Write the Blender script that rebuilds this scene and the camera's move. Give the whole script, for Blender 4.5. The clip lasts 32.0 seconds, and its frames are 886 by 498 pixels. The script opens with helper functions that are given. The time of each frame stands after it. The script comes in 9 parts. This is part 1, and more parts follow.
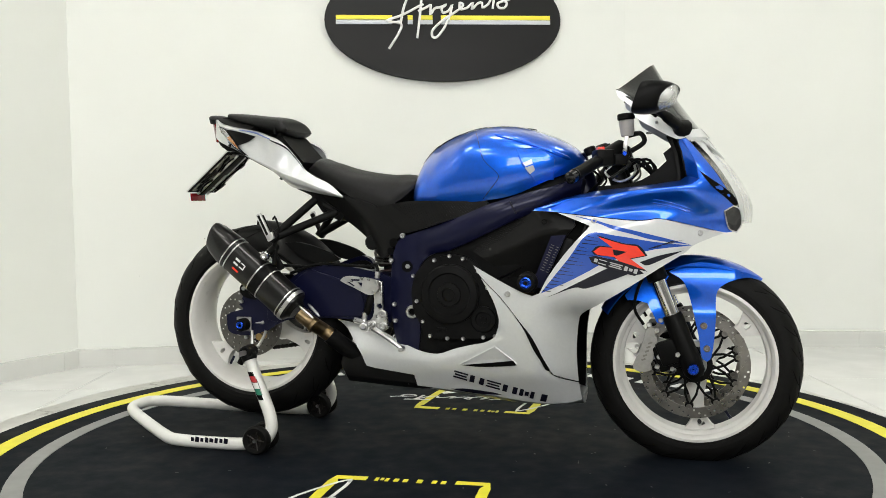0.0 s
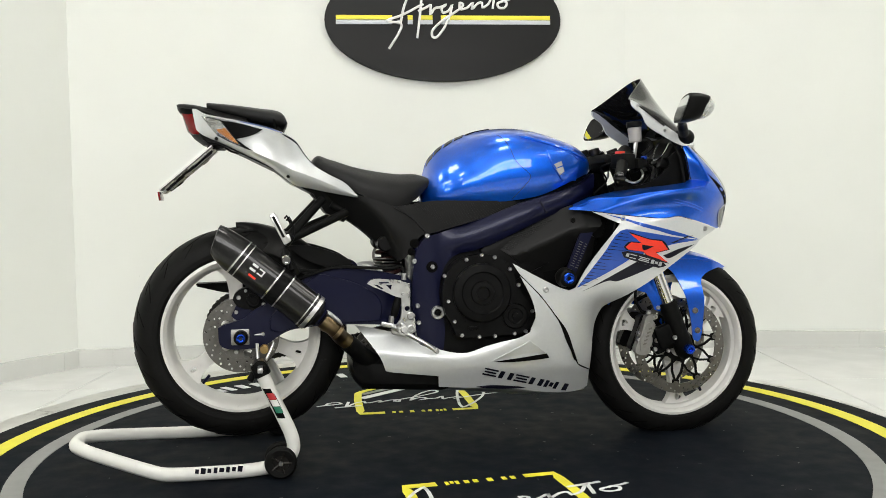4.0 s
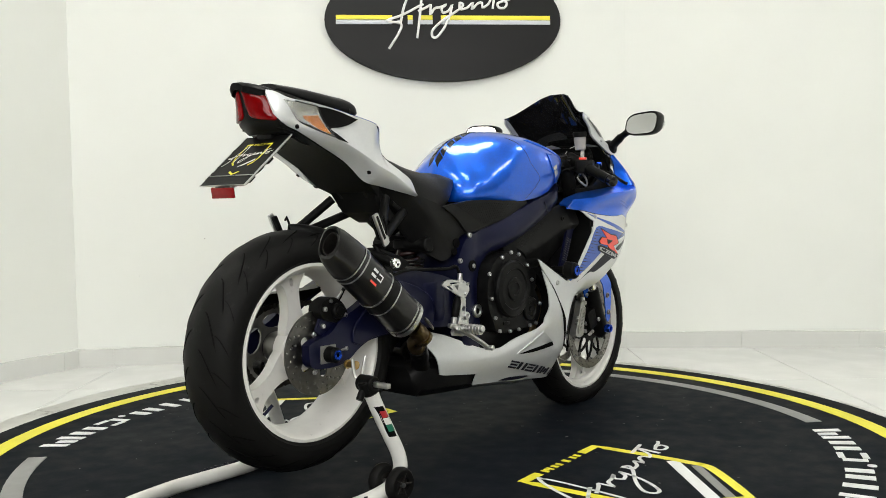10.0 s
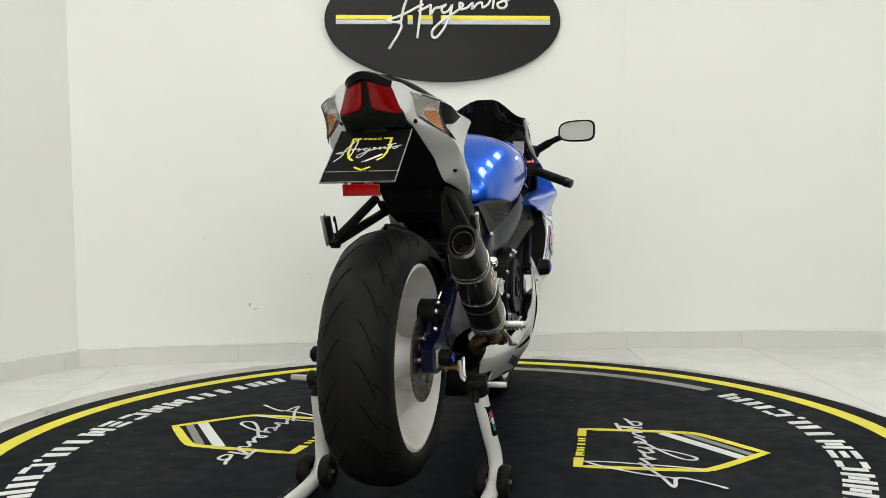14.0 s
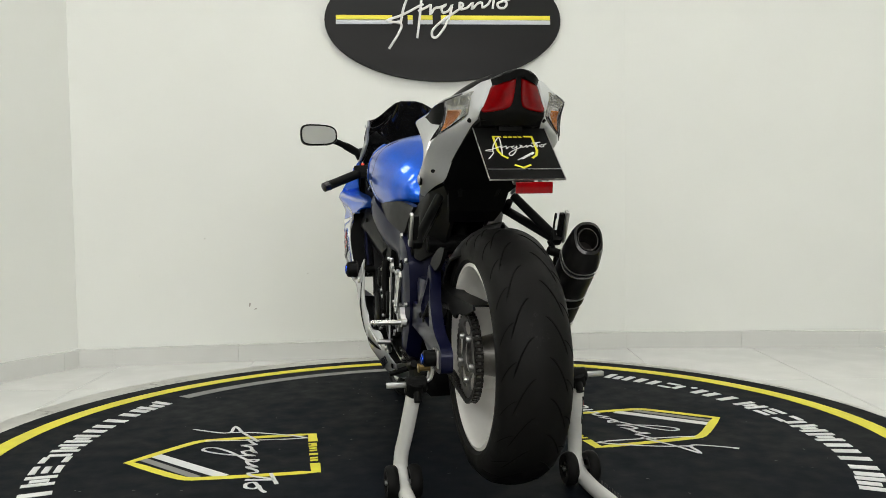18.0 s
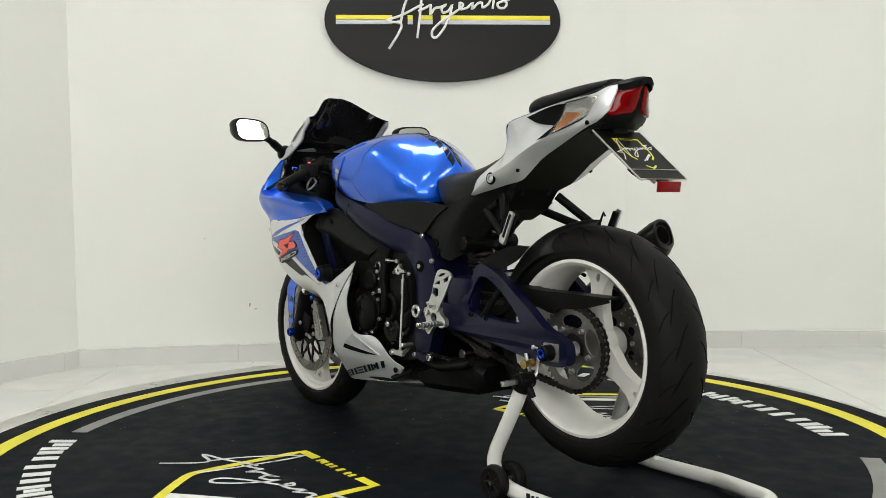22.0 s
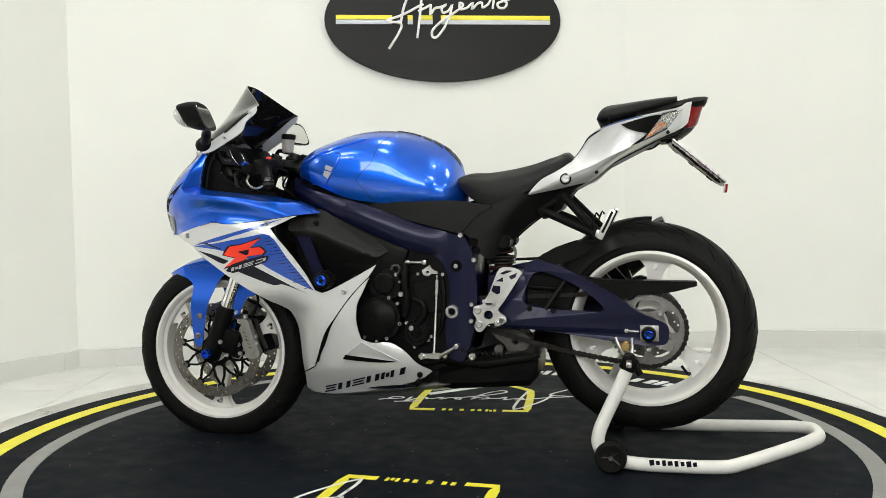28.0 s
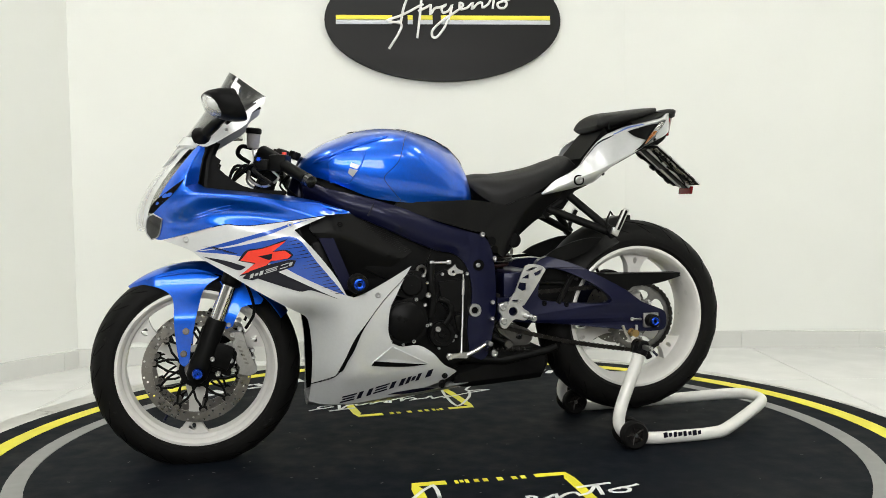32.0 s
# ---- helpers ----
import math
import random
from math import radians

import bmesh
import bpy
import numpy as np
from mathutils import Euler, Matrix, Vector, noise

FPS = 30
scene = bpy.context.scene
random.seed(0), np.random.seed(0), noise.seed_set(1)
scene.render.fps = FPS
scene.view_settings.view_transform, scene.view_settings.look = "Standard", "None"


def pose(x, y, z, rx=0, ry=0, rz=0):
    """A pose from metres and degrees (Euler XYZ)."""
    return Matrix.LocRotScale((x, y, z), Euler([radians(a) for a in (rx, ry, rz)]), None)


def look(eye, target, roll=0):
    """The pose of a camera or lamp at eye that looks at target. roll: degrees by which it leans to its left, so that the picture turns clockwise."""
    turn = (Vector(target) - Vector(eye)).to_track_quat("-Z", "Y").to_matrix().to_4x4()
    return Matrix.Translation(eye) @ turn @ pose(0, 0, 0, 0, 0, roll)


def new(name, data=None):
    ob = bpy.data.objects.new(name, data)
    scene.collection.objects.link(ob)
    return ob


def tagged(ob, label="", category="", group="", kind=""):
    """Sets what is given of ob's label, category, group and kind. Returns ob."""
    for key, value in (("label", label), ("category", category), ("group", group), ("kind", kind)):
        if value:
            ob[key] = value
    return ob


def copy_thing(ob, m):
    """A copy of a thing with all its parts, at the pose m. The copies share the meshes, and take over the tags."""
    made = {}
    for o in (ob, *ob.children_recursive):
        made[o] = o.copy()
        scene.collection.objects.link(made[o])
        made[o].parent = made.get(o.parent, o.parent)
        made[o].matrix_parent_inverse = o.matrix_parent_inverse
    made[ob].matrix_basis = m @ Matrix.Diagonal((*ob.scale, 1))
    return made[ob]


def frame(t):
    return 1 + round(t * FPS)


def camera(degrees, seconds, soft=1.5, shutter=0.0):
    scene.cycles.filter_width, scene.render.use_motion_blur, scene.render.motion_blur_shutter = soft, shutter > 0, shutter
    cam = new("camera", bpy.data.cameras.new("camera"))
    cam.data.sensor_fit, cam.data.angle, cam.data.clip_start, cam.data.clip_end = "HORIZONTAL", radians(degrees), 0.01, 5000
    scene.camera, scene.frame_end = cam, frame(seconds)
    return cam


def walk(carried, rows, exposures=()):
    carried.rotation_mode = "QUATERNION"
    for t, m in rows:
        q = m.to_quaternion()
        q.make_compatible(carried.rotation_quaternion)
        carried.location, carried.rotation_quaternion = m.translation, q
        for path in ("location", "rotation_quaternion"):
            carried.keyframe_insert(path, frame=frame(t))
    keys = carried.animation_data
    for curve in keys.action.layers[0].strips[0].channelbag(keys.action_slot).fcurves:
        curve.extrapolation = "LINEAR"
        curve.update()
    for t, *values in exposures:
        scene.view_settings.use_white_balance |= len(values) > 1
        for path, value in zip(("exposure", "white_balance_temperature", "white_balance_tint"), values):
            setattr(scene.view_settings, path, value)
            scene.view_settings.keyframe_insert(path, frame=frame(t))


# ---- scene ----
cam = camera(52.666, 32.0, soft=0.7)
EYE = look((0, -2.8244, 0.7592), (-0.00357, 0, 0.6134), roll=-0.8142)
walk(cam, [(0, EYE), (32, EYE)], exposures=[(0, 0.0), (9, 0.0), (13, -0.12), (17, -0.3), (20, -0.3), (24, -0.1), (28, 0.0), (32, 0.0)])

TH0, OMEGA = -16.34, 6.5242          # turntable: start angle and degrees per second


# ---- world and light ----
world = bpy.data.worlds.new("world")
scene.world = world
world.use_nodes = True
world.node_tree.nodes["Background"].inputs[0].default_value = (1.0, 0.985, 0.93, 1)
world.node_tree.nodes["Background"].inputs[1].default_value = 1.6

LAMP_STRENGTH = 13.3
# daylight through the long window behind the camera
sky = new("window_daylight", bpy.data.lights.new("window_daylight", "AREA"))
sky.data.shape, sky.data.size, sky.data.size_y = "RECTANGLE", 5.0, 1.25
sky.data.energy, sky.data.color = 148.0, (1.0, 0.99, 0.97)
sky.matrix_world = look((0, -5.24, 2.18), (0, 0, 1.6))


# ---- materials ----
def mat(name, col, rough=0.5, metal=0.0, coat=0.0, var=0.0, scale=30.0, bump=0.0, bscale=200.0,
        spec=0.5, trans=0.0, emit=None, emit_s=0.0, rvar=0.0, aniso=1.0, ior=1.45, alpha=1.0, dirt=0.0):
    """A node material: base colour varied at two scales, roughness variation and fine relief."""
    m = bpy.data.materials.new(name)
    m.use_nodes = True
    nt = m.node_tree
    n, l = nt.nodes, nt.links
    b = n["Principled BSDF"]
    b.inputs["Base Color"].default_value = (*col, 1)
    b.inputs["Roughness"].default_value = rough
    b.inputs["Metallic"].default_value = metal
    b.inputs["Coat Weight"].default_value = coat
    b.inputs["Coat Roughness"].default_value = 0.04
    b.inputs["Specular IOR Level"].default_value = spec
    b.inputs["Transmission Weight"].default_value = trans
    b.inputs["IOR"].default_value = ior
    b.inputs["Alpha"].default_value = alpha
    if emit:
        b.inputs["Emission Color"].default_value = (*emit, 1)
        b.inputs["Emission Strength"].default_value = emit_s
    if var or rvar or bump or dirt:
        tc = n.new("ShaderNodeTexCoord")
        mp = n.new("ShaderNodeMapping")
        mp.inputs["Scale"].default_value = (aniso, 1, 1)
        l.new(tc.outputs["Object"], mp.inputs["Vector"])
    if var or rvar:
        a = n.new("ShaderNodeTexNoise")
        a.inputs["Scale"].default_value = scale
        a.inputs["Detail"].default_value = 6
        l.new(mp.outputs[0], a.inputs["Vector"])
        c = n.new("ShaderNodeTexNoise")
        c.inputs["Scale"].default_value = scale * 0.13
        c.inputs["Detail"].default_value = 3
        l.new(mp.outputs[0], c.inputs["Vector"])
        mx = n.new("ShaderNodeMath")
        mx.operation = "ADD"
        l.new(a.outputs[0], mx.inputs[0])
        l.new(c.outputs[0], mx.inputs[1])
        if var:
            r = n.new("ShaderNodeMapRange")
            r.inputs["From Min"].default_value, r.inputs["From Max"].default_value = 0.7, 1.3
            r.inputs["To Min"].default_value, r.inputs["To Max"].default_value = 1 - var, 1 + var
            l.new(mx.outputs[0], r.inputs["Value"])
            g = n.new("ShaderNodeVectorMath")
            g.operation = "SCALE"
            g.inputs[0].default_value = col
            l.new(r.outputs[0], g.inputs["Scale"])
            l.new(g.outputs[0], b.inputs["Base Color"])
        if rvar:
            r2 = n.new("ShaderNodeMapRange")
            r2.inputs["From Min"].default_value, r2.inputs["From Max"].default_value = 0.7, 1.3
            r2.inputs["To Min"].default_value, r2.inputs["To Max"].default_value = max(0.02, rough - rvar), min(1, rough + rvar)
            l.new(mx.outputs[0], r2.inputs["Value"])
            l.new(r2.outputs[0], b.inputs["Roughness"])
    if bump:
        bn = n.new("ShaderNodeTexNoise")
        bn.inputs["Scale"].default_value = bscale
        bn.inputs["Detail"].default_value = 4
        l.new(mp.outputs[0], bn.inputs["Vector"])
        bp = n.new("ShaderNodeBump")
        bp.inputs["Strength"].default_value = bump
        bp.inputs["Distance"].default_value = 0.002
        l.new(bn.outputs[0], bp.inputs["Height"])
        l.new(bp.outputs[0], b.inputs["Normal"])
    return m


M = {}
M["wall"] = mat("wall_paint", (0.740, 0.753, 0.720), 0.65, var=0.02, scale=3, bump=0.12, bscale=160, spec=0.3)
# for walls out of view: darkened to cut bounce light and haze on glossy paint
M["wallfar"] = mat("dark_unseen_wall", (0.20, 0.20, 0.19), 0.7, var=0.04, scale=3, bump=0.12, bscale=160, spec=0.3)
M["ceiling"] = mat("ceiling_paint", (0.78, 0.788, 0.765), 0.8, var=0.02, scale=4)
M["tile"] = mat("floor_tile", (0.667, 0.672, 0.655), 0.16, var=0.03, scale=6, rvar=0.06, bump=0.02, bscale=20)
M["grout"] = mat("grout", (0.42, 0.42, 0.39), 0.8, var=0.05, scale=80)
M["base"] = mat("baseboard_tile", (0.607, 0.612, 0.59), 0.22, var=0.03, scale=8, rvar=0.05)
M["deck"] = mat("deck_black", (0.0034, 0.0050, 0.0078), 0.64, var=0.35, scale=14, rvar=0.12, bump=0.12, bscale=90, spec=0.065)
M["yellow"] = mat("deck_yellow", (0.72, 0.66, 0.03), 0.5, var=0.08, scale=20, bump=0.05, bscale=90)
M["grey"] = mat("deck_grey", (0.21, 0.21, 0.205), 0.5, var=0.12, scale=20, bump=0.05, bscale=90)
M["deckwhite"] = mat("deck_white", (0.68, 0.69, 0.69), 0.5, var=0.06, scale=25)
M["rimal"] = mat("worn_trim", (0.46, 0.46, 0.43), 0.5, var=0.22, scale=12, rvar=0.12, bump=0.15, bscale=60)
M["signblack"] = mat("sign_black", (0.009, 0.009, 0.009), 0.36, spec=0.2, var=0.35, scale=7, rvar=0.12, aniso=0.12)
M["signyellow"] = mat("sign_yellow", (0.83, 0.75, 0.05), 0.45, var=0.03, scale=9)
M["signgrey"] = mat("sign_grey", (0.55, 0.57, 0.60), 0.45, var=0.03, scale=9)
M["signwhite"] = mat("sign_white", (0.8, 0.8, 0.79), 0.45, var=0.02, scale=9)
M["blue"] = mat("pearl_blue", (0.0006, 0.100, 0.66), 0.32, metal=0.80, coat=1.0, var=0.10, scale=900, bump=0.01, bscale=1500)
M["white"] = mat("pearl_white", (0.59, 0.605, 0.61), 0.36, metal=0.22, coat=0.8, var=0.03, scale=900)
M["decblue"] = mat("decal_blue", (0.012, 0.075, 0.42), 0.3, metal=0.3, coat=1.0, var=0.06, scale=300)
M["decnavy"] = mat("decal_navy", (0.005, 0.005, 0.012), 0.3, spec=0.25, coat=0.2, var=0.1, scale=300)
M["red"] = mat("decal_red", (0.78, 0.035, 0.012), 0.3, coat=1.0, var=0.04, scale=200)
M["decgrey"] = mat("decal_grey", (0.42, 0.43, 0.44), 0.3, metal=0.3, coat=0.8, var=0.05, scale=200)
M["navy"] = mat("frame_navy", (0.0034, 0.0044, 0.0240), 0.34, metal=0.3, coat=0.14, var=0.08, scale=60, bump=0.03, bscale=500, spec=0.28)
M["black"] = mat("black_plastic", (0.0045, 0.0046, 0.0045), 0.42, var=0.2, scale=60, bump=0.06, bscale=700, spec=0.085)
M["gloss"] = mat("gloss_black", (0.006, 0.006, 0.007), 0.12, coat=0.25, var=0.1, scale=40, spec=0.3)
M["engine"] = mat("engine_black", (0.0045, 0.0045, 0.0046), 0.36, spec=0.10, var=0.25, scale=50, rvar=0.1, bump=0.06, bscale=400)
M["rubber"] = mat("tyre_rubber", (0.0056, 0.0055, 0.0053), 0.54, spec=0.12, var=0.28, scale=25, rvar=0.1, bump=0.10, bscale=300)
M["groove"] = mat("tread_void", (0.002, 0.002, 0.002), 0.9, spec=0.1, var=0.1, scale=60)
M["rim"] = mat("rim_white", (0.70, 0.69, 0.66), 0.32, coat=0.4, var=0.05, scale=30, rvar=0.06)
M["chrome"] = mat("chrome", (0.80, 0.80, 0.80), 0.08, metal=1.0, var=0.03, scale=40)
M["alu"] = mat("brushed_aluminium", (0.56, 0.56, 0.55), 0.34, metal=1.0, var=0.10, scale=60, rvar=0.1)
M["steel"] = mat("disc_steel", (0.215, 0.205, 0.19), 0.34, metal=1.0, var=0.12, scale=90, rvar=0.1)
M["bolt"] = mat("zinc_bolt", (0.52, 0.52, 0.52), 0.28, metal=1.0, var=0.08, scale=150)
M["titan"] = mat("heat_tinted_pipe", (0.20, 0.145, 0.080), 0.36, metal=1.0, var=0.40, scale=22, rvar=0.12)
M["anod"] = mat("anodised_blue", (0.01, 0.06, 0.46), 0.22, metal=0.85, var=0.06, scale=120)
M["leather"] = mat("seat_vinyl", (0.0095, 0.0095, 0.0095), 0.40, spec=0.2, var=0.15, scale=40, bump=0.22, bscale=500)
M["lensthin"] = mat("clear_thin_lens", (0.85, 0.86, 0.86), 0.05, coat=0.6, alpha=0.30, var=0.02, scale=60)
M["lensred"] = mat("red_lens", (0.17, 0.0006, 0.0015), 0.07, spec=0.22, coat=0.05, var=0.35, scale=45)
M["lensfine"] = mat("clear_turn_lens", (0.85, 0.86, 0.86), 0.05, coat=0.5, alpha=0.08, var=0.02, scale=60)
M["amber"] = mat("amber_bulb", (0.44, 0.135, 0.008), 0.22, coat=0.6, var=0.55, scale=110, bump=0.8, bscale=160)
M["reflector"] = mat("chrome_reflector", (0.50, 0.50, 0.48), 0.20, metal=0.9, var=0.35, scale=150, bump=1.0, bscale=220)
M["crumpled"] = mat("crumpled_foil", (0.30, 0.29, 0.26), 0.30, metal=0.9, var=0.6, scale=70, rvar=0.15, bump=1.0, bscale=55)
M["turnbowl"] = mat("turn_lamp_bowl", (0.55, 0.55, 0.53), 0.24, metal=0.85, var=0.45, scale=180, bump=1.0, bscale=260)
M["smoke"] = mat("smoked_screen", (0.010, 0.010, 0.011), 0.03, trans=0.35, coat=0.8, var=0.02, scale=10)
M["lining"] = mat("grey_lining", (0.26, 0.275, 0.31), 0.35, spec=0.3, var=0.08, scale=40)
M["mirror"] = mat("mirror_glass", (0.70, 0.70, 0.70), 0.02, metal=1.0, var=0.01, scale=10)
M["standwhite"] = mat("stand_enamel", (0.68, 0.68, 0.65), 0.36, coat=0.25, var=0.05, scale=30, rvar=0.06)
M["green"] = mat("flag_green", (0.01, 0.16, 0.09), 0.45, var=0.05, scale=60)
M["flagred"] = mat("flag_red", (0.42, 0.02, 0.025), 0.45, var=0.05, scale=60)
M["sprocket"] = mat("sprocket_steel", (0.20, 0.197, 0.188), 0.38, metal=0.9, var=0.2, scale=60, rvar=0.1)
M["caliper"] = mat("cast_caliper", (0.34, 0.335, 0.32), 0.42, metal=0.9, var=0.14, scale=90, rvar=0.1, bump=0.1, bscale=500)
M["rustred"] = mat("dull_red", (0.022, 0.006, 0.005), 0.45, var=0.2, scale=60)
M["gold"] = mat("brass_gold", (0.42, 0.29, 0.12), 0.28, metal=1.0, var=0.08, scale=100)
M["fluid"] = mat("fluid_reservoir", (0.40, 0.385, 0.375), 0.35, trans=0.25, var=0.06, scale=40)
M["chain"] = mat("chain_steel", (0.022, 0.020, 0.018), 0.42, metal=0.7, var=0.3, scale=150)
M["lamp"] = mat("lamp_diffuser", (0.9, 0.9, 0.9), 0.6, emit=(1.0, 0.98, 0.91), emit_s=LAMP_STRENGTH, var=0.01, scale=4)
M["wallmark"] = mat("wall_scuff", (0.34, 0.33, 0.30), 0.7, var=0.2, scale=60)
M["cover"] = mat("satin_black_cover", (0.0072, 0.0072, 0.0071), 0.38, spec=0.16, var=0.15, scale=30, rvar=0.06, bump=0.05, bscale=600)
M["darksteel"] = mat("dark_disc_steel", (0.15, 0.145, 0.135), 0.36, metal=1.0, var=0.14, scale=90, rvar=0.1)
M["speck"] = mat("dust_speck", (0.10, 0.10, 0.098), 0.8, var=0.3, scale=40)
M["lampframe"] = mat("lamp_frame", (0.75, 0.75, 0.73), 0.4, var=0.02, scale=10)


def carbon_material(name, cell, dark, lightc, rough):
    """Woven carbon: a fine twill of two near blacks under clear coat."""
    m = mat(name, dark, rough, coat=0.45, spec=0.2)
    nt = m.node_tree
    tc = nt.nodes.new("ShaderNodeTexCoord")
    mp = nt.nodes.new("ShaderNodeMapping")
    mp.inputs["Rotation"].default_value = (0, radians(45), 0)
    ck = nt.nodes.new("ShaderNodeTexChecker")
    ck.inputs["Scale"].default_value = cell
    ck.inputs["Color1"].default_value, ck.inputs["Color2"].default_value = (*dark, 1), (*lightc, 1)
    nt.links.new(tc.outputs["Object"], mp.inputs["Vector"])
    nt.links.new(mp.outputs[0], ck.inputs["Vector"])
    nt.links.new(ck.outputs[0], nt.nodes["Principled BSDF"].inputs["Base Color"])
    return m


def scuffed(m, colour, scale, low, high):
    """Adds pale dusty scuffs with a shape of their own over a dark base."""
    nt = m.node_tree
    b = nt.nodes["Principled BSDF"]
    link = b.inputs["Base Color"].links[0]
    src = link.from_socket
    tc = nt.nodes.new("ShaderNodeTexCoord")
    out = None
    for sc in (scale, scale * 7):
        no = nt.nodes.new("ShaderNodeTexNoise")
        no.inputs["Scale"].default_value, no.inputs["Detail"].default_value = sc, 8
        no.inputs["Roughness"].default_value = 0.7
        nt.links.new(tc.outputs["Object"], no.inputs["Vector"])
        mr = nt.nodes.new("ShaderNodeMapRange")
        mr.inputs["From Min"].default_value, mr.inputs["From Max"].default_value = low, high
        nt.links.new(no.outputs[0], mr.inputs["Value"])
        if out is None:
            out = mr.outputs[0]
        else:
            mu = nt.nodes.new("ShaderNodeMath")
            mu.operation = "MULTIPLY"
            nt.links.new(out, mu.inputs[0])
            nt.links.new(mr.outputs[0], mu.inputs[1])
            out = mu.outputs[0]
    mx = nt.nodes.new("ShaderNodeMix")
    mx.data_type = "RGBA"
    mx.inputs[7].default_value = (*colour, 1)
    nt.links.new(out, mx.inputs[0])
    nt.links.new(src, mx.inputs[6])
    nt.links.new(mx.outputs[2], b.inputs["Base Color"])


scuffed(M["rubber"], (0.055, 0.054, 0.052), 9, 0.56, 0.72)
scuffed(M["deck"], (0.030, 0.034, 0.040), 2.6, 0.54, 0.74)
scuffed(M["rimal"], (0.15, 0.145, 0.13), 3.5, 0.50, 0.62)
M["carbon"] = carbon_material("carbon_weave", 420, (0.0042, 0.0041, 0.0040), (0.010, 0.0097, 0.0092), 0.34)


# ---- mesh tools ----
# parts made in one go whose separate pieces become objects of their own
PIECES = {"cover_bolts": "cover_bolt", "frame_bolts": "frame_bolt", "fasteners": "fastener", "screws": "screw", "bolts": "bolt", "bobbins": "bobbin", "disc_bolts": "disc_bolt",
          "sprocket_nuts": "sprocket_nut", "rivets": "rivet", "fittings": "fitting", "cockpit_lining": "lining_panel", "cables": "cable", "ribs": "rib", "speed_lines": "speed_line", "carrier_arms": "carrier_arm",
          "pipe_clamps": "pipe_clamp", "springs": "spring", "fork_caps": "fork_cap", "mark_bars": "mark_bar", "warning_label_bars": "label_bar", "stays": "stay",
          "prongs": "prong", "lens_ribs": "lens_rib", "collars": "collar", "block_lettering": "block", "ring_bars": "ring_bar", "small_badge": "badge_block", "badge_bars": "badge_bar", "tank_emblem": "emblem_piece",
          "cover_recess": "recess", "exhaust_headers": "header_pipe", "plate_rim": "rim_strip", "wire_clips": "wire_clip", "guard_bolts": "guard_bolt", "amber_ribs": "amber_rib"}


def islands(bm):
    """The separate pieces of a bmesh, each as a bmesh of its own."""
    left = set(bm.faces)
    out = []
    while left:
        stack, got = [left.pop()], []
        while stack:
            f = stack.pop()
            got.append(f)
            for e in f.edges:
                for g in e.link_faces:
                    if g in left:
                        left.discard(g)
                        stack.append(g)
        nb = bmesh.new()
        seen = {}
        for f in got:
            for v in f.verts:
                if v not in seen:
                    seen[v] = nb.verts.new(v.co)
            nb.faces.new([seen[v] for v in f.verts])
        out.append(nb)
    bm.free()
    return out


def part(name, bm, material, parent=None, label="", smooth=35, kind="", normals=True):
    """Links a bmesh as one mesh object under a thing or a part."""
    if name in PIECES:
        one = PIECES[name]
        for nb in islands(bm):
            last = part(one, nb, material, parent, label, smooth)
        return last
    if normals:
        bmesh.ops.recalc_face_normals(bm, faces=bm.faces[:])
    me = bpy.data.meshes.new(name)
    bm.to_mesh(me)
    bm.free()
    if smooth:
        me.shade_smooth()
        me.set_sharp_from_angle(angle=radians(smooth))
    me.materials.append(M[material])
    ob = new(name, me)
    if parent is not None:
        ob.parent = parent
    if label or kind:
        tagged(ob, label, kind=kind)
    return ob


def thing(name, label, category, group="", at=(0, 0, 0)):
    ob = new(name)
    ob.location = at
    ob.empty_display_size = 0.05
    return tagged(ob, label, category, group)


def spline(xs, ys):
    """A smooth curve through a few knots, flat beyond its ends."""
    xs, ys = np.array(xs, float), np.array(ys, float)
    d = np.gradient(ys, xs)

    def f(x):
        if x <= xs[0]:
            return float(ys[0])
        if x >= xs[-1]:
            return float(ys[-1])
        i = int(np.searchsorted(xs, x)) - 1
        h = xs[i + 1] - xs[i]
        t = (x - xs[i]) / h
        return float((2 * t**3 - 3 * t**2 + 1) * ys[i] + (t**3 - 2 * t**2 + t) * h * d[i]
                     + (3 * t**2 - 2 * t**3) * ys[i + 1] + (t**3 - t**2) * h * d[i + 1])
    return f


def rounded(pts, n=4, closed=True, sharp=40):
    """Rounds a polyline into a smooth one, keeping turns sharper than `sharp` degrees as corners."""
    P = [Vector(p) for p in pts]
    N = len(P)
    out = []
    corner = []
    for i in range(N):
        a, b = P[i] - P[i - 1], P[(i + 1) % N] - P[i]
        corner.append((not closed and i in (0, N - 1)) or a.length < 1e-9 or b.length < 1e-9 or a.angle(b) > radians(sharp))
    for i in range(N if closed else N - 1):
        p0, p1, p2, p3 = P[i - 1], P[i], P[(i + 1) % N], P[(i + 2) % N]
        d1 = (p2 - p1) if corner[i] else (p2 - p0) * 0.5
        d2 = (p2 - p1) if corner[(i + 1) % N] else (p3 - p1) * 0.5
        L = (p2 - p1).length
        if d1.length > 1.3 * L:
            d1 = d1 * (1.3 * L / d1.length)
        if d2.length > 1.3 * L:
            d2 = d2 * (1.3 * L / d2.length)
        steps = 1 if corner[i] and corner[(i + 1) % N] else n
        for k in range(steps):
            t = k / steps
            out.append(p1 * (2 * t**3 - 3 * t**2 + 1) + d1 * (t**3 - 2 * t**2 + t) + p2 * (3 * t**2 - 2 * t**3) + d2 * (t**3 - t**2))
    if not closed:
        out.append(P[-1])
    return [tuple(p) for p in out]


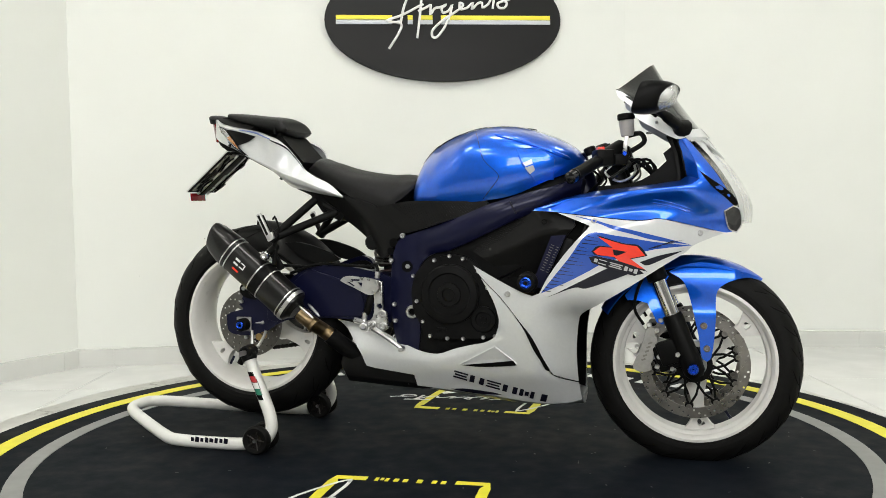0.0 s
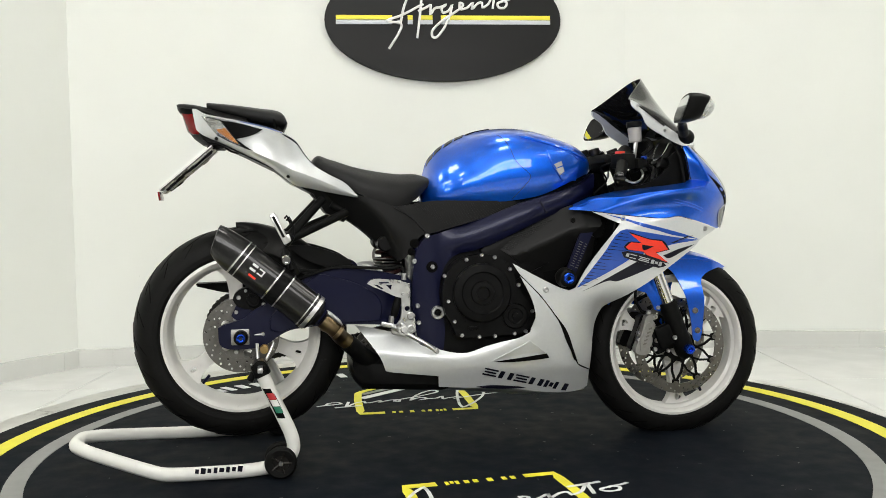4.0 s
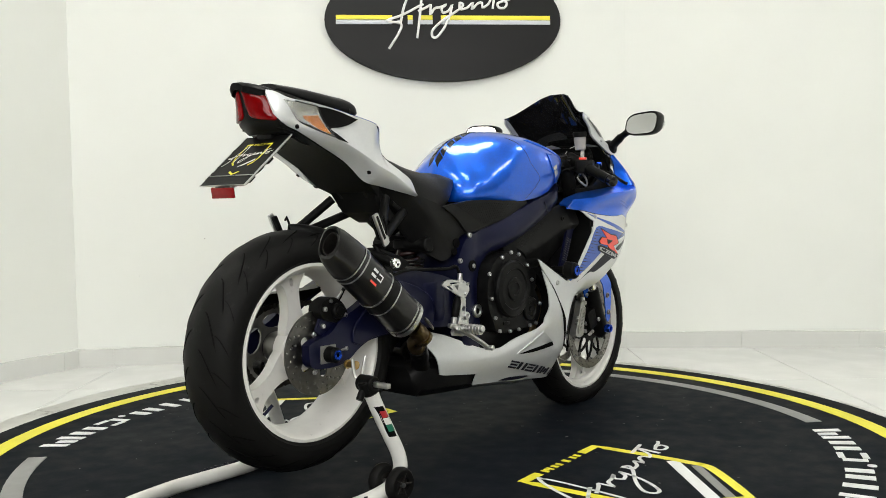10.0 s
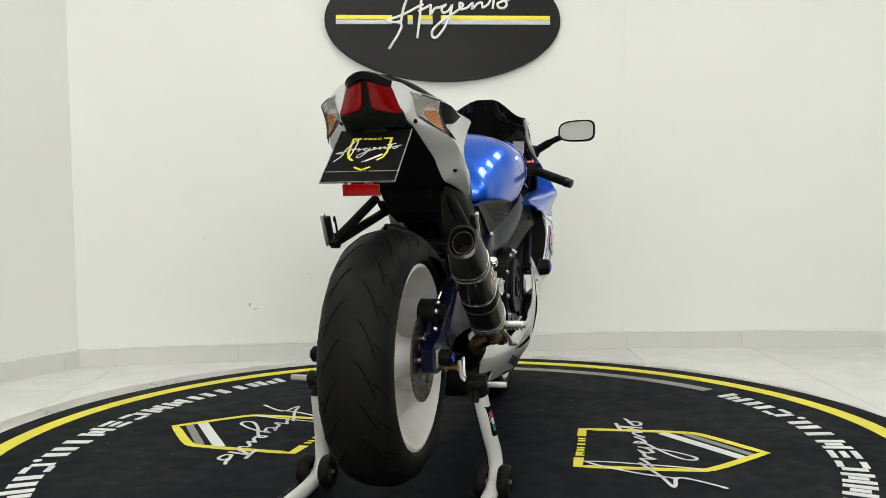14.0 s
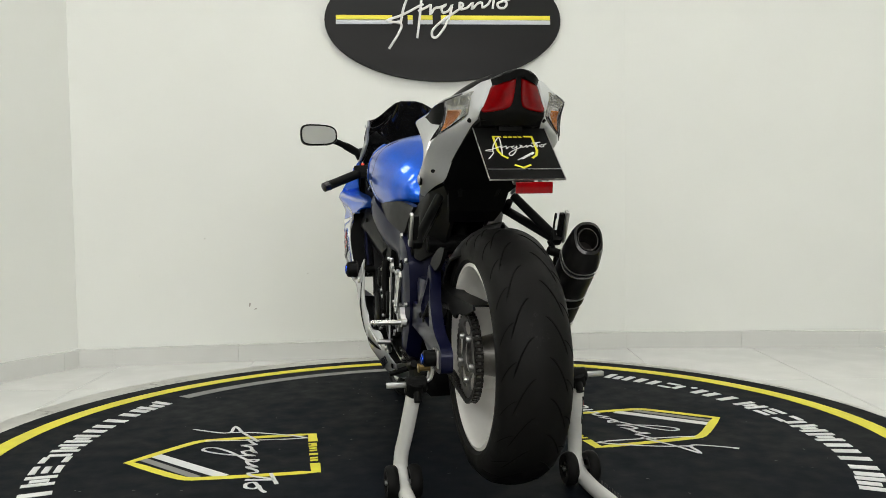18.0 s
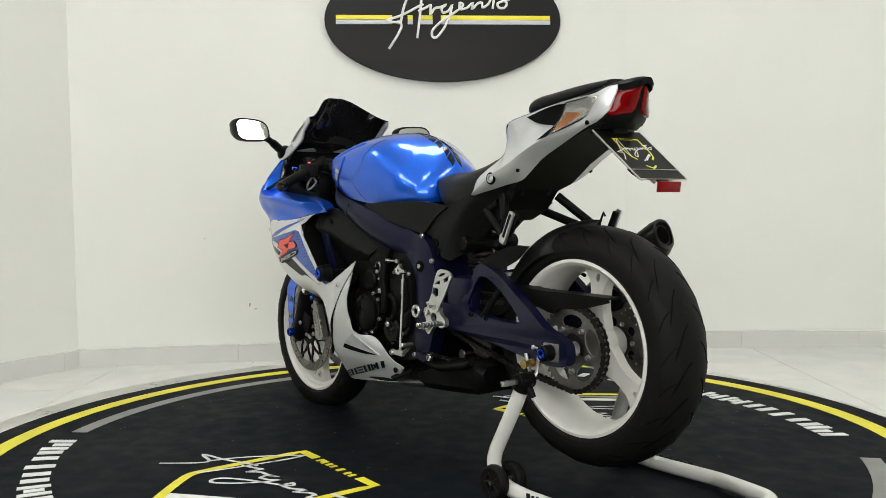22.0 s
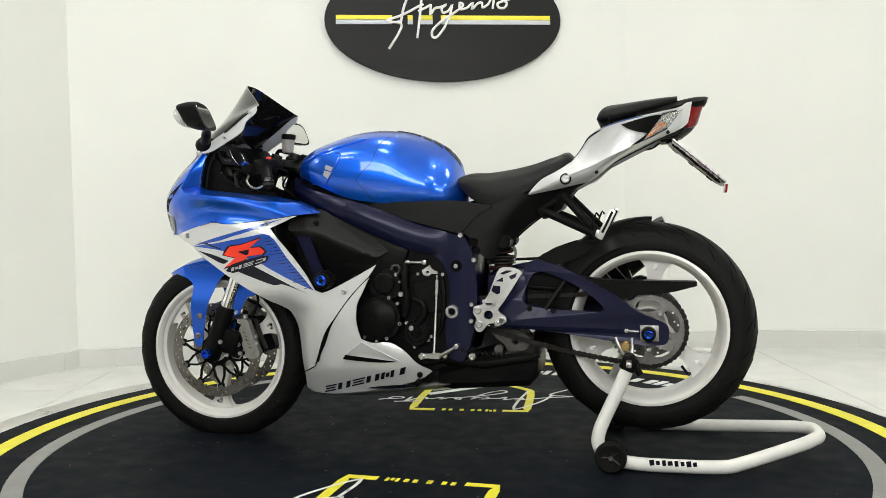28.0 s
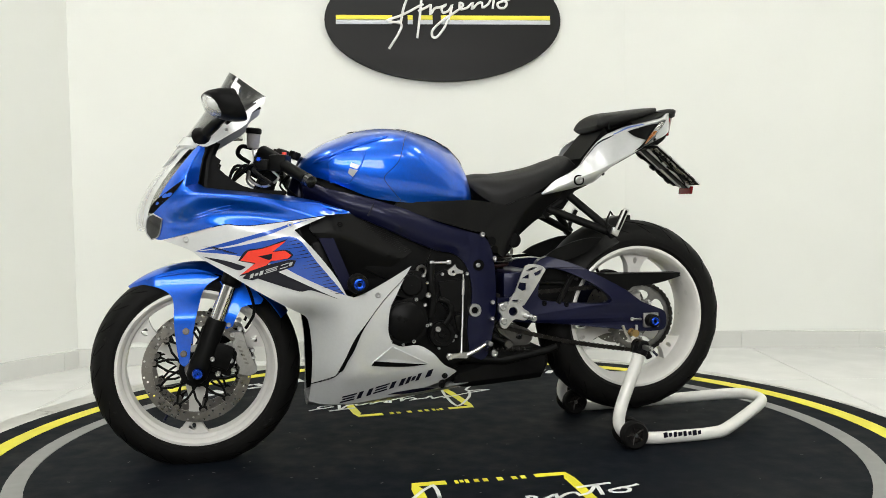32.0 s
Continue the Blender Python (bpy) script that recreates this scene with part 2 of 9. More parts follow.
def box(bm, c, s, rot=(0, 0, 0), bevel=0.0):
    m = pose(*c, *rot) @ Matrix.Diagonal((*s, 1))
    r = bmesh.ops.create_cube(bm, size=1.0, matrix=m)
    if bevel:
        es = list({e for v in r["verts"] for e in v.link_edges})
        bmesh.ops.bevel(bm, geom=es, offset=bevel, segments=2, affect="EDGES", profile=0.6)
    return bm


def frame_axes(d):
    d = Vector(d).normalized()
    a = Vector((0, 0, 1)) if abs(d.z) < 0.9 else Vector((1, 0, 0))
    u = d.cross(a).normalized()
    return u, d.cross(u).normalized()


def rings(bm, loops, close=True, caps=True):
    """Skins a list of vertex loops of equal length."""
    V = [[bm.verts.new(p) for p in lp] for lp in loops]
    n = len(V[0])
    for a, b in zip(V, V[1:]):
        for i in range(n if close else n - 1):
            j = (i + 1) % n
            bm.faces.new((a[i], a[j], b[j], b[i]))
    if caps and close:
        bm.faces.new(V[0][::-1])
        bm.faces.new(V[-1])
    return V


def tube(bm, path, r, seg=12, caps=True):
    """A round tube along a path; r is one radius or one for each point."""
    P = [Vector(p) for p in path]
    rs = r if isinstance(r, (list, tuple)) else [r] * len(P)
    loops = []
    u = None
    for i, p in enumerate(P):
        d = (P[min(i + 1, len(P) - 1)] - P[max(i - 1, 0)]).normalized()
        if u is None:
            u, v = frame_axes(d)
        else:
            u = (u - d * u.dot(d)).normalized()
            v = d.cross(u)
        loops.append([p + (u * math.cos(a) + v * math.sin(a)) * rs[i] for a in (2 * math.pi * k / seg for k in range(seg))])
    rings(bm, loops, True, caps)
    return bm


def cyl(bm, p0, p1, r0, r1=None, seg=20, bevel=0.0):
    r1 = r0 if r1 is None else r1
    p0, p1 = Vector(p0), Vector(p1)
    if bevel:
        d = (p1 - p0).normalized() * bevel
        return tube(bm, [p0, p0 + d, p1 - d, p1], [r0 - bevel, r0, r1, r1 - bevel], seg)
    return tube(bm, [p0, p1], [r0, r1], seg)


def revolve(bm, prof, c, seg=64, axis="y", a0=0.0, a1=360.0):
    """Turns a profile of (radius, offset along the axle) about the y axle through c."""
    full = abs(a1 - a0) >= 359.9
    n = seg if full else seg + 1
    loops = []
    for k in range(n):
        a = radians(a0 + (a1 - a0) * k / seg)
        loops.append([(c[0] + r * math.cos(a), c[1] + o, c[2] + r * math.sin(a)) for r, o in prof])
    V = [[bm.verts.new(p) for p in lp] for lp in loops]
    m = len(prof)
    for k in range(seg):
        a, b = V[k], V[(k + 1) % n]
        for i in range(m):
            j = (i + 1) % m
            bm.faces.new((a[i], a[j], b[j], b[i]))
    if not full:
        bm.faces.new(V[0][::-1])
        bm.faces.new(V[-1])
    return bm


def prism(bm, loops, y0, y1, warp=None):
    """An upright plate in the x-z plane between y0 and y1; the first loop is its edge, the others are holes."""
    from mathutils.geometry import tessellate_polygon
    flat = [[Vector((p[0], p[1], 0)) for p in lp] for lp in loops]
    tris = tessellate_polygon(flat)
    pts = [p for lp in loops for p in lp]
    w = warp or (lambda x, z: 0.0)
    A = [bm.verts.new((p[0], y0 + w(p[0], p[1]), p[1])) for p in pts]
    B = [bm.verts.new((p[0], y1 + w(p[0], p[1]), p[1])) for p in pts]
    for t in tris:
        try:
            bm.faces.new([A[i] for i in t])
            bm.faces.new([B[i] for i in t][::-1])
        except ValueError:
            pass
    k = 0
    for lp in loops:
        n = len(lp)
        for i in range(n):
            j = (i + 1) % n
            bm.faces.new((A[k + i], A[k + j], B[k + j], B[k + i]))
        k += n
    return bm


def circle2(cx, cz, r, n=16, rz=None):
    rz = rz or r
    return [(cx + r * math.cos(2 * math.pi * k / n), cz + rz * math.sin(2 * math.pi * k / n)) for k in range(n)]


def sheet(outline, yf, side=1, thick=0.003, step=0.03, lift=0.0, bm=None):
    """A curved panel: an outline in side view laid on the surface y = side * yf(x, z), with thickness inwards."""
    own = bmesh.new()
    vs = [own.verts.new((p[0], 0, p[1])) for p in outline]
    own.faces.new(vs)
    xs, zs = [p[0] for p in outline], [p[1] for p in outline]
    for ax, lo, hi in ((0, min(xs), max(xs)), (2, min(zs), max(zs))):
        k = math.ceil(lo / step)
        while k * step < hi:
            co, no = [0, 0, 0], [0, 0, 0]
            co[ax], no[ax] = k * step, 1
            bmesh.ops.bisect_plane(own, geom=own.verts[:] + own.edges[:] + own.faces[:], plane_co=co, plane_no=no, dist=1e-5)
            k += 1
    bmesh.ops.remove_doubles(own, verts=own.verts[:], dist=1e-5)
    top = {v: (v.co.x, yf(v.co.x, v.co.z), v.co.z) for v in own.verts}
    out = bm or bmesh.new()
    A = {v: out.verts.new((x, side * (y + lift), z)) for v, (x, y, z) in top.items()}
    B = {v: out.verts.new((x, side * (max(y - thick, 0.0 if y < thick else y - thick) + lift), z)) for v, (x, y, z) in top.items()}
    for f in own.faces:
        a = [A[v] for v in f.verts]
        b = [B[v] for v in f.verts]
        out.faces.new(a)
        out.faces.new(b[::-1])
    for e in own.edges:
        if len(e.link_faces) == 1:
            v, w = e.verts
            try:
                out.faces.new((A[v], A[w], B[w], B[v]))
            except ValueError:
                pass
    own.free()
    return out


def bolt_y(bm, x, y, z, r=0.006, h=0.006, side=1, seg=12):
    """A socket bolt head that faces sideways."""
    a = [(r, 0), (r, h * 0.7), (r * 0.8, h), (r * 0.5, h), (r * 0.45, h * 0.4), (0.0005, h * 0.4)]
    loops = [[(x + rr * math.cos(t), y + side * o, z + rr * math.sin(t)) for t in (2 * math.pi * k / seg for k in range(seg))] for rr, o in a]
    rings(bm, loops, True, True)
    return bm


# ---- the room ----
WALL = [(-3.55, -1.72), (-1.80, 1.53), (0.95, 1.868), (2.75, 1.77), (3.6, -1.2), (3.6, -5.2), (-3.6, -5.2)]
FLOOR_Z, CEIL_Z = -0.02, 3.05


def wall_run(name, p, q, h0, h1, t, material, label, inset=0.0):
    """A wall or baseboard from p to q with its face on the line and its thickness behind it."""
    d = (Vector(q) - Vector(p)).normalized()
    nrm = Vector((-d.y, d.x))
    a, b = Vector(p) - nrm * inset, Vector(q) - nrm * inset
    bm = bmesh.new()
    base = [a, b, b + nrm * t, a + nrm * t]
    lo = [bm.verts.new((v.x, v.y, h0)) for v in base]
    hi = [bm.verts.new((v.x, v.y, h1)) for v in base]
    bm.faces.new(lo[::-1])
    bm.faces.new(hi)
    for i in range(4):
        j = (i + 1) % 4
        bm.faces.new((lo[i], lo[j], hi[j], hi[i]))
    ob = part(name, bm, material, smooth=0)
    return tagged(ob, label, kind="structure")


def build_room():
    n = len(WALL)
    names = ["wall_west", "wall_north", "wall_northeast", "wall_east", "wall_southeast", "wall_south", "wall_southwest"]
    for i in range(n):
        if i == 5:
            continue
        p, q = WALL[i], WALL[(i + 1) % n]
        # unseen walls behind the camera take the darkened colour, so less light comes back
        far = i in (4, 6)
        wall_run(names[i], p, q, FLOOR_Z - 0.05, CEIL_Z + 0.05, 0.12, "wallfar" if far else "wall", "unseen closing wall, darkened to cut reflected light" if far else "plain off-white painted showroom wall")
    # south wall with a long high window in dark frames
    bm = bmesh.new()
    x0, x1, z0, z1 = -2.55, 2.55, 1.52, 2.84
    for cx, cz, sx, sz in (((-3.6 + x0) / 2, 1.5, x0 + 3.6, 3.2), ((3.6 + x1) / 2, 1.5, 3.6 - x1, 3.2), (0, (z0 - 0.1) / 2, x1 - x0, z0 + 0.1), (0, (z1 + 3.1) / 2, x1 - x0, 3.1 - z1)):
        box(bm, (cx, -5.26, cz), (sx, 0.12, sz))
    tagged(part("wall_south", bm, "wallfar", smooth=0), "unseen closing wall, darkened to cut reflected light", kind="structure")
    win = new("window_1")
    tagged(win, "long high window in dark metal frames", kind="structure")
    bm = bmesh.new()
    for k in range(5):
        box(bm, (x0 + (x1 - x0) * k / 4, -5.25, (z0 + z1) / 2), (0.06, 0.05, z1 - z0))
    for z in (z0, z1, 2.25):
        box(bm, (0, -5.25, z), (x1 - x0, 0.052, 0.06))
    part("window_frame", bm, "gloss", win, smooth=0)
    # baseboard of tile lengths with fine joints
    for i in range(4):
        p, q = Vector(WALL[i]), Vector(WALL[i + 1])
        d = (q - p).normalized()
        L = (q - p).length
        root = new("baseboard")
        tagged(root, "pale glossy tile baseboard along the wall", kind="structure")
        nrm = Vector((-d.y, d.x))
        s = 0.0
        first = True
        while s < L - 0.02:
            w = 0.17 if (first and i == 1) else min(0.60, L - s)
            first = False
            a, b = p + d * (s + 0.0004), p + d * (s + w - 0.0006)
            bm = bmesh.new()
            quad = [a - nrm * 0.011, b - nrm * 0.011, b + nrm * 0.004, a + nrm * 0.004]
            lo = [bm.verts.new((v.x, v.y, FLOOR_Z)) for v in quad]
            hi = [bm.verts.new((v.x, v.y, FLOOR_Z + (0.086 if k < 2 else 0.090))) for k, v in enumerate(quad)]
            bm.faces.new(hi)
            for k in range(4):
                bm.faces.new((lo[k], lo[(k + 1) % 4], hi[(k + 1) % 4], hi[k]))
            part("tile", bm, "base", root, smooth=0)
            s += w
    # small scuffs on the back wall
    p, q = Vector(WALL[1]), Vector(WALL[2])
    d = (q - p).normalized()
    nrm = Vector((-d.y, d.x))
    rnd = random.Random(11)
    host = bpy.data.objects["wall_north"]
    for along, z, size in ((0.83, 0.262, 0.016), (0.86, 0.243, 0.010), (1.12, 0.415, 0.008), (1.38, 0.33, 0.006), (0.62, 0.60, 0.006), (2.20, 0.30, 0.007), (0.30, 0.42, 0.005), (1.75, 0.21, 0.006)):
        bm = bmesh.new()
        c = p + d * along
        ring = []
        tilt = rnd.uniform(0, 3.1)
        for k in range(9):
            a = 2 * math.pi * k / 9
            r = size * rnd.uniform(0.35, 1.0)
            u, v = r * math.cos(a), 0.35 * r * math.sin(a)
            u, v = u * math.cos(tilt) - v * math.sin(tilt), u * math.sin(tilt) + v * math.cos(tilt)
            ring.append((c.x + d.x * u, c.y + d.y * u, z + v))
        rings(bm, [[(x - nrm.x * o, y - nrm.y * o, zz) for x, y, zz in ring] for o in (-0.001, 0.0012)], True, True)
        part("scuff_mark", bm, "wallmark", host, smooth=0)
    # floor: bed with separate tiles on it
    bm = bmesh.new()
    box(bm, (0, -1.7, FLOOR_Z - 0.035), (7.6, 7.6, 0.06))
    floor = tagged(part("floor", bm, "grout", smooth=0), "pale polished floor tiles with fine joints", kind="structure")
    W, H = 0.637, 0.86
    me = None
    for i in range(-6, 8):
        for j in range(-9, 4):
            cx, cy = -0.955 + W * 0.5 + i * W, 0.985 + H * 0.5 + j * H
            if abs(cx) > 3.85 or cy < -5.5 or math.hypot(cx, cy) < 0.9:
                continue
            if me is None:
                bm = bmesh.new()
                box(bm, (0, 0, -0.004), (W - 0.003, H - 0.003, 0.008))
                me = bpy.data.meshes.new("tile")
                bm.to_mesh(me)
                bm.free()
                me.materials.append(M["tile"])
            t = new("tile", me)
            t.location = (cx, cy, FLOOR_Z)
            t.parent = floor
    # ceiling
    bm = bmesh.new()
    box(bm, (0, -1.7, CEIL_Z + 0.04), (7.6, 7.6, 0.08))
    tagged(part("ceiling", bm, "ceiling", smooth=0), "flat off-white painted ceiling", kind="structure")


def build_lamps():
    """Square ceiling panels, alike."""
    th = thing("ceiling_light", "square white panel lamp set on the ceiling", "lamp", "ceiling lamps", (0, 0, CEIL_Z))
    bm = bmesh.new()
    for dx, dy, sx, sy in ((0, 0.31, 0.64, 0.02), (0, -0.31, 0.64, 0.02), (0.31, 0, 0.02, 0.6), (-0.31, 0, 0.02, 0.6)):
        box(bm, (dx, dy, -0.015), (sx, sy, 0.03))
    part("frame", bm, "lampframe", th, smooth=0)
    bm = bmesh.new()
    box(bm, (0, 0, -0.012), (0.598, 0.598, 0.018))
    part("diffuser", bm, "lamp", th, smooth=0)
    spots = [(0.0, 0.42), (0.0, -1.2), (-1.7, -1.7), (2.3, -1.5), (-2.3, -3.0), (2.3, -3.0), (-1.9, -0.1), (1.9, 0.4)]
    th.location = (*spots[0], CEIL_Z)
    for x, y in spots[1:]:
        copy_thing(th, pose(x, y, CEIL_Z))


def ribbon2(bm, path, w, z, normal_up=True, thick=0.0015):
    """A flat painted stroke of width w along a path in the plane."""
    P = [Vector((p[0], p[1], 0)) for p in path]
    L, R = [], []
    for i, p in enumerate(P):
        d = (P[min(i + 1, len(P) - 1)] - P[max(i - 1, 0)]).normalized()
        n = Vector((-d.y, d.x, 0))
        ww = w(i / (len(P) - 1)) if callable(w) else w
        L.append(p + n * ww / 2)
        R.append(p - n * ww / 2)
    for i in range(len(P) - 1):
        q = [L[i], R[i], R[i + 1], L[i + 1]]
        lo = [bm.verts.new((v.x, v.y, z - thick)) for v in q]
        hi = [bm.verts.new((v.x, v.y, z)) for v in q]
        bm.faces.new(hi)
        for k in range(4):
            if (k == 1 and i < len(P) - 2) or (k == 3 and i > 0):
                continue
            bm.faces.new((lo[k], lo[(k + 1) % 4], hi[(k + 1) % 4], hi[k]))
    bmesh.ops.remove_doubles(bm, verts=bm.verts[:], dist=1e-6)
    return bm


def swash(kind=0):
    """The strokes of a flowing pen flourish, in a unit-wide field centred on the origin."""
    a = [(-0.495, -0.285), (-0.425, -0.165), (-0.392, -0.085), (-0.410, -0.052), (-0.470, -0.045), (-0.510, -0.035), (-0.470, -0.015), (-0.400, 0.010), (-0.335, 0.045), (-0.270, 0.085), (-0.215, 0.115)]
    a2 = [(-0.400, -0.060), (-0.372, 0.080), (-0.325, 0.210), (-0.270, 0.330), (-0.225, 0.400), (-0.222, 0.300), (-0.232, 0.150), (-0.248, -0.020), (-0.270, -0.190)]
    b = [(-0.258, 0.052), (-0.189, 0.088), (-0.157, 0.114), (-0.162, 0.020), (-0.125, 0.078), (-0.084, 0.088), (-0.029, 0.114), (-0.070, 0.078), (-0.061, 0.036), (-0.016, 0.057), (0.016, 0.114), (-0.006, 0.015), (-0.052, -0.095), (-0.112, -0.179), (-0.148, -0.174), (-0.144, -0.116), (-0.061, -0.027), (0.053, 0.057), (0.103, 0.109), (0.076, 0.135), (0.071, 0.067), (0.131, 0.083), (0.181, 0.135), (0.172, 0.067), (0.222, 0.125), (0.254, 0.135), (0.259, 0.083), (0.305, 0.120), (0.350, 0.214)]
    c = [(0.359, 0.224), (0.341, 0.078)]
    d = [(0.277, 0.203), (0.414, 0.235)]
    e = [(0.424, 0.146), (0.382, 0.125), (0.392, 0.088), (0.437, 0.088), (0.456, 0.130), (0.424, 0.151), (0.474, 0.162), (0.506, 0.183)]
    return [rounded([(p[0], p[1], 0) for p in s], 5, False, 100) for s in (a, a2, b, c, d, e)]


# plain bars that stand for one place of a row of marks, in a cell of unit size
BARS = {"m": [(0.0, 0.0, 0.24, 1.0), (0.38, 0.30, 0.62, 1.0), (0.76, 0.0, 1.0, 1.0)],
        "o": [(0.0, 0.06, 0.34, 0.94), (0.66, 0.06, 1.0, 0.94)],
        "t": [(0.30, 0.0, 0.70, 1.0)],
        "n": [(0.0, 0.0, 0.26, 1.0), (0.37, 0.20, 0.63, 0.80), (0.74, 0.0, 1.0, 1.0)],
        "q": [(0.0, 0.10, 0.26, 0.90), (0.34, 0.0, 0.95, 0.22), (0.34, 0.78, 0.95, 1.0)],
        "s": [(0.0, 0.0, 1.0, 0.22), (0.08, 0.39, 0.92, 0.61), (0.0, 0.78, 1.0, 1.0)],
        "u": [(0.0, 0.0, 0.32, 1.0), (0.68, 0.0, 1.0, 1.0)],
        "i": [(0.3, 0.0, 0.7, 1.0)]}


def build_turntable():
    tt = thing("turntable", "round black display turntable with yellow ring and painted badges", "turntable")
    bm = bmesh.new()
    R = 1.530
    prof = [(0.0005, -0.03), (R, -0.03), (R, -0.0035), (R - 0.004, 0.0), (0.0005, 0.0)]
    loops = [[(r * math.cos(a), r * math.sin(a), z) for a in (2 * math.pi * k / 160 for k in range(160))] for r, z in prof]
    rings(bm, loops, True, True)
    part("deck", bm, "deck", tt, "scuffed matt black deck")
    def arc(r0, r1, a0, a1, z, material, name, label):
        bm = bmesh.new()
        n = max(8, int(abs(a1 - a0) / 2.5))
        loops = []
        for k in range(n + 1):
            a = radians(a0 + (a1 - a0) * k / n)
            loops.append([(r * math.cos(a), r * math.sin(a), zz) for r, zz in ((r0, -0.001), (r1, -0.001), (r1, z), (r0, z))])
        rings(bm, loops, True, abs(a1 - a0) < 359)
        part(name, bm, material, tt, label)

    arc(1.380, 1.440, 0, 360, 0.0015, "yellow", "yellow_ring", "bright yellow painted ring")
    arc(1.228, 1.284, -41, 45, 0.0015, "grey", "grey_band", "grey painted band")
    arc(1.228, 1.284, 137, 221, 0.0015, "grey", "grey_band", "grey painted band")
    # ring of plain white bars, twice; each row lies a little flatter than the ring
    row = [(52.3, "m", 5.4), (57.9, "o", 4.6), (63.6, "t", 3.9), (68.8, "o", 4.6), (74.9, "n", 4.4), (80.2, "n", 4.2), (85.9, "q", 4.6), (91.6, "s", 3.7), (96.9, "n", 4.5), (102.9, "t", 3.9), (108.4, "o", 4.6), (116.6, "q", 4.4), (122.4, "o", 4.6), (128.8, "m", 5.4)]
    for turn, deep in ((0.0, 0.060), (183.0, 0.045)):
        def out(a):
            return 1.192 + deep * ((a - 90) / 40) ** 2
        for mid, cell, wdt in row:
            bm = bmesh.new()
            for x0, z0, x1, z1 in BARS[cell]:
                loops = []
                for q in range(4):
                    am = mid - wdt / 2 + wdt * (x0 + (x1 - x0) * q / 3)
                    a, ra, rb = radians(turn + am), out(am) + 0.044 - 0.086 * z0, out(am) + 0.044 - 0.086 * z1
                    loops.append([(r * math.cos(a), r * math.sin(a), zz) for r, zz in ((ra, -0.001), (rb, -0.001), (rb, 0.0018), (ra, 0.0018))])
                rings(bm, loops, True, True)
            part("ring_bars", bm, "deckwhite", tt)
        bm = bmesh.new()
        a = radians(turn + 112.6)
        cyl(bm, (1.245 * math.cos(a), 1.245 * math.sin(a), 0), (1.245 * math.cos(a), 1.245 * math.sin(a), 0.0018), 0.013, seg=14)
        part("dot", bm, "deckwhite", tt)
    # two shield badges with a pen flourish
    for s, ox, turn in ((1, -0.029, -1.4), (-1, -0.019, 4.4)):
        def tr(p):
            # each badge is stuck on a little off the axis
            a = radians(turn)
            x, y = p[0], p[1] - 0.41
            return (s * (ox + x * math.cos(a) - y * math.sin(a)), s * (0.41 + x * math.sin(a) + y * math.cos(a)))
        out = [(-0.125, 0.422), (-0.211, 0.422), (-0.212, 0.58), (-0.208, 0.72), (-0.190, 0.795), (0.0, 0.968), (0.190, 0.795), (0.208, 0.72), (0.212, 0.58), (0.211, 0.422), (0.125, 0.422)]
        bm = bmesh.new()
        ribbon2(bm, [tr(p) for p in rounded([(x, y, 0) for x, y in out], 4, False, 45)], 0.030, 0.0016)
        part("shield_outline", bm, "yellow", tt, "yellow shield outline")
        bm = bmesh.new()
        for k, cell in enumerate("moto"):
            for x0, z0, x1, z1 in BARS[cell]:
                X0, X1 = 0.101 - 0.0535 * (k + x0 * 0.72), 0.101 - 0.0535 * (k + x1 * 0.72)
                Y0, Y1 = 0.437 - 0.026 * z0, 0.437 - 0.026 * z1
                q = [tr((X0, Y0)), tr((X1, Y0)), tr((X1, Y1)), tr((X0, Y1))]
                hi = [bm.verts.new((x, y, 0.0016)) for x, y in q]
                lo = [bm.verts.new((x, y, -0.001)) for x, y in q]
                bm.faces.new(hi)
                for e in range(4):
                    bm.faces.new((lo[e], lo[(e + 1) % 4], hi[(e + 1) % 4], hi[e]))
        part("badge_bars", bm, "yellow", tt)
        for nm, m, pa, pb, w in (("white_stripe", "deckwhite", (-0.196, 0.680), (0.072, 0.906), 0.036), ("grey_stripe", "grey", (-0.190, 0.752), (0.030, 0.932), 0.026)):
            bm = bmesh.new()
            ribbon2(bm, [tr(pa), tr(pb)], w, 0.0012)
            part(nm, bm, m, tt)
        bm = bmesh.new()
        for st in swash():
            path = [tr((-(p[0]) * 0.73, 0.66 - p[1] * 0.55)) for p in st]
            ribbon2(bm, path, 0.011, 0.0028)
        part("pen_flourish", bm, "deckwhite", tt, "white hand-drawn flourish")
    # dust and scuff specks
    bm = bmesh.new()
    rnd = random.Random(4)
    for _ in range(110):
        a, r = rnd.uniform(0, 6.283), 1.15 * math.sqrt(rnd.random())
        l, w = rnd.uniform(0.003, 0.010), rnd.uniform(0.001, 0.003)
        t = rnd.uniform(0, 3.14)
        ribbon2(bm, [(r * math.cos(a), r * math.sin(a)), (r * math.cos(a) + l * math.cos(t), r * math.sin(a) + l * math.sin(t))], w, 0.0006)
    part("scuff_specks", bm, "speck", tt, "pale scuff marks", kind="stuff")
    return tt


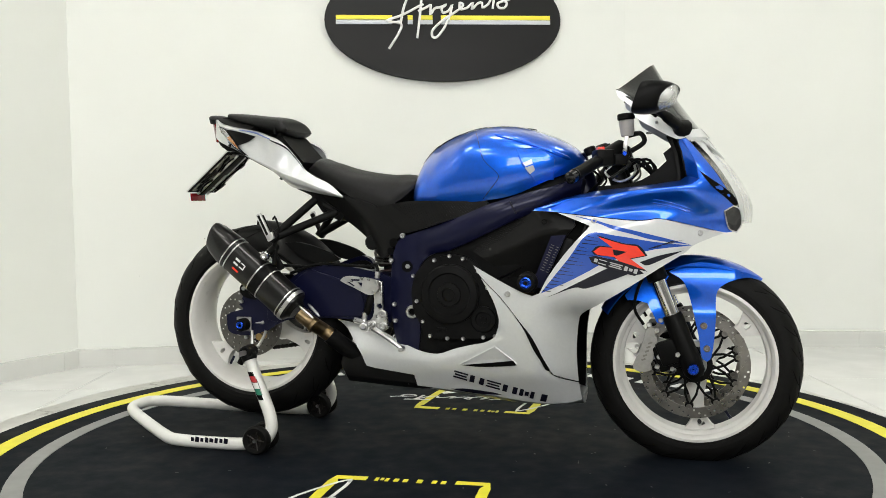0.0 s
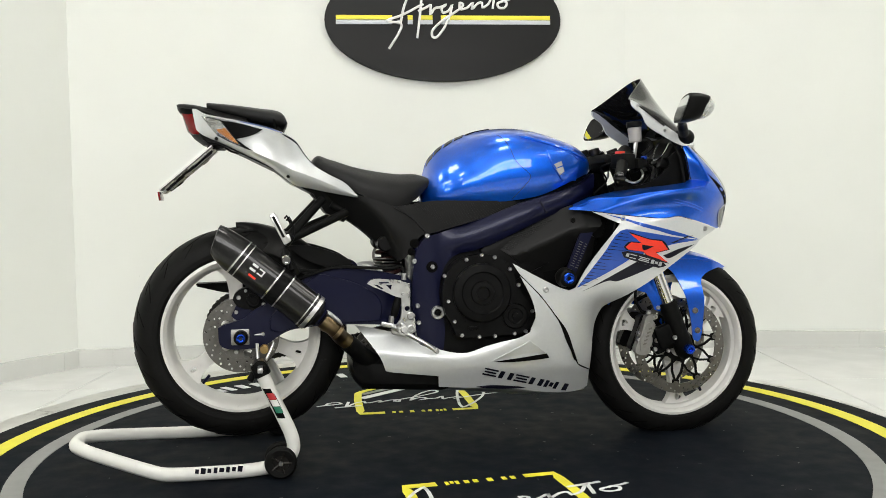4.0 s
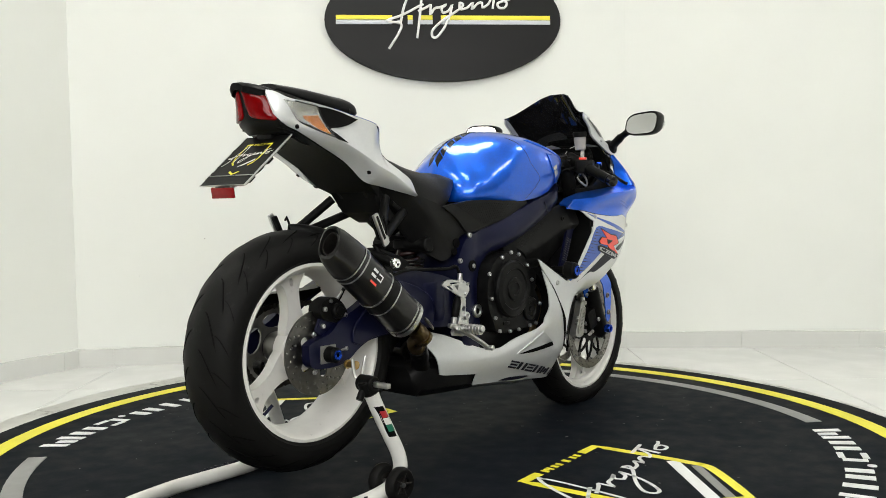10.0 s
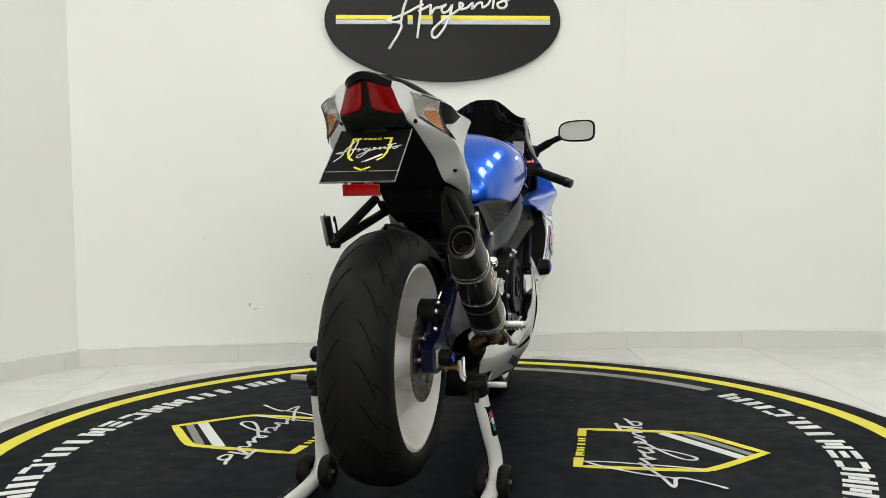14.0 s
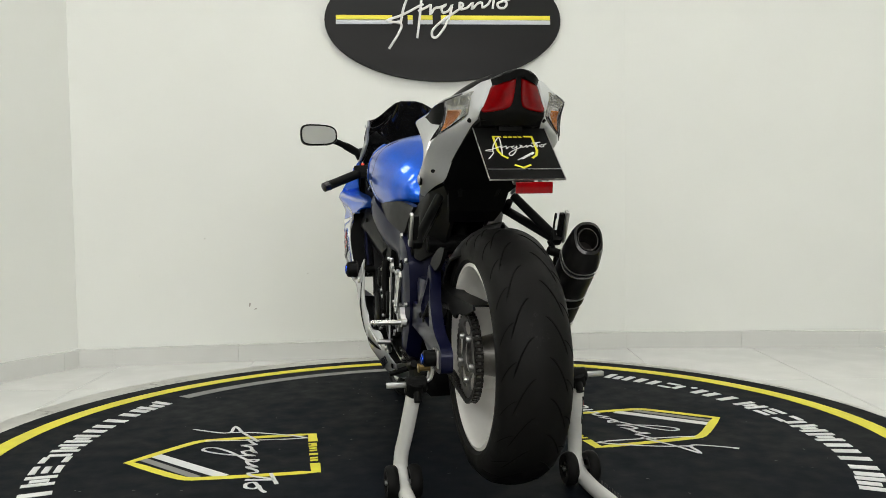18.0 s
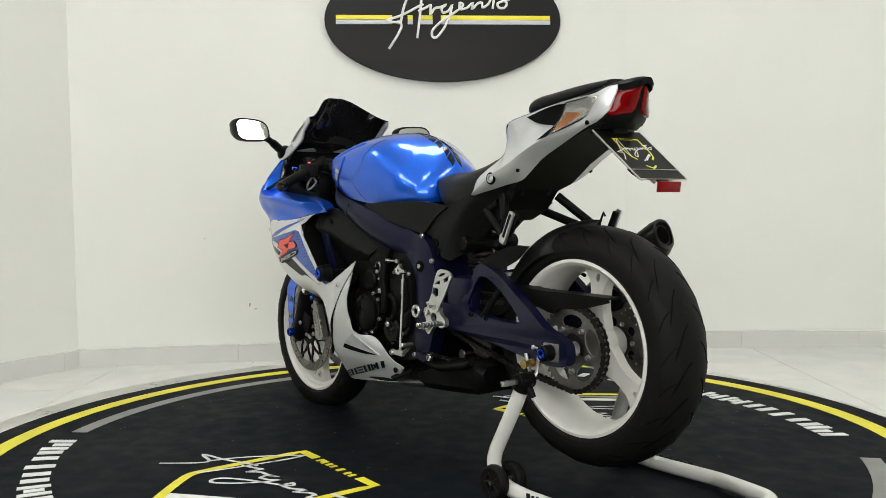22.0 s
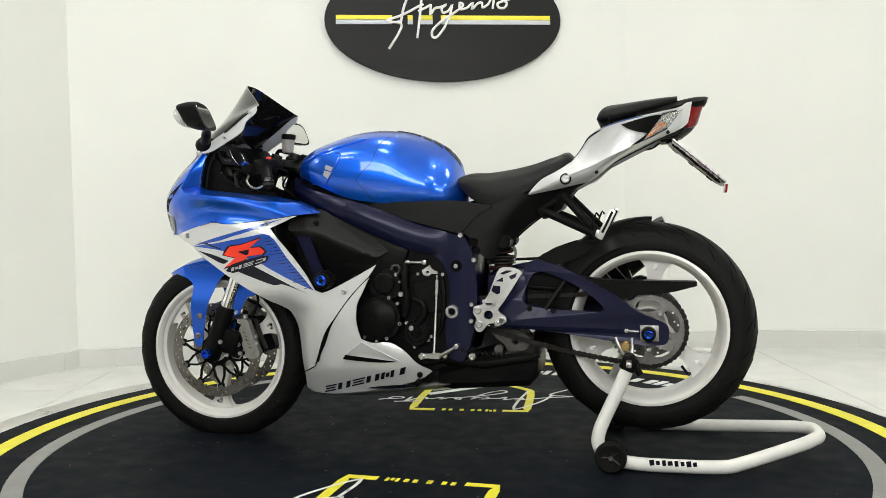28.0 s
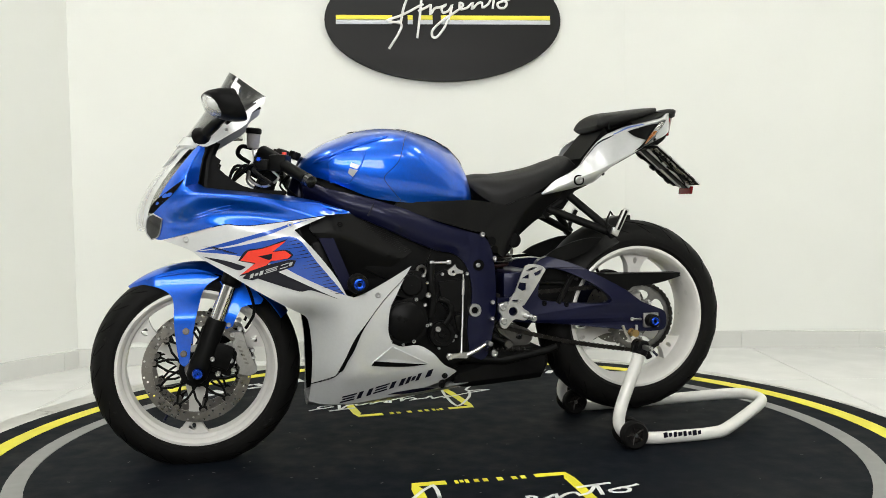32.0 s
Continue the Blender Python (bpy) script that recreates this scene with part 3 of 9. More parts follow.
def build_surround():
    """The worn ring let into the floor round the turntable, a little off its axis."""
    bm = bmesh.new()
    loops = []
    n = 180
    cx, cy, ro = -0.046, 0.088, 1.603
    rnd = random.Random(8)
    chip = [0.0] * n
    for _ in range(26):
        k, w, d = rnd.randrange(n), rnd.randrange(1, 4), rnd.uniform(0.003, 0.011)
        for j in range(-w, w + 1):
            chip[(k + j) % n] = max(chip[(k + j) % n], d * (1 - abs(j) / (w + 1)))
    for k in range(n):
        a = 2 * math.pi * k / n
        c, si = math.cos(a), math.sin(a)
        r = ro - chip[k]
        ri = 1.533
        b = ((cx + r * c), (cy + r * si))
        q = math.hypot(*b)
        e = (b[0] / q * max(q, ri + 0.02), b[1] / q * max(q, ri + 0.02))
        i = (b[0] / q * ri, b[1] / q * ri)
        m = (e[0] * 0.88 + i[0] * 0.12, e[1] * 0.88 + i[1] * 0.12)
        loops.append([(i[0], i[1], -0.019), (e[0], e[1], -0.019), (e[0], e[1], -0.0125), (m[0], m[1], -0.0085), (i[0], i[1], -0.0035)])
    rings(bm, loops + [loops[0]], True, False)
    bmesh.ops.remove_doubles(bm, verts=bm.verts[:], dist=1e-5)
    tagged(part("floor_trim", bm, "rimal"), "worn and stained pale ring round the turntable", kind="structure")


def build_sign():
    p, q = Vector(WALL[1]), Vector(WALL[2])
    d = (q - p).normalized()
    ang = math.degrees(math.atan2(d.y, d.x))
    c = p + d * 1.827
    nrm = Vector((d.y, -d.x))
    sign = thing("wall_sign", "black oval wall sign with yellow and grey stripe", "sign", at=(c.x + nrm.x * 0.001, c.y + nrm.y * 0.001, 1.675))
    sign.rotation_euler = (0, radians(-0.35), radians(ang))
    A, B = 0.597, 0.305
    bm = bmesh.new()
    n = 96
    loops = []
    for k, o in ((1.0, 0.0), (1.0, -0.030), (0.994, -0.034)):
        loops.append([(A * k * math.cos(2 * math.pi * i / n), o, B * k * math.sin(2 * math.pi * i / n)) for i in range(n)])
    rings(bm, loops, True, True)
    part("board", bm, "signblack", sign, "brushed satin black oval board")

    def bar(x0, x1, z0, z1, m, name):
        bm = bmesh.new()
        box(bm, ((x0 + x1) / 2, -0.036, (z0 + z1) / 2), (x1 - x0, 0.008, z1 - z0), bevel=0.0015)
        part(name, bm, m, sign)
    for nm, m, z0, z1 in (("yellow_stripe", "signyellow", 0.0, 0.0215), ("grey_stripe", "signgrey", -0.0225, -0.0015)):
        bar(-0.541, -0.262, z0, z1, m, nm)
        bar(-0.236, -0.222, z0, z1, m, nm) if nm == "grey_stripe" else None
        bar(-0.185, -0.160, z0, z1, m, nm)
        bar(-0.128, -0.060, z0, z1, m, nm)
        bar(-0.018, 0.541, z0, z1, m, nm)
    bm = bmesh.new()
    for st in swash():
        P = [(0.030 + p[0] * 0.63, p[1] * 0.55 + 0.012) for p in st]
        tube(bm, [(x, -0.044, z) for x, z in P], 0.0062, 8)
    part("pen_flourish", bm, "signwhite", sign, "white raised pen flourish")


# ---- motorcycle: shared surfaces (x forward, y to its left, z up) ----
w_side = spline([0.10, 0.17, 0.22, 0.265, 0.31, 0.40, 0.50, 0.60, 0.70, 0.80, 0.90, 0.97, 1.05], [0.095, 0.150, 0.183, 0.212, 0.224, 0.242, 0.253, 0.261, 0.264, 0.276, 0.230, 0.188, 0.155])
k_side = spline([-0.32, -0.20, -0.05, 0.10, 0.25, 0.40, 0.60], [0.66, 0.70, 0.80, 0.91, 0.985, 1.0, 0.99])
nose_x = spline([0.55, 0.62, 0.665, 0.70, 0.729, 0.778, 0.843, 0.893, 0.944, 0.971], [0.88, 0.90, 0.918, 0.928, 0.930, 0.914, 0.875, 0.829, 0.766, 0.705])


fold_z = spline([0.36, 0.407, 0.492, 0.587, 0.665, 0.756, 0.80], [0.716, 0.728, 0.751, 0.774, 0.787, 0.795, 0.800])
front_y = spline([0.17, 0.20, 0.28, 0.35, 0.39, 0.43, 0.47, 0.52], [0.080, 0.096, 0.130, 0.145, 0.158, 0.185, 0.222, 0.245])
lip_z = spline([-0.25, -0.105, 0.002, 0.067, 0.153, 0.21], [0.318, 0.300, 0.296, 0.306, 0.338, 0.366])


def ramp(v, a, b):
    u = min(1.0, max(0.0, (v - a) / (b - a)))
    return u * u * (3 - 2 * u)


def cowl(x, z):
    """Half width of the bodywork at a place in side view."""
    w = w_side(z) * k_side(x)
    x0 = 0.58
    e = 2.2 + 2.0 * ramp(z, 0.70, 0.80)
    w *= 1 - 0.16 * ramp(z, 0.69, 0.77) * ramp(0.70 - x, 0.0, 0.37)
    if x > x0:
        u = min(1.0, (x - x0) / max(0.05, nose_x(z) - x0))
        w *= (1 - u**e) ** 0.60
    # upper cowl: folded along a line, turned inwards above it and hollow below it
    d = z - fold_z(x)
    k = ramp(x, 0.33, 0.38) * (1 - ramp(x, 0.70, 0.79))
    if k > 0 and z > 0.66:
        over = 0.5 * (d + math.sqrt(d * d + 0.008**2))
        w -= k * 0.75 * over * (1 - ramp(d, 0.03, 0.065))
        if d < 0:
            w -= k * 0.016 * max(0.0, math.sin(math.pi * min(-d, 0.085) / 0.085)) ** 1.5
    # lower cowl: curled in behind the front wheel, its upper lip leaning in
    if z < 0.54:
        u = min(1.0, max(0.0, (x - 0.315) / 0.122))
        w -= (1 - ramp(z, 0.43, 0.52)) * u**1.9 * max(0.0, w - front_y(z))
        if x < 0.25:
            d = z - lip_z(x)
            w -= 0.55 * 0.5 * (d + math.sqrt(d * d + 0.003**2)) * (1 - ramp(x, 0.19, 0.25)) * (1 - ramp(z, 0.37, 0.42))
    return w


tank_top = spline([-0.078, -0.061, -0.033, 0.012, 0.084, 0.156, 0.201, 0.265, 0.338, 0.393, 0.439, 0.465], [0.815, 0.874, 0.916, 0.948, 0.976, 0.989, 0.991, 0.984, 0.961, 0.936, 0.900, 0.86])
tank_low = spline([-0.08, 0.0, 0.18, 0.263, 0.35, 0.411, 0.465], [0.762, 0.762, 0.764, 0.779, 0.815, 0.838, 0.85])
tank_w = spline([-0.079, -0.06, 0.0, 0.08, 0.16, 0.24, 0.32, 0.38, 0.43, 0.465], [0.060, 0.118, 0.166, 0.191, 0.203, 0.208, 0.204, 0.184, 0.130, 0.05])


def tank_pow(x):
    """Section of the tank: peaked at the rear, square-shouldered further forward."""
    return 2.1 + 0.9 * ramp(x, -0.03, 0.04) + 3.0 * ramp(x, 0.03, 0.17), 0.95 - 0.33 * ramp(x, 0.0, 0.16)


def tank(x, z):
    a, b = tank_low(x), tank_top(x)
    u = min(1.0, max(0.0, (z - a) / (b - a)))
    tuck = 1.0 - 0.10 * max(0.0, 1 - u / 0.35) ** 2
    p, q = tank_pow(x)
    return tank_w(x) * max(0.0, 1 - u**p) ** q * tuck


def loft_half(f, lo, hi, x0, x1, nx, nz, bm=None):
    """A closed body whose half width at (x, z) is f, between the lower and the upper profile."""
    bm = bm or bmesh.new()
    loops = []
    for i in range(nx + 1):
        x = x0 + (x1 - x0) * (0.5 - 0.5 * math.cos(math.pi * i / nx))
        a, b = lo(x), hi(x)
        R, L = [], []
        for k in range(nz + 1):
            u = math.sin(0.5 * math.pi * k / nz)
            z = a + (b - a) * u
            y = f(x, z)
            L.append((x, y, z))
            if k < nz:
                R.append((x, -y, z))
        loops.append(R + L[::-1])
    rings(bm, loops, True, True)
    bmesh.ops.remove_doubles(bm, verts=bm.verts[:], dist=1e-5)
    return bm


def on_path(f, pts, side, lift=0.0, n=6):
    return [(x, side * (f(x, z) + lift), z) for x, z in [(p[0], p[1]) for p in rounded([(a, b, 0) for a, b in pts], n, False, 60)]]


def ol(pts, n=4, sharp=40):
    return [(p[0], p[1]) for p in rounded([(a, b, 0) for a, b in pts], n, True, sharp)]


FAX, RAX = (0.760, 0.0, 0.285), (-0.628, 0.0, 0.380)


def build_wheel(bike, name, c, R, half, rim_r, rim_half, spoke_angles, rear):
    w = new(name)
    w.location = c
    w.parent = bike
    tagged(w, "white cast three-spoke wheel with black road tyre")
    # tyre
    bm = bmesh.new()
    prof = []
    n = 22
    for i in range(n + 1):
        a = math.pi * (i / n - 0.5) * 1.12
        cr = max(0.0, math.cos(min(abs(a), math.pi / 2)))
        prof.append((R - (R - rim_r) * 0.72 * (1 - cr ** 0.88), half * math.sin(min(max(a, -math.pi / 2), math.pi / 2))))
    side = R - (R - rim_r) * 0.72
    prof = [(rim_r - 0.004, -rim_half * 0.93), (rim_r + 0.004, -rim_half * 0.97), (side - (side - rim_r) * 0.5, -half * 0.985)] + prof
    prof += [(side - (side - rim_r) * 0.5, half * 0.985), (rim_r + 0.004, rim_half * 0.97), (rim_r - 0.004, rim_half * 0.93)]
    revolve(bm, prof, (0, 0, 0), 120)
    tyre = part("tyre", bm, "rubber", w, "worn black road tyre")
    # tread sipes
    bm = bmesh.new()

    def onto(u, ang):
        a = u * math.pi / 2
        r = R - (R - rim_r) * 0.72 * (1 - max(0, math.cos(a)) ** 0.88) - 0.0006
        return (r * math.cos(ang), half * math.sin(a), r * math.sin(ang))
    nt = 22 if rear else 26
    for k in range(nt):
        for s in (1, -1):
            a0 = 2 * math.pi * (k + (0.5 if s < 0 else 0)) / nt
            for (u0, u1, da, wd) in ((0.10, 0.52, 0.30, 0.0040 if rear else 0.0030), (0.42, 0.80, 0.16, 0.0028)):
                pts = [onto(s * (u0 + (u1 - u0) * q / 7), a0 + (0.17 if u0 > 0.3 else 0) + da * (q / 7) ** 1.6) for q in range(8)]
                tube(bm, pts, [0.0004] + [wd * 0.55] * 6 + [0.0004], 5)
    part("tread_pattern", bm, "groove", tyre, kind="stuff")
    # rim barrel
    bm = bmesh.new()
    rr, rh = rim_r, rim_half
    prof = [(rr + 0.004, -rh), (rr - 0.004, -rh - 0.002), (rr - 0.012, -rh + 0.005), (rr - 0.015, -rh + 0.016), (rr - 0.024, -rh * 0.55), (rr - 0.027, 0), (rr - 0.024, rh * 0.55),
            (rr - 0.015, rh - 0.016), (rr - 0.012, rh - 0.005), (rr - 0.004, rh + 0.002), (rr + 0.004, rh), (rr - 0.002, rh - 0.01), (rr - 0.016, 0), (rr - 0.002, -rh + 0.01)]
    revolve(bm, prof, (0, 0, 0), 96)
    part("rim", bm, "rim", w, "white painted cast rim")
    # spokes with an eye near the rim
    for a in spoke_angles:
        bm = bmesh.new()
        t = 0.017 if rear else 0.013
        ro = rr - 0.020
        pr = [(0.035, 0.034), (0.060, 0.031), (0.10, 0.020), (ro - 0.075, 0.018), (ro - 0.045, 0.021), (ro - 0.02, 0.034), (ro, 0.056)]
        if rear:
            pr = [(x, y * 1.15) for x, y in pr]
        lp = [(x, y) for x, y in pr] + [(x, -y) for x, y in pr[::-1]]
        lp = [(p[0], p[1]) for p in rounded([(x, y, 0) for x, y in lp], 3, True, 50)]
        hole = circle2(ro - 0.026, 0, 0.011, 12, 0.0065)
        prism(bm, [lp, hole], -t, t)
        sp = part("spoke", bm, "rim", w, smooth=30)
        sp.rotation_euler = (0, -radians(a), 0)
        mod = sp.modifiers.new("round", "BEVEL")
        mod.width, mod.segments, mod.limit_method = 0.004, 2, "ANGLE"
    # hub
    bm = bmesh.new()
    hw = 0.075 if rear else 0.055
    revolve(bm, [(0.014, -hw), (0.040, -hw), (0.043, -hw + 0.004), (0.052, -0.025), (0.060, -0.018), (0.060, 0.018), (0.052, 0.025), (0.043, hw - 0.004), (0.040, hw), (0.014, hw)], (0, 0, 0), 48)
    part("hub", bm, "rim", w)
    # valve
    bm = bmesh.new()
    a = radians(-58 if not rear else -128)
    cyl(bm, ((rr - 0.035) * math.cos(a), -0.012, (rr - 0.035) * math.sin(a)), ((rr - 0.066) * math.cos(a), -0.024, (rr - 0.066) * math.sin(a)), 0.0045, seg=10)
    part("valve_cap", bm, "navy", w, "blue anodised valve cap")
    return w


def build_disc(parent, name, y, r_out, r_in, carrier, nbob, holes, rot0=0.0):
    d = new(name)
    d.parent = parent
    d.location = (0, y, 0)
    tagged(d, "drilled steel brake disc")
    bm = bmesh.new()
    n = 96
    outer = circle2(0, 0, r_out, n)
    inner = circle2(0, 0, r_in, 60)
    hl = []
    for k in range(holes):
        for q, rr in enumerate((0.25, 0.55, 0.8)):
            a = 2 * math.pi * (k + q * 0.33) / holes
            r = r_in + (r_out - r_in) * rr
            hl.append(circle2(r * math.cos(a), r * math.sin(a), 0.0034, 7))
    prism(bm, [outer, inner] + hl, -0.0025, 0.0025)
    part("rotor", bm, "steel" if carrier else "darksteel", d, "drilled grey steel rotor", smooth=30)
    if carrier:
        bm = bmesh.new()
        ri = r_in - 0.004
        # open lattice of slim arms between the hub ring and the bobbins
        prism(bm, [circle2(0, 0, 0.052, 32), circle2(0, 0, 0.036, 24)], -0.0035, 0.0035)
        part("carrier", bm, "black", d, "black anodised disc carrier", smooth=30)
        bm = bmesh.new()
        for k in range(nbob):
            a = 2 * math.pi * k / nbob + rot0
            for da in (-0.42, 0.42):
                p, q = (ri * math.cos(a), ri * math.sin(a)), (0.050 * math.cos(a + da), 0.050 * math.sin(a + da))
                m = ((p[0] + q[0]) / 2 + 0.006 * math.cos(a + da * 3), (p[1] + q[1]) / 2 + 0.006 * math.sin(a + da * 3))
                for u, v in ((p, m), (m, q)):
                    L = math.hypot(v[0] - u[0], v[1] - u[1])
                    box(bm, ((u[0] + v[0]) / 2, 0, (u[1] + v[1]) / 2), (L + 0.004, 0.0066, 0.0062), (0, -math.degrees(math.atan2(v[1] - u[1], v[0] - u[0])), 0))
            box(bm, (ri * 0.985 * math.cos(a), 0, ri * 0.985 * math.sin(a)), (0.016, 0.0064, 0.024), (0, -math.degrees(a), 0), 0.004)
        part("carrier_arms", bm, "black", d, "black anodised lattice arm", smooth=30)
        bm = bmesh.new()
        for k in range(nbob):
            a = 2 * math.pi * k / nbob + rot0
            cx, cz = (r_in - 0.001) * math.cos(a), (r_in - 0.001) * math.sin(a)
            lp = [[(cx + r * math.cos(t), o, cz + r * math.sin(t)) for t in (2 * math.pi * j / 14 for j in range(14))] for r, o in ((0.0085, -0.0045), (0.0085, 0.0045))]
            rings(bm, lp, True, True)
            for sd in (-1, 1):
                lp = [[(cx + r * math.cos(t), sd * o, cz + r * math.sin(t)) for t in (2 * math.pi * j / 12 for j in range(12))] for r, o in ((0.0072, 0.0045), (0.0064, 0.006), (0.0042, 0.006), (0.0038, 0.0030))]
                rings(bm, lp, True, True)
        part("bobbins", bm, "steel", d, "steel floating bobbins")
    else:
        bm = bmesh.new()
        hl = [circle2(r_in * 0.78 * math.cos(a), r_in * 0.78 * math.sin(a), 0.013, 12) for a in (2 * math.pi * k / 5 for k in range(5))]
        prism(bm, [circle2(0, 0, r_in + 0.006, 48), circle2(0, 0, 0.028, 24)] + hl, -0.0015, 0.0032)
        part("carrier", bm, "darksteel", d, smooth=30)
        bm = bmesh.new()
        for k in range(5):
            a = 2 * math.pi * (k + 0.5) / 5
            for sd in (-1, 1):
                bolt_y(bm, r_in * 0.72 * math.cos(a), sd * 0.003, r_in * 0.72 * math.sin(a), 0.007, 0.006, sd)
        part("disc_bolts", bm, "bolt", d)
    return d


def build_wheels(bike):
    fw = build_wheel(bike, "front_wheel", FAX, 0.302, 0.061, 0.2275, 0.051, (35, 155, 275), False)
    for s in (1, -1):
        build_disc(fw, "brake_disc", s * 0.068, 0.155, 0.125, True, 10, 20, 0.2)
    rw = build_wheel(bike, "rear_wheel", RAX, 0.315, 0.0875, 0.2265, 0.079, (97, 217, 337), True)
    build_disc(rw, "brake_disc", -0.088, 0.110, 0.070, False, 0, 18)
    # cush drive and sprocket
    bm = bmesh.new()
    revolve(bm, [(0.02, 0.02), (0.052, 0.02), (0.054, 0.024), (0.046, 0.060), (0.040, 0.084), (0.02, 0.084)], (0, 0, 0), 48)
    part("sprocket_carrier", bm, "darksteel", rw)
    bm = bmesh.new()
    nt = 43
    lp = []
    for k in range(nt):
        for q, r in ((0.0, 0.1045), (0.32, 0.1135), (0.55, 0.1135), (0.85, 0.1045)):
            a = 2 * math.pi * (k + q) / nt
            lp.append((r * math.cos(a), r * math.sin(a)))
    hl = []
    for k in range(5):
        a = 2 * math.pi * k / 5 + 0.3
        cx, cz = 0.070 * math.cos(a), 0.070 * math.sin(a)
        hl.append([(cx + 0.023 * math.cos(t) * math.cos(a) - 0.036 * math.sin(t) * math.sin(a), cz + 0.019 * math.cos(t) * math.sin(a) + 0.036 * math.sin(t) * math.cos(a)) for t in (2 * math.pi * j / 12 for j in range(12))])
    prism(bm, [lp, circle2(0, 0, 0.040, 32)] + hl, 0.086, 0.092)
    part("sprocket", bm, "sprocket", rw, "steel rear sprocket", smooth=30)
    bm = bmesh.new()
    for k in range(5):
        a = 2 * math.pi * (k + 0.5) / 5 + 0.3
        bolt_y(bm, 0.058 * math.cos(a), 0.092, 0.058 * math.sin(a), 0.008, 0.010, 1)
    part("sprocket_nuts", bm, "bolt", rw)


def build_chain(bike):
    """Links along the upper and lower run and round the rear sprocket."""
    pitch = 0.0159
    C1, r1 = Vector((RAX[0], 0, RAX[2])), 0.109
    C2, r2 = Vector((-0.115, 0, 0.425)), 0.042
    pts = []
    up1, lo1 = C1 + Vector((0.03, 0, r1)), C1 + Vector((0.0, 0, -r1))
    up2, lo2 = C2 + Vector((0, 0, r2)), C2 + Vector((0, 0, -r2))
    d = (up1 - up2)
    for k in range(int(d.length / pitch)):
        pts.append(up2 + d * (k / int(d.length / pitch)))
    na = int(math.pi * r1 / pitch)
    for k in range(na + 1):
        a = math.pi / 2 + math.pi * k / na
        pts.append(C1 + Vector((r1 * math.cos(a), 0, r1 * math.sin(a))))
    d = lo2 - lo1
    m = int(d.length / pitch)
    for k in range(1, m):
        t = k / m
        pts.append(lo1 + d * t + Vector((0, 0, -0.012 * math.sin(math.pi * t))))
    bm = bmesh.new()
    for i in range(len(pts) - 1):
        p, q = pts[i], pts[i + 1]
        c, e = (p + q) / 2, q - p
        ang = -math.degrees(math.atan2(e.z, e.x))
        w, hh = (0.0088, 0.0135) if i % 2 else (0.0066, 0.0115)
        for s in (1, -1):
            box(bm, (c.x, 0.089 + s * w, c.z), (0.0120, 0.0022, hh * 0.85), (0, ang, 0), 0.0)
            for u in (p, q):
                cyl(bm, (u.x, 0.089 + s * w - 0.0011, u.z), (u.x, 0.089 + s * w + 0.0011, u.z), hh * 0.56, seg=8)
        cyl(bm, (p.x, 0.0795, p.z), (p.x, 0.0985, p.z), 0.0048, seg=8)
    part("chain", bm, "chain", bike, "dark drive chain", kind="stuff")


def fork_point(h, off=0.0):
    """A point h metres up the fork line from the axle."""
    return (FAX[0] - 0.004 - h * math.sin(radians(21.0)) + off, FAX[2] + h * math.cos(radians(21.0)))


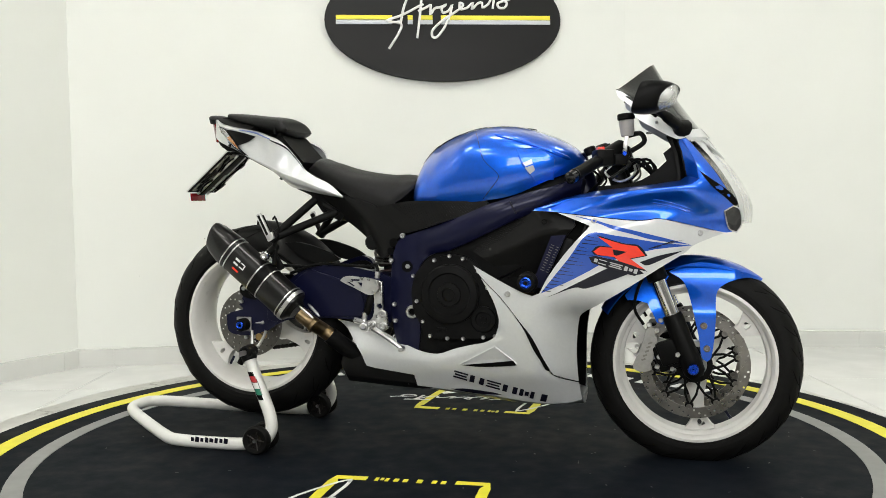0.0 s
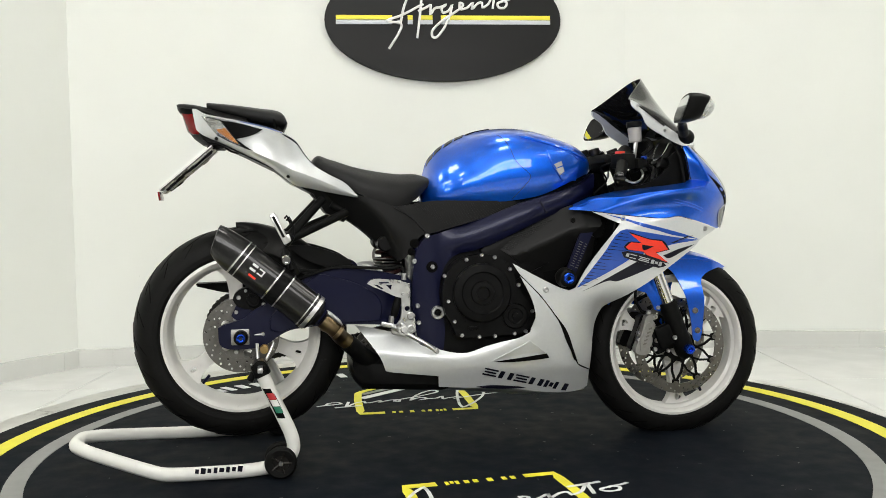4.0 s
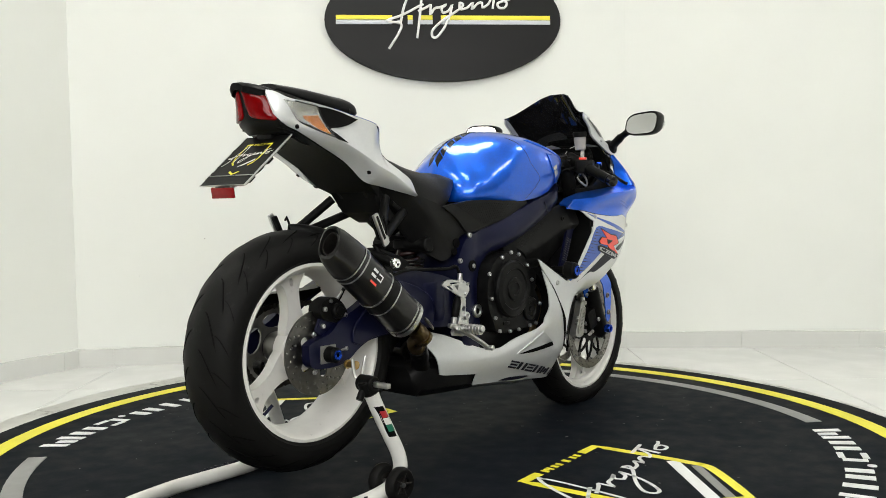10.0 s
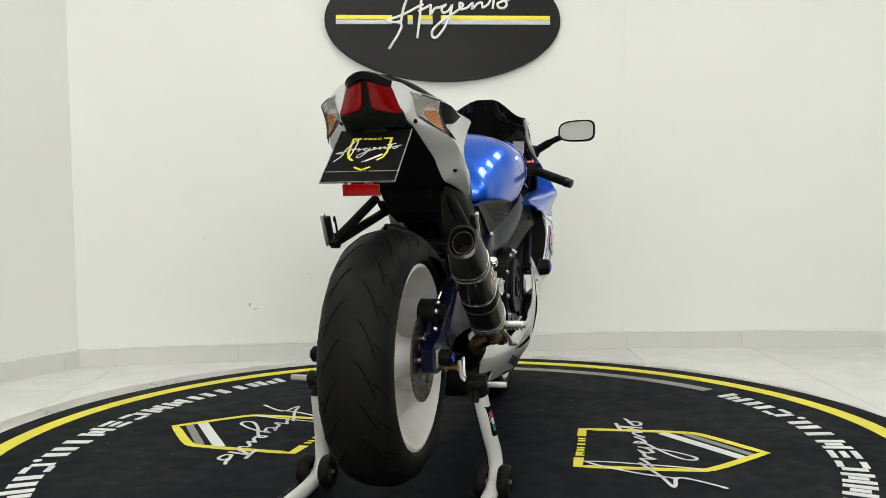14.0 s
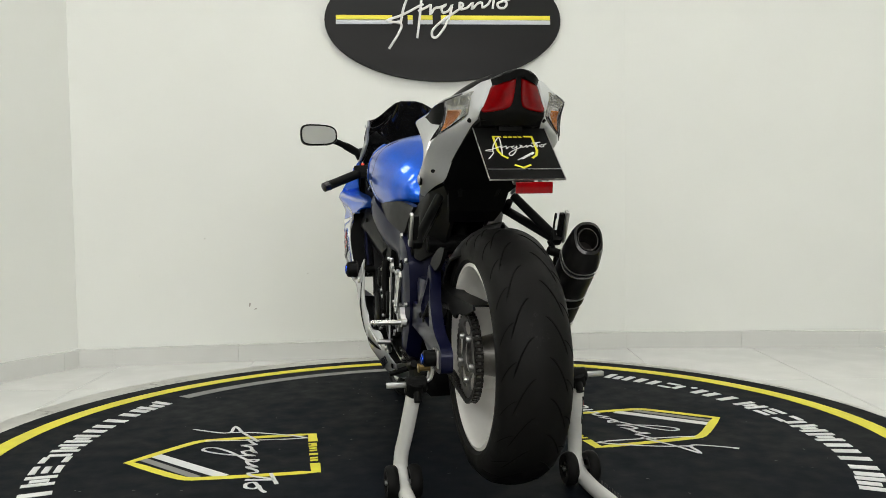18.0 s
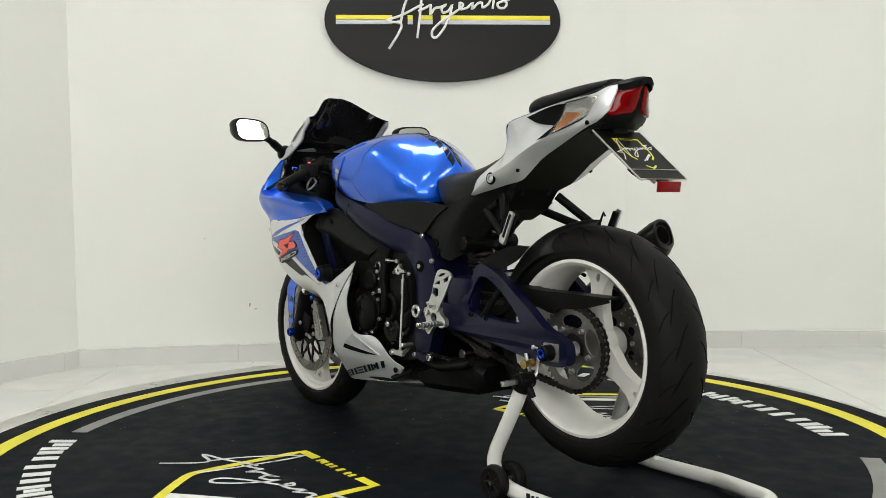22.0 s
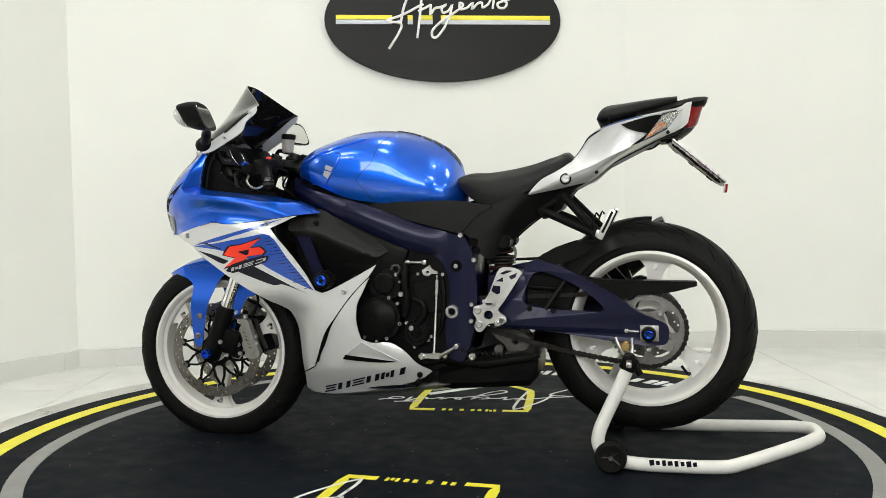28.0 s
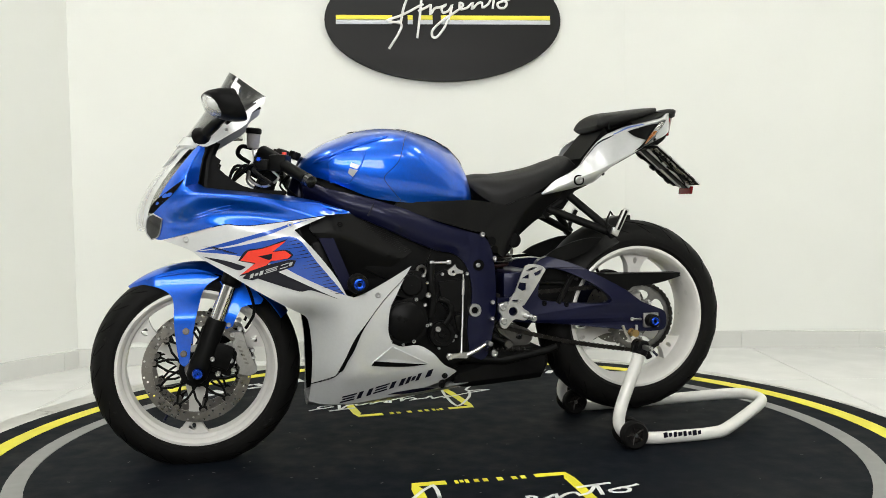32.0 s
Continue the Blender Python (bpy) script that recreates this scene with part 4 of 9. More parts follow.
def build_front_end(bike):
    for s in (1, -1):
        y = s * 0.108
        fk = new("fork_leg")
        fk.parent = bike
        tagged(fk, "upside-down fork leg with chrome stanchion")

        def P(h, off=0.0):
            x, z = fork_point(h, off)
            return (x, y, z)
        bm = bmesh.new()
        tube(bm, [P(-0.03), P(-0.015), P(0.03), P(0.05), P(0.150), P(0.16)], [0.020, 0.030, 0.032, 0.029, 0.029, 0.026], 24)
        box(bm, (P(0.06)[0] - 0.03, y, P(0.06)[2] - 0.01), (0.09, 0.03, 0.07), (0, -21, 0), 0.008)
        part("fork_bottom", bm, "black", fk, "black fork bottom casting")
        bm = bmesh.new()
        cyl(bm, P(0.15), P(0.30), 0.0215, seg=28)
        part("stanchion", bm, "chrome", fk, "polished chrome stanchion")
        bm = bmesh.new()
        tube(bm, [P(0.262), P(0.268), P(0.30), P(0.31), P(0.66), P(0.665)], [0.024, 0.029, 0.029, 0.026, 0.026, 0.02], 24)
        part("outer_tube", bm, "black", fk)
        bm = bmesh.new()
        x, z = P(0)[0] + 0.0, P(0)[2]
        revolve(bm, [(0.004, s * 0.028), (0.015, s * 0.028), (0.0155, s * 0.046), (0.013, s * 0.05), (0.008, s * 0.05), (0.0075, s * 0.040), (0.002, s * 0.040)], (FAX[0] - 0.003, y, FAX[2]), 24)
        part("axle_nut", bm, "anod", fk, "blue anodised axle cap")
        bm = bmesh.new()
        bolt_y(bm, 0.715, s * 0.128, 0.322, 0.0075, 0.006, s)
        bolt_y(bm, 0.700, s * 0.112, 0.278, 0.0065, 0.006, s)
        part("bolts", bm, "bolt", fk)
        # caliper
        cal = new("brake_caliper")
        cal.parent = bike
        tagged(cal, "radial four-piston brake caliper")
        cx, cz = FAX[0] - 0.130, FAX[2] + 0.044
        cp = [(-0.034, -0.058), (-0.010, -0.064), (0.014, -0.056), (0.010, -0.040), (0.018, -0.026), (0.019, -0.010), (0.014, 0.004), (0.026, 0.016), (0.029, 0.034), (0.020, 0.046), (0.034, 0.052), (0.036, 0.064), (0.012, 0.066), (-0.002, 0.060), (-0.010, 0.034), (-0.020, 0.004), (-0.034, -0.028), (-0.040, -0.046)]
        bm = bmesh.new()
        prism(bm, [ol([(cx + a, cz + b) for a, b in cp], 2, 50)], s * 0.084, s * 0.110)
        body = part("body", bm, "caliper", cal, "bare grey caliper body")
        mod = body.modifiers.new("round", "BEVEL")
        mod.width, mod.segments, mod.limit_method = 0.004, 2, "ANGLE"
        bm = bmesh.new()
        prism(bm, [ol([(cx + a * 0.9, cz + b * 0.9) for a, b in cp], 2, 50)], s * 0.030, s * 0.062)
        part("inner_half", bm, "engine", cal)
        # raised face with a row of plain marks
        bm = bmesh.new()
        prism(bm, [ol([(cx - 0.024, cz - 0.048), (cx + 0.006, cz - 0.050), (cx + 0.012, cz - 0.012), (cx + 0.022, cz + 0.026), (cx + 0.010, cz + 0.042), (cx - 0.004, cz + 0.036), (cx - 0.022, cz - 0.016)], 3, 70)], s * 0.109, s * 0.1135)
        part("face_plate", bm, "caliper", cal, smooth=30)
        bm = bmesh.new()
        for k in range(5):
            box(bm, (cx - 0.010 + 0.0048 * k, s * 0.1137, cz - 0.026 + 0.012 * k), (0.012, 0.0012, 0.005), (0, -20, 0))
        part("mark_bars", bm, "steel", cal)
        bm = bmesh.new()
        for dx, dz, r in ((0.028, 0.058, 0.0075), (-0.028, 0.010, 0.006), (-0.030, -0.012, 0.006), (0.006, 0.074, 0.008), (0.034, -0.018, 0.008), (0.028, -0.046, 0.0075)):
            bolt_y(bm, cx + dx, s * 0.104, cz + dz, r, 0.008, s)
        part("bolts", bm, "bolt", cal)
        bm = bmesh.new()
        box(bm, (cx + 0.062, s * 0.096, cz - 0.012), (0.085, 0.022, 0.085), (0, -21, 0), 0.01)
        part("bracket", bm, "black", cal)
        bm = bmesh.new()
        tube(bm, [(p[0], p[1], p[2]) for p in rounded([(cx - 0.01, s * 0.095, cz + 0.072), (cx - 0.035, s * 0.10, cz + 0.12), (cx - 0.02, s * 0.10, cz + 0.19), (cx + 0.03, s * 0.085, cz + 0.28)], 5, False, 120)], 0.0045, 8)
        part("brake_hose", bm, "black", cal)
    # lower and upper yoke
    for h, nm in ((0.40, "lower_yoke"), (0.635, "upper_yoke")):
        x, z = fork_point(h)
        bm = bmesh.new()
        box(bm, (x - 0.012, 0, z), (0.075, 0.27, 0.032), (0, 21, 0), 0.012)
        part(nm, bm, "black", bike)
    x, z = fork_point(0.66)
    bm = bmesh.new()
    cyl(bm, (x - 0.02, 0, z + 0.005), (x - 0.026, 0, z + 0.025), 0.019, seg=24, bevel=0.003)
    part("steering_nut", bm, "chain", bike)
    bm = bmesh.new()
    for s in (1, -1):
        cyl(bm, (x, s * 0.108, z), (x - 0.006, s * 0.108, z + 0.016), 0.017, seg=6)
    part("fork_caps", bm, "chain", bike)
    bm = bmesh.new()
    cyl(bm, (x - 0.055, 0.0, z - 0.004), (x - 0.063, 0, z + 0.018), 0.018, seg=20, bevel=0.003)
    part("ignition_lock", bm, "black", bike)
    # front mudguard
    mg = new("front_mudguard")
    mg.parent = bike
    tagged(mg, "blue front mudguard")

    bm = bmesh.new()
    loops = []
    n = 30
    for i in range(n + 1):
        a = radians(52 + (150 - 52) * i / n)
        k = i / n
        hw = 0.010 + 0.064 * min(1, (k / 0.25)) ** 0.6 if k < 0.25 else 0.074
        r = 0.3095 + 0.003 * math.sin(math.pi * k)
        row = []
        m = 10
        for j in range(m + 1):
            t = -1 + 2 * j / m
            drop = 0.026 * abs(t) ** 2.4 * (0.5 + 0.5 * min(1, k / 0.3))
            row.append((FAX[0] + (r - drop) * math.cos(a), hw * t, FAX[2] + (r - drop) * math.sin(a)))
        back = [(FAX[0] + (p[0] - FAX[0]) * 0.988, p[1] * 0.97, FAX[2] + (p[2] - FAX[2]) * 0.988) for p in row[::-1]]
        loops.append(row + back)
    rings(bm, loops, True, True)
    part("guard", bm, "blue", mg, "pearl blue mudguard top")
    for s in (1, -1):
        def yg(x, z):
            # hollow below the shell's edge, flared outwards down the leg
            u = min(1.0, max(0.0, (0.565 - z) / 0.13))
            front = min(1.0, max(0.15, (0.956 - x) / 0.085)) ** 0.6
            return (0.076 - 0.006 * math.sin(math.pi * u) ** 2 + 0.050 * u * u * (3 - 2 * u)) * front
        arm = [(0.690, 0.553), (0.730, 0.572), (0.785, 0.580), (0.850, 0.568), (0.900, 0.551), (0.942, 0.533), (0.905, 0.536), (0.868, 0.530), (0.838, 0.516), (0.822, 0.497), (0.818, 0.470), (0.818, 0.430), (0.815, 0.384), (0.811, 0.345), (0.805, 0.315), (0.794, 0.304), (0.780, 0.316),
               (0.774, 0.362), (0.766, 0.405), (0.750, 0.474), (0.730, 0.526)]
        part("side_arm", sheet(ol(arm, 4, 45), yg, s, 0.004, 0.012), "blue", mg)
        bm = bmesh.new()
        path = [(x, s * (yg(x, z) + 0.0005), z) for x, z in ((0.700, 0.556), (0.735, 0.565), (0.770, 0.567), (0.810, 0.565), (0.850, 0.560), (0.895, 0.550))]
        tube(bm, rounded(path, 4, False, 120), 0.0028, 8)
        part("guard_crease", bm, "blue", mg)
        rear_arm = [(0.690, 0.540), (0.650, 0.545), (0.600, 0.520), (0.567, 0.485), (0.575, 0.472), (0.605, 0.471), (0.631, 0.464), (0.648, 0.431), (0.657, 0.410), (0.674, 0.404), (0.684, 0.415), (0.676, 0.445), (0.664, 0.490)]
        part("rear_arm", sheet(ol(rear_arm, 3, 45), lambda x, z: 0.080 + 0.028 * min(1.0, max(0, (0.545 - z) / 0.10)), s, 0.004, 0.02), "blue", mg)
        bm = bmesh.new()
        for bx, bz in ((0.786, 0.405), (0.794, 0.341)):
            bolt_y(bm, bx, s * (yg(bx, bz) - 0.001), bz, 0.0098, 0.006, s)
        part("screws", bm, "steel", mg)
        bm = bmesh.new()
        bolt_y(bm, 0.668, s * 0.107, 0.416, 0.007, 0.006, s)
        part("screws", bm, "bolt", mg)


def build_controls(bike):
    for s in (1, -1):
        hb = new("handlebar")
        hb.parent = bike
        tagged(hb, "clip-on handlebar with black grip and levers")
        xi, zi = fork_point(0.60)
        A = Vector((xi + 0.008, s * 0.128, zi + 0.058))
        B = Vector((0.441, s * 0.350, 0.818))
        d = B - A
        bm = bmesh.new()
        tube(bm, [A - d * 0.08, A + d * 0.25], 0.022, 18)
        cyl(bm, (xi + 0.012, s * 0.108, zi + 0.025), (xi - 0.004, s * 0.108, zi + 0.070), 0.034, seg=24, bevel=0.004)
        part("clamp", bm, "black", hb)
        bm = bmesh.new()
        n = 26
        pts = [A + d * (0.40 + 0.50 * k / n) for k in range(n + 1)]
        tube(bm, pts, [0.0185 if k in (0, n) else (0.0168 if k % 2 else 0.0158) for k in range(n + 1)], 18)
        part("grip", bm, "black", hb, "ribbed black rubber grip")
        bm = bmesh.new()
        tube(bm, [A + d * 0.895, A + d * 0.91, A + d * 0.985, A + d * 1.0], [0.012, 0.0175, 0.0165, 0.010], 18)
        part("bar_end", bm, "gloss", hb)
        bm = bmesh.new()
        c = A + d * 0.31
        box(bm, c, (0.050, 0.060, 0.046), (0, 0, s * -22), 0.008)
        box(bm, c + Vector((0.022, s * -0.01, -0.004)), (0.05, 0.035, 0.03), (0, 0, s * -22), 0.006)
        sw = part("switch_box", bm, "black", hb)
        bm = bmesh.new()
        if s < 0:
            box(bm, c + Vector((-0.008, 0.004, 0.0262)), (0.020, 0.026, 0.010), (0, 0, 20), 0.003)
        else:
            box(bm, c + Vector((-0.012, 0.002, 0.0265)), (0.012, 0.012, 0.008), (0, 0, -20), 0.002)
        part("red_switch", bm, "red", sw, "red switch")
        # perch and lever
        bm = bmesh.new()
        e = c + Vector((0.045, s * 0.0, -0.006))
        box(bm, e, (0.04, 0.05, 0.03), (0, 0, s * -22), 0.007)
        part("lever_perch", bm, "black", hb)
        bm = bmesh.new()
        L = [e + Vector((0.022, 0, -0.004)), e + Vector((0.030, s * 0.05, -0.016)), e + Vector((0.012, s * 0.09, -0.034)), e + Vector((-0.010, s * 0.130, -0.052)), e + Vector((-0.014, s * 0.142, -0.056))]
        tube(bm, rounded([tuple(v) for v in L], 4, False, 120), 0.0052, 10)
        part("lever", bm, "black", hb)
        bm = bmesh.new()
        q = e + Vector((0.012, s * 0.012, 0.016))
        cyl(bm, q, q + Vector((0.004, s * 0.016, 0.0)), 0.006, seg=14)
        part("adjuster", bm, "anod", hb, "blue anodised lever adjuster")
        # cables and hoses
        bm = bmesh.new()
        for k in range(3):
            path = [tuple(e + Vector((0.0, s * -0.02, -0.01 - 0.008 * k))), (0.60 + 0.02 * k, s * (0.16 - 0.02 * k), 0.87), (0.66, s * 0.10, 0.80 - 0.02 * k), (0.62, s * 0.05, 0.70)]
            tube(bm, rounded(path, 6, False, 120), 0.0042, 7)
        part("cables", bm, "black", hb)
        # braided hose loop from the bar down behind the fork
        bm = bmesh.new()
        tube(bm, rounded([tuple(c + Vector((0.02, s * -0.03, -0.02))), (0.520, s * 0.165, 0.835), (0.560, s * 0.172, 0.812), (0.600, s * 0.150, 0.835), (0.590, s * 0.120, 0.880)], 6, False, 120), 0.0036, 8)
        part("braided_hose", bm, "alu", hb, "braided steel hose")
        bm = bmesh.new()
        tube(bm, rounded([tuple(c + Vector((-0.01, s * -0.03, 0.0))), (0.47, s * 0.13, 0.86), (0.50, s * 0.10, 0.82), (0.46, s * 0.09, 0.78)], 6, False, 120), 0.0032, 8)
        part("throttle_cable", bm, "black", hb)
        # mirror
        mr = new("mirror")
        mr.parent = bike
        tagged(mr, "black rear-view mirror with indicator lens")
        bm = bmesh.new()
        tube(bm, rounded([(0.728, s * 0.172, 0.950), (0.712, s * 0.200, 0.962), (0.682, s * 0.248, 0.985), (0.654, s * 0.300, 1.004)], 5, False, 120), [0.030, 0.027, 0.024, 0.020] + [0.0150] * 6 + [0.0115] * 6, 12)
        part("stalk", bm, "black", mr)
        bm = bmesh.new()
        loops = []
        mc = Vector((0.641, 0.345, 1.020)) if s > 0 else Vector((0.640, -0.349, 1.020))
        lean, deep, yaw = (0.42, 1.0, 0.18) if s > 0 else (0.38, 1.0, 0.24)
        for k, (dx, kk) in enumerate(((-0.006, 0.90), (-0.008, 0.99), (-0.002, 1.0), (0.012, 1.0), (0.030, 0.95), (0.048, 0.84), (0.056, 0.74), (0.058, 0.60))):
            lp = []
            for i in range(28):
                t = 2 * math.pi * i / 28
                ct, st = math.cos(t), math.sin(t)
                yy = 0.070 * math.copysign(abs(ct) ** 0.58, ct)
                zz = 0.041 * math.copysign(abs(st) ** 0.60, st) * (1.0 + 0.12 * ct)
                lp.append((mc.x + dx * deep - yy * yaw + zz * lean, mc.y + s * (yy * kk + (1 - kk) * 0.028), mc.z + zz * kk + (1 - kk) * 0.004))
            loops.append(lp)
        rings(bm, loops, True, True)
        part("housing", bm, "black", mr)
        bm = bmesh.new()
        lp = []
        for dx in (-0.0085, -0.0095):
            row = []
            for i in range(28):
                t = 2 * math.pi * i / 28
                ct, st = math.cos(t), math.sin(t)
                yy = 0.063 * math.copysign(abs(ct) ** 0.58, ct)
                zz = 0.0345 * math.copysign(abs(st) ** 0.60, st) * (1.0 + 0.12 * ct)
                row.append((mc.x + dx - yy * yaw + zz * lean, mc.y + s * yy, mc.z + zz))
            lp.append(row)
        rings(bm, lp, True, True)
        part("glass", bm, "mirror", mr, "silvered mirror glass", smooth=20)
        bm = bmesh.new()
        loops = []
        for dx, kk in ((0.034, 0.94), (0.050, 0.90), (0.062, 0.82), (0.071, 0.66), (0.076, 0.44), (0.078, 0.20)):
            lp = []
            for i in range(14):
                t = -0.62 * math.pi + 1.24 * math.pi * i / 13
                lp.append((mc.x + dx * deep + 0.036 * kk * math.sin(t) * lean * 0.6, mc.y + s * (0.012 + 0.052 * kk * math.cos(t)), mc.z + 0.036 * kk * math.sin(t)))
            loops.append(lp)
        rings(bm, loops, True, True)
        part("indicator_lens", bm, "lensthin", mr, "clear ribbed indicator lens")
        bm = bmesh.new()
        rings(bm, [[(mc.x + 0.002 + (p[0] - mc.x) * 0.93, mc.y + (p[1] - mc.y) * 0.965, mc.z + (p[2] - mc.z) * 0.95) for p in lp] for lp in loops], True, True)
        part("indicator_bowl", bm, "reflector", mr, "silvered indicator bowl")
        bm = bmesh.new()
        for i in range(5):
            tube(bm, [(mc.x + (0.018 + 0.008 * i) * deep, mc.y + s * (0.030), mc.z - 0.028 + 0.002 * i), (mc.x + (0.018 + 0.008 * i) * deep, mc.y + s * (0.064 - 0.003 * i), mc.z), (mc.x + (0.018 + 0.008 * i) * deep, mc.y + s * 0.030, mc.z + 0.028 - 0.002 * i)], 0.002, 6)
        part("lens_ribs", bm, "reflector", mr)
        bm = bmesh.new()
        bmesh.ops.create_uvsphere(bm, u_segments=12, v_segments=8, radius=0.011, matrix=pose(mc.x + 0.03 * deep, mc.y + s * 0.048, mc.z))
        part("bulb", bm, "amber", mr, "amber bulb")
    # brake fluid reservoir
    rv = new("fluid_reservoir")
    rv.parent = bike
    tagged(rv, "translucent brake fluid reservoir with black cap")
    bm = bmesh.new()
    cyl(bm, (0.580, -0.140, 0.938), (0.576, -0.140, 0.984), 0.019, 0.0215, 24, 0.003)
    part("cup", bm, "fluid", rv)
    bm = bmesh.new()
    cyl(bm, (0.576, -0.140, 0.984), (0.5745, -0.140, 1.002), 0.0245, seg=24, bevel=0.003)
    part("cap", bm, "black", rv)
    bm = bmesh.new()
    box(bm, (0.574, -0.150, 0.915), (0.012, 0.010, 0.05), (0, 8, 0), 0.003)
    part("stay", bm, "alu", rv)
    bm = bmesh.new()
    tube(bm, rounded([(0.582, -0.140, 0.940), (0.615, -0.145, 0.945), (0.625, -0.155, 0.920), (0.59, -0.165, 0.895)], 5, False, 120), 0.007, 10)
    part("hose", bm, "black", rv)
    # instrument pod: a round dial in a bright ring beside a small screen
    tilt = Euler((0, radians(28), 0)).to_matrix()
    hub = Vector((0.716, -0.030, 0.925))
    bm = bmesh.new()
    box(bm, (0.736, 0.0, 0.922), (0.040, 0.215, 0.090), (0, 28, 0), 0.012)
    pod = part("instrument_pod", bm, "black", bike)
    turn = [2 * math.pi * k / 36 for k in range(37)]
    bm = bmesh.new()
    tube(bm, [tuple(hub + tilt @ Vector((0, 0.043 * math.cos(t), 0.043 * math.sin(t)))) for t in turn], 0.0028, 8)
    part("dial_ring", bm, "chrome", pod, "bright dial ring")
    bm = bmesh.new()
    rings(bm, [[tuple(hub + tilt @ Vector((h, 0.041 * math.cos(t), 0.041 * math.sin(t)))) for t in turn[:-1]] for h in (0.001, 0.004)], True, True)
    part("dial", bm, "gloss", pod)
    bm = bmesh.new()
    box(bm, tuple(hub + tilt @ Vector((0.001, 0.090, -0.004))), (0.004, 0.060, 0.045), (0, 28, 0), 0.001)
    part("instrument_glass", bm, "gloss", pod)
    # wiring and connectors below the instruments
    bm = bmesh.new()
    rng = random.Random(5)
    for k in range(14):
        y = -0.12 + 0.24 * k / 13
        path = [(0.735, y * 0.8, 0.915 - 0.01 * (k % 3)), (0.722 + rng.uniform(-0.012, 0.02), y + rng.uniform(-0.02, 0.02), 0.875), (0.712 + rng.uniform(-0.012, 0.02), y * 0.7, 0.835), (0.660, y * 0.5, 0.79)]
        tube(bm, rounded(path, 4, False, 120), rng.choice((0.004, 0.006, 0.008)), 6)
    part("wiring_loom", bm, "black", bike)
    bm = bmesh.new()
    for x, y, z in ((0.722, -0.05, 0.873), (0.722, 0.06, 0.862), (0.730, 0.0, 0.885)):
        box(bm, (x, y, z), (0.048, 0.052, 0.034), (0, 20, y * 200), 0.005)
    part("connectors", bm, "engine", bike)
    bm = bmesh.new()
    for s in (1, -1):
        prism(bm, [ol([(0.750, 0.930), (0.709, 0.911), (0.677, 0.887), (0.686, 0.866), (0.642, 0.828), (0.590, 0.806), (0.50, 0.800), (0.50, 0.770), (0.60, 0.775), (0.745, 0.790)], 2, 40)], s * 0.150, s * 0.164)
    part("cockpit_lining", bm, "black", bike)
    bm = bmesh.new()
    rows = []
    for x, z, w in ((0.40, 0.735, 0.165), (0.50, 0.735, 0.172), (0.62, 0.75, 0.175), (0.72, 0.78, 0.165), (0.76, 0.84, 0.12)):
        rows.append([(x, -w, z + 0.02), (x, -w * 0.5, z), (x, w * 0.5, z), (x, w, z + 0.02), (x + 0.004, w, z + 0.008), (x + 0.004, -w, z + 0.008)])
    rings(bm, rows, True, True)
    part("cockpit_floor", bm, "black", bike, "black inner panel below the instruments")


# ---- motorcycle: bodywork ----
MID = [(0.396, 0.727), (0.45, 0.720), (0.506, 0.713), (0.593, 0.704), (0.636, 0.704), (0.670, 0.708), (0.741, 0.691), (0.800, 0.676), (0.838, 0.666), (0.80, 0.653), (0.759, 0.636), (0.735, 0.616), (0.665, 0.573), (0.588, 0.523),
       (0.507, 0.474), (0.456, 0.443), (0.443, 0.415), (0.436, 0.370), (0.433, 0.315), (0.435, 0.233), (0.372, 0.265), (0.352, 0.305), (0.328, 0.355), (0.302, 0.398), (0.263, 0.452),
       (0.225, 0.498), (0.178, 0.545), (0.154, 0.580), (0.207, 0.550), (0.256, 0.524), (0.297, 0.504), (0.323, 0.496), (0.343, 0.503), (0.372, 0.555), (0.421, 0.62), (0.484, 0.690)]
LOW_R = [(0.435, 0.230), (0.438, 0.200), (0.440, 0.172), (0.400, 0.167), (0.275, 0.176), (0.17, 0.192), (0.068, 0.198), (-0.05, 0.206), (-0.054, 0.242), (-0.185, 0.257), (-0.211, 0.263), (-0.227, 0.304),
         (-0.26, 0.352), (-0.301, 0.405), (-0.185, 0.376), (-0.135, 0.358), (-0.069, 0.330), (-0.019, 0.315), (0.031, 0.313), (0.08, 0.330), (0.129, 0.344), (0.179, 0.356), (0.211, 0.373),
         (0.224, 0.415), (0.222, 0.441), (0.208, 0.483), (0.176, 0.543), (0.223, 0.496), (0.261, 0.450), (0.300, 0.396), (0.326, 0.353), (0.350, 0.303), (0.370, 0.263)]
LOW_L = [(0.435, 0.230), (0.438, 0.200), (0.440, 0.172), (0.400, 0.167), (0.275, 0.176), (0.154, 0.196), (0.050, 0.224), (0.006, 0.253), (0.014, 0.260), (0.050, 0.280), (0.083, 0.316), (0.128, 0.343), (0.180, 0.344),
         (0.211, 0.356), (0.222, 0.395), (0.218, 0.456), (0.200, 0.495), (0.176, 0.543), (0.223, 0.496), (0.261, 0.450), (0.300, 0.396), (0.326, 0.353), (0.350, 0.303), (0.370, 0.263)]


def slit(pts, side, f, material, parent, name, lift=0.0012, label=""):
    part(name, sheet(ol(pts, 4, 60), f, side, 0.002, 0.02, lift), material, parent, label)


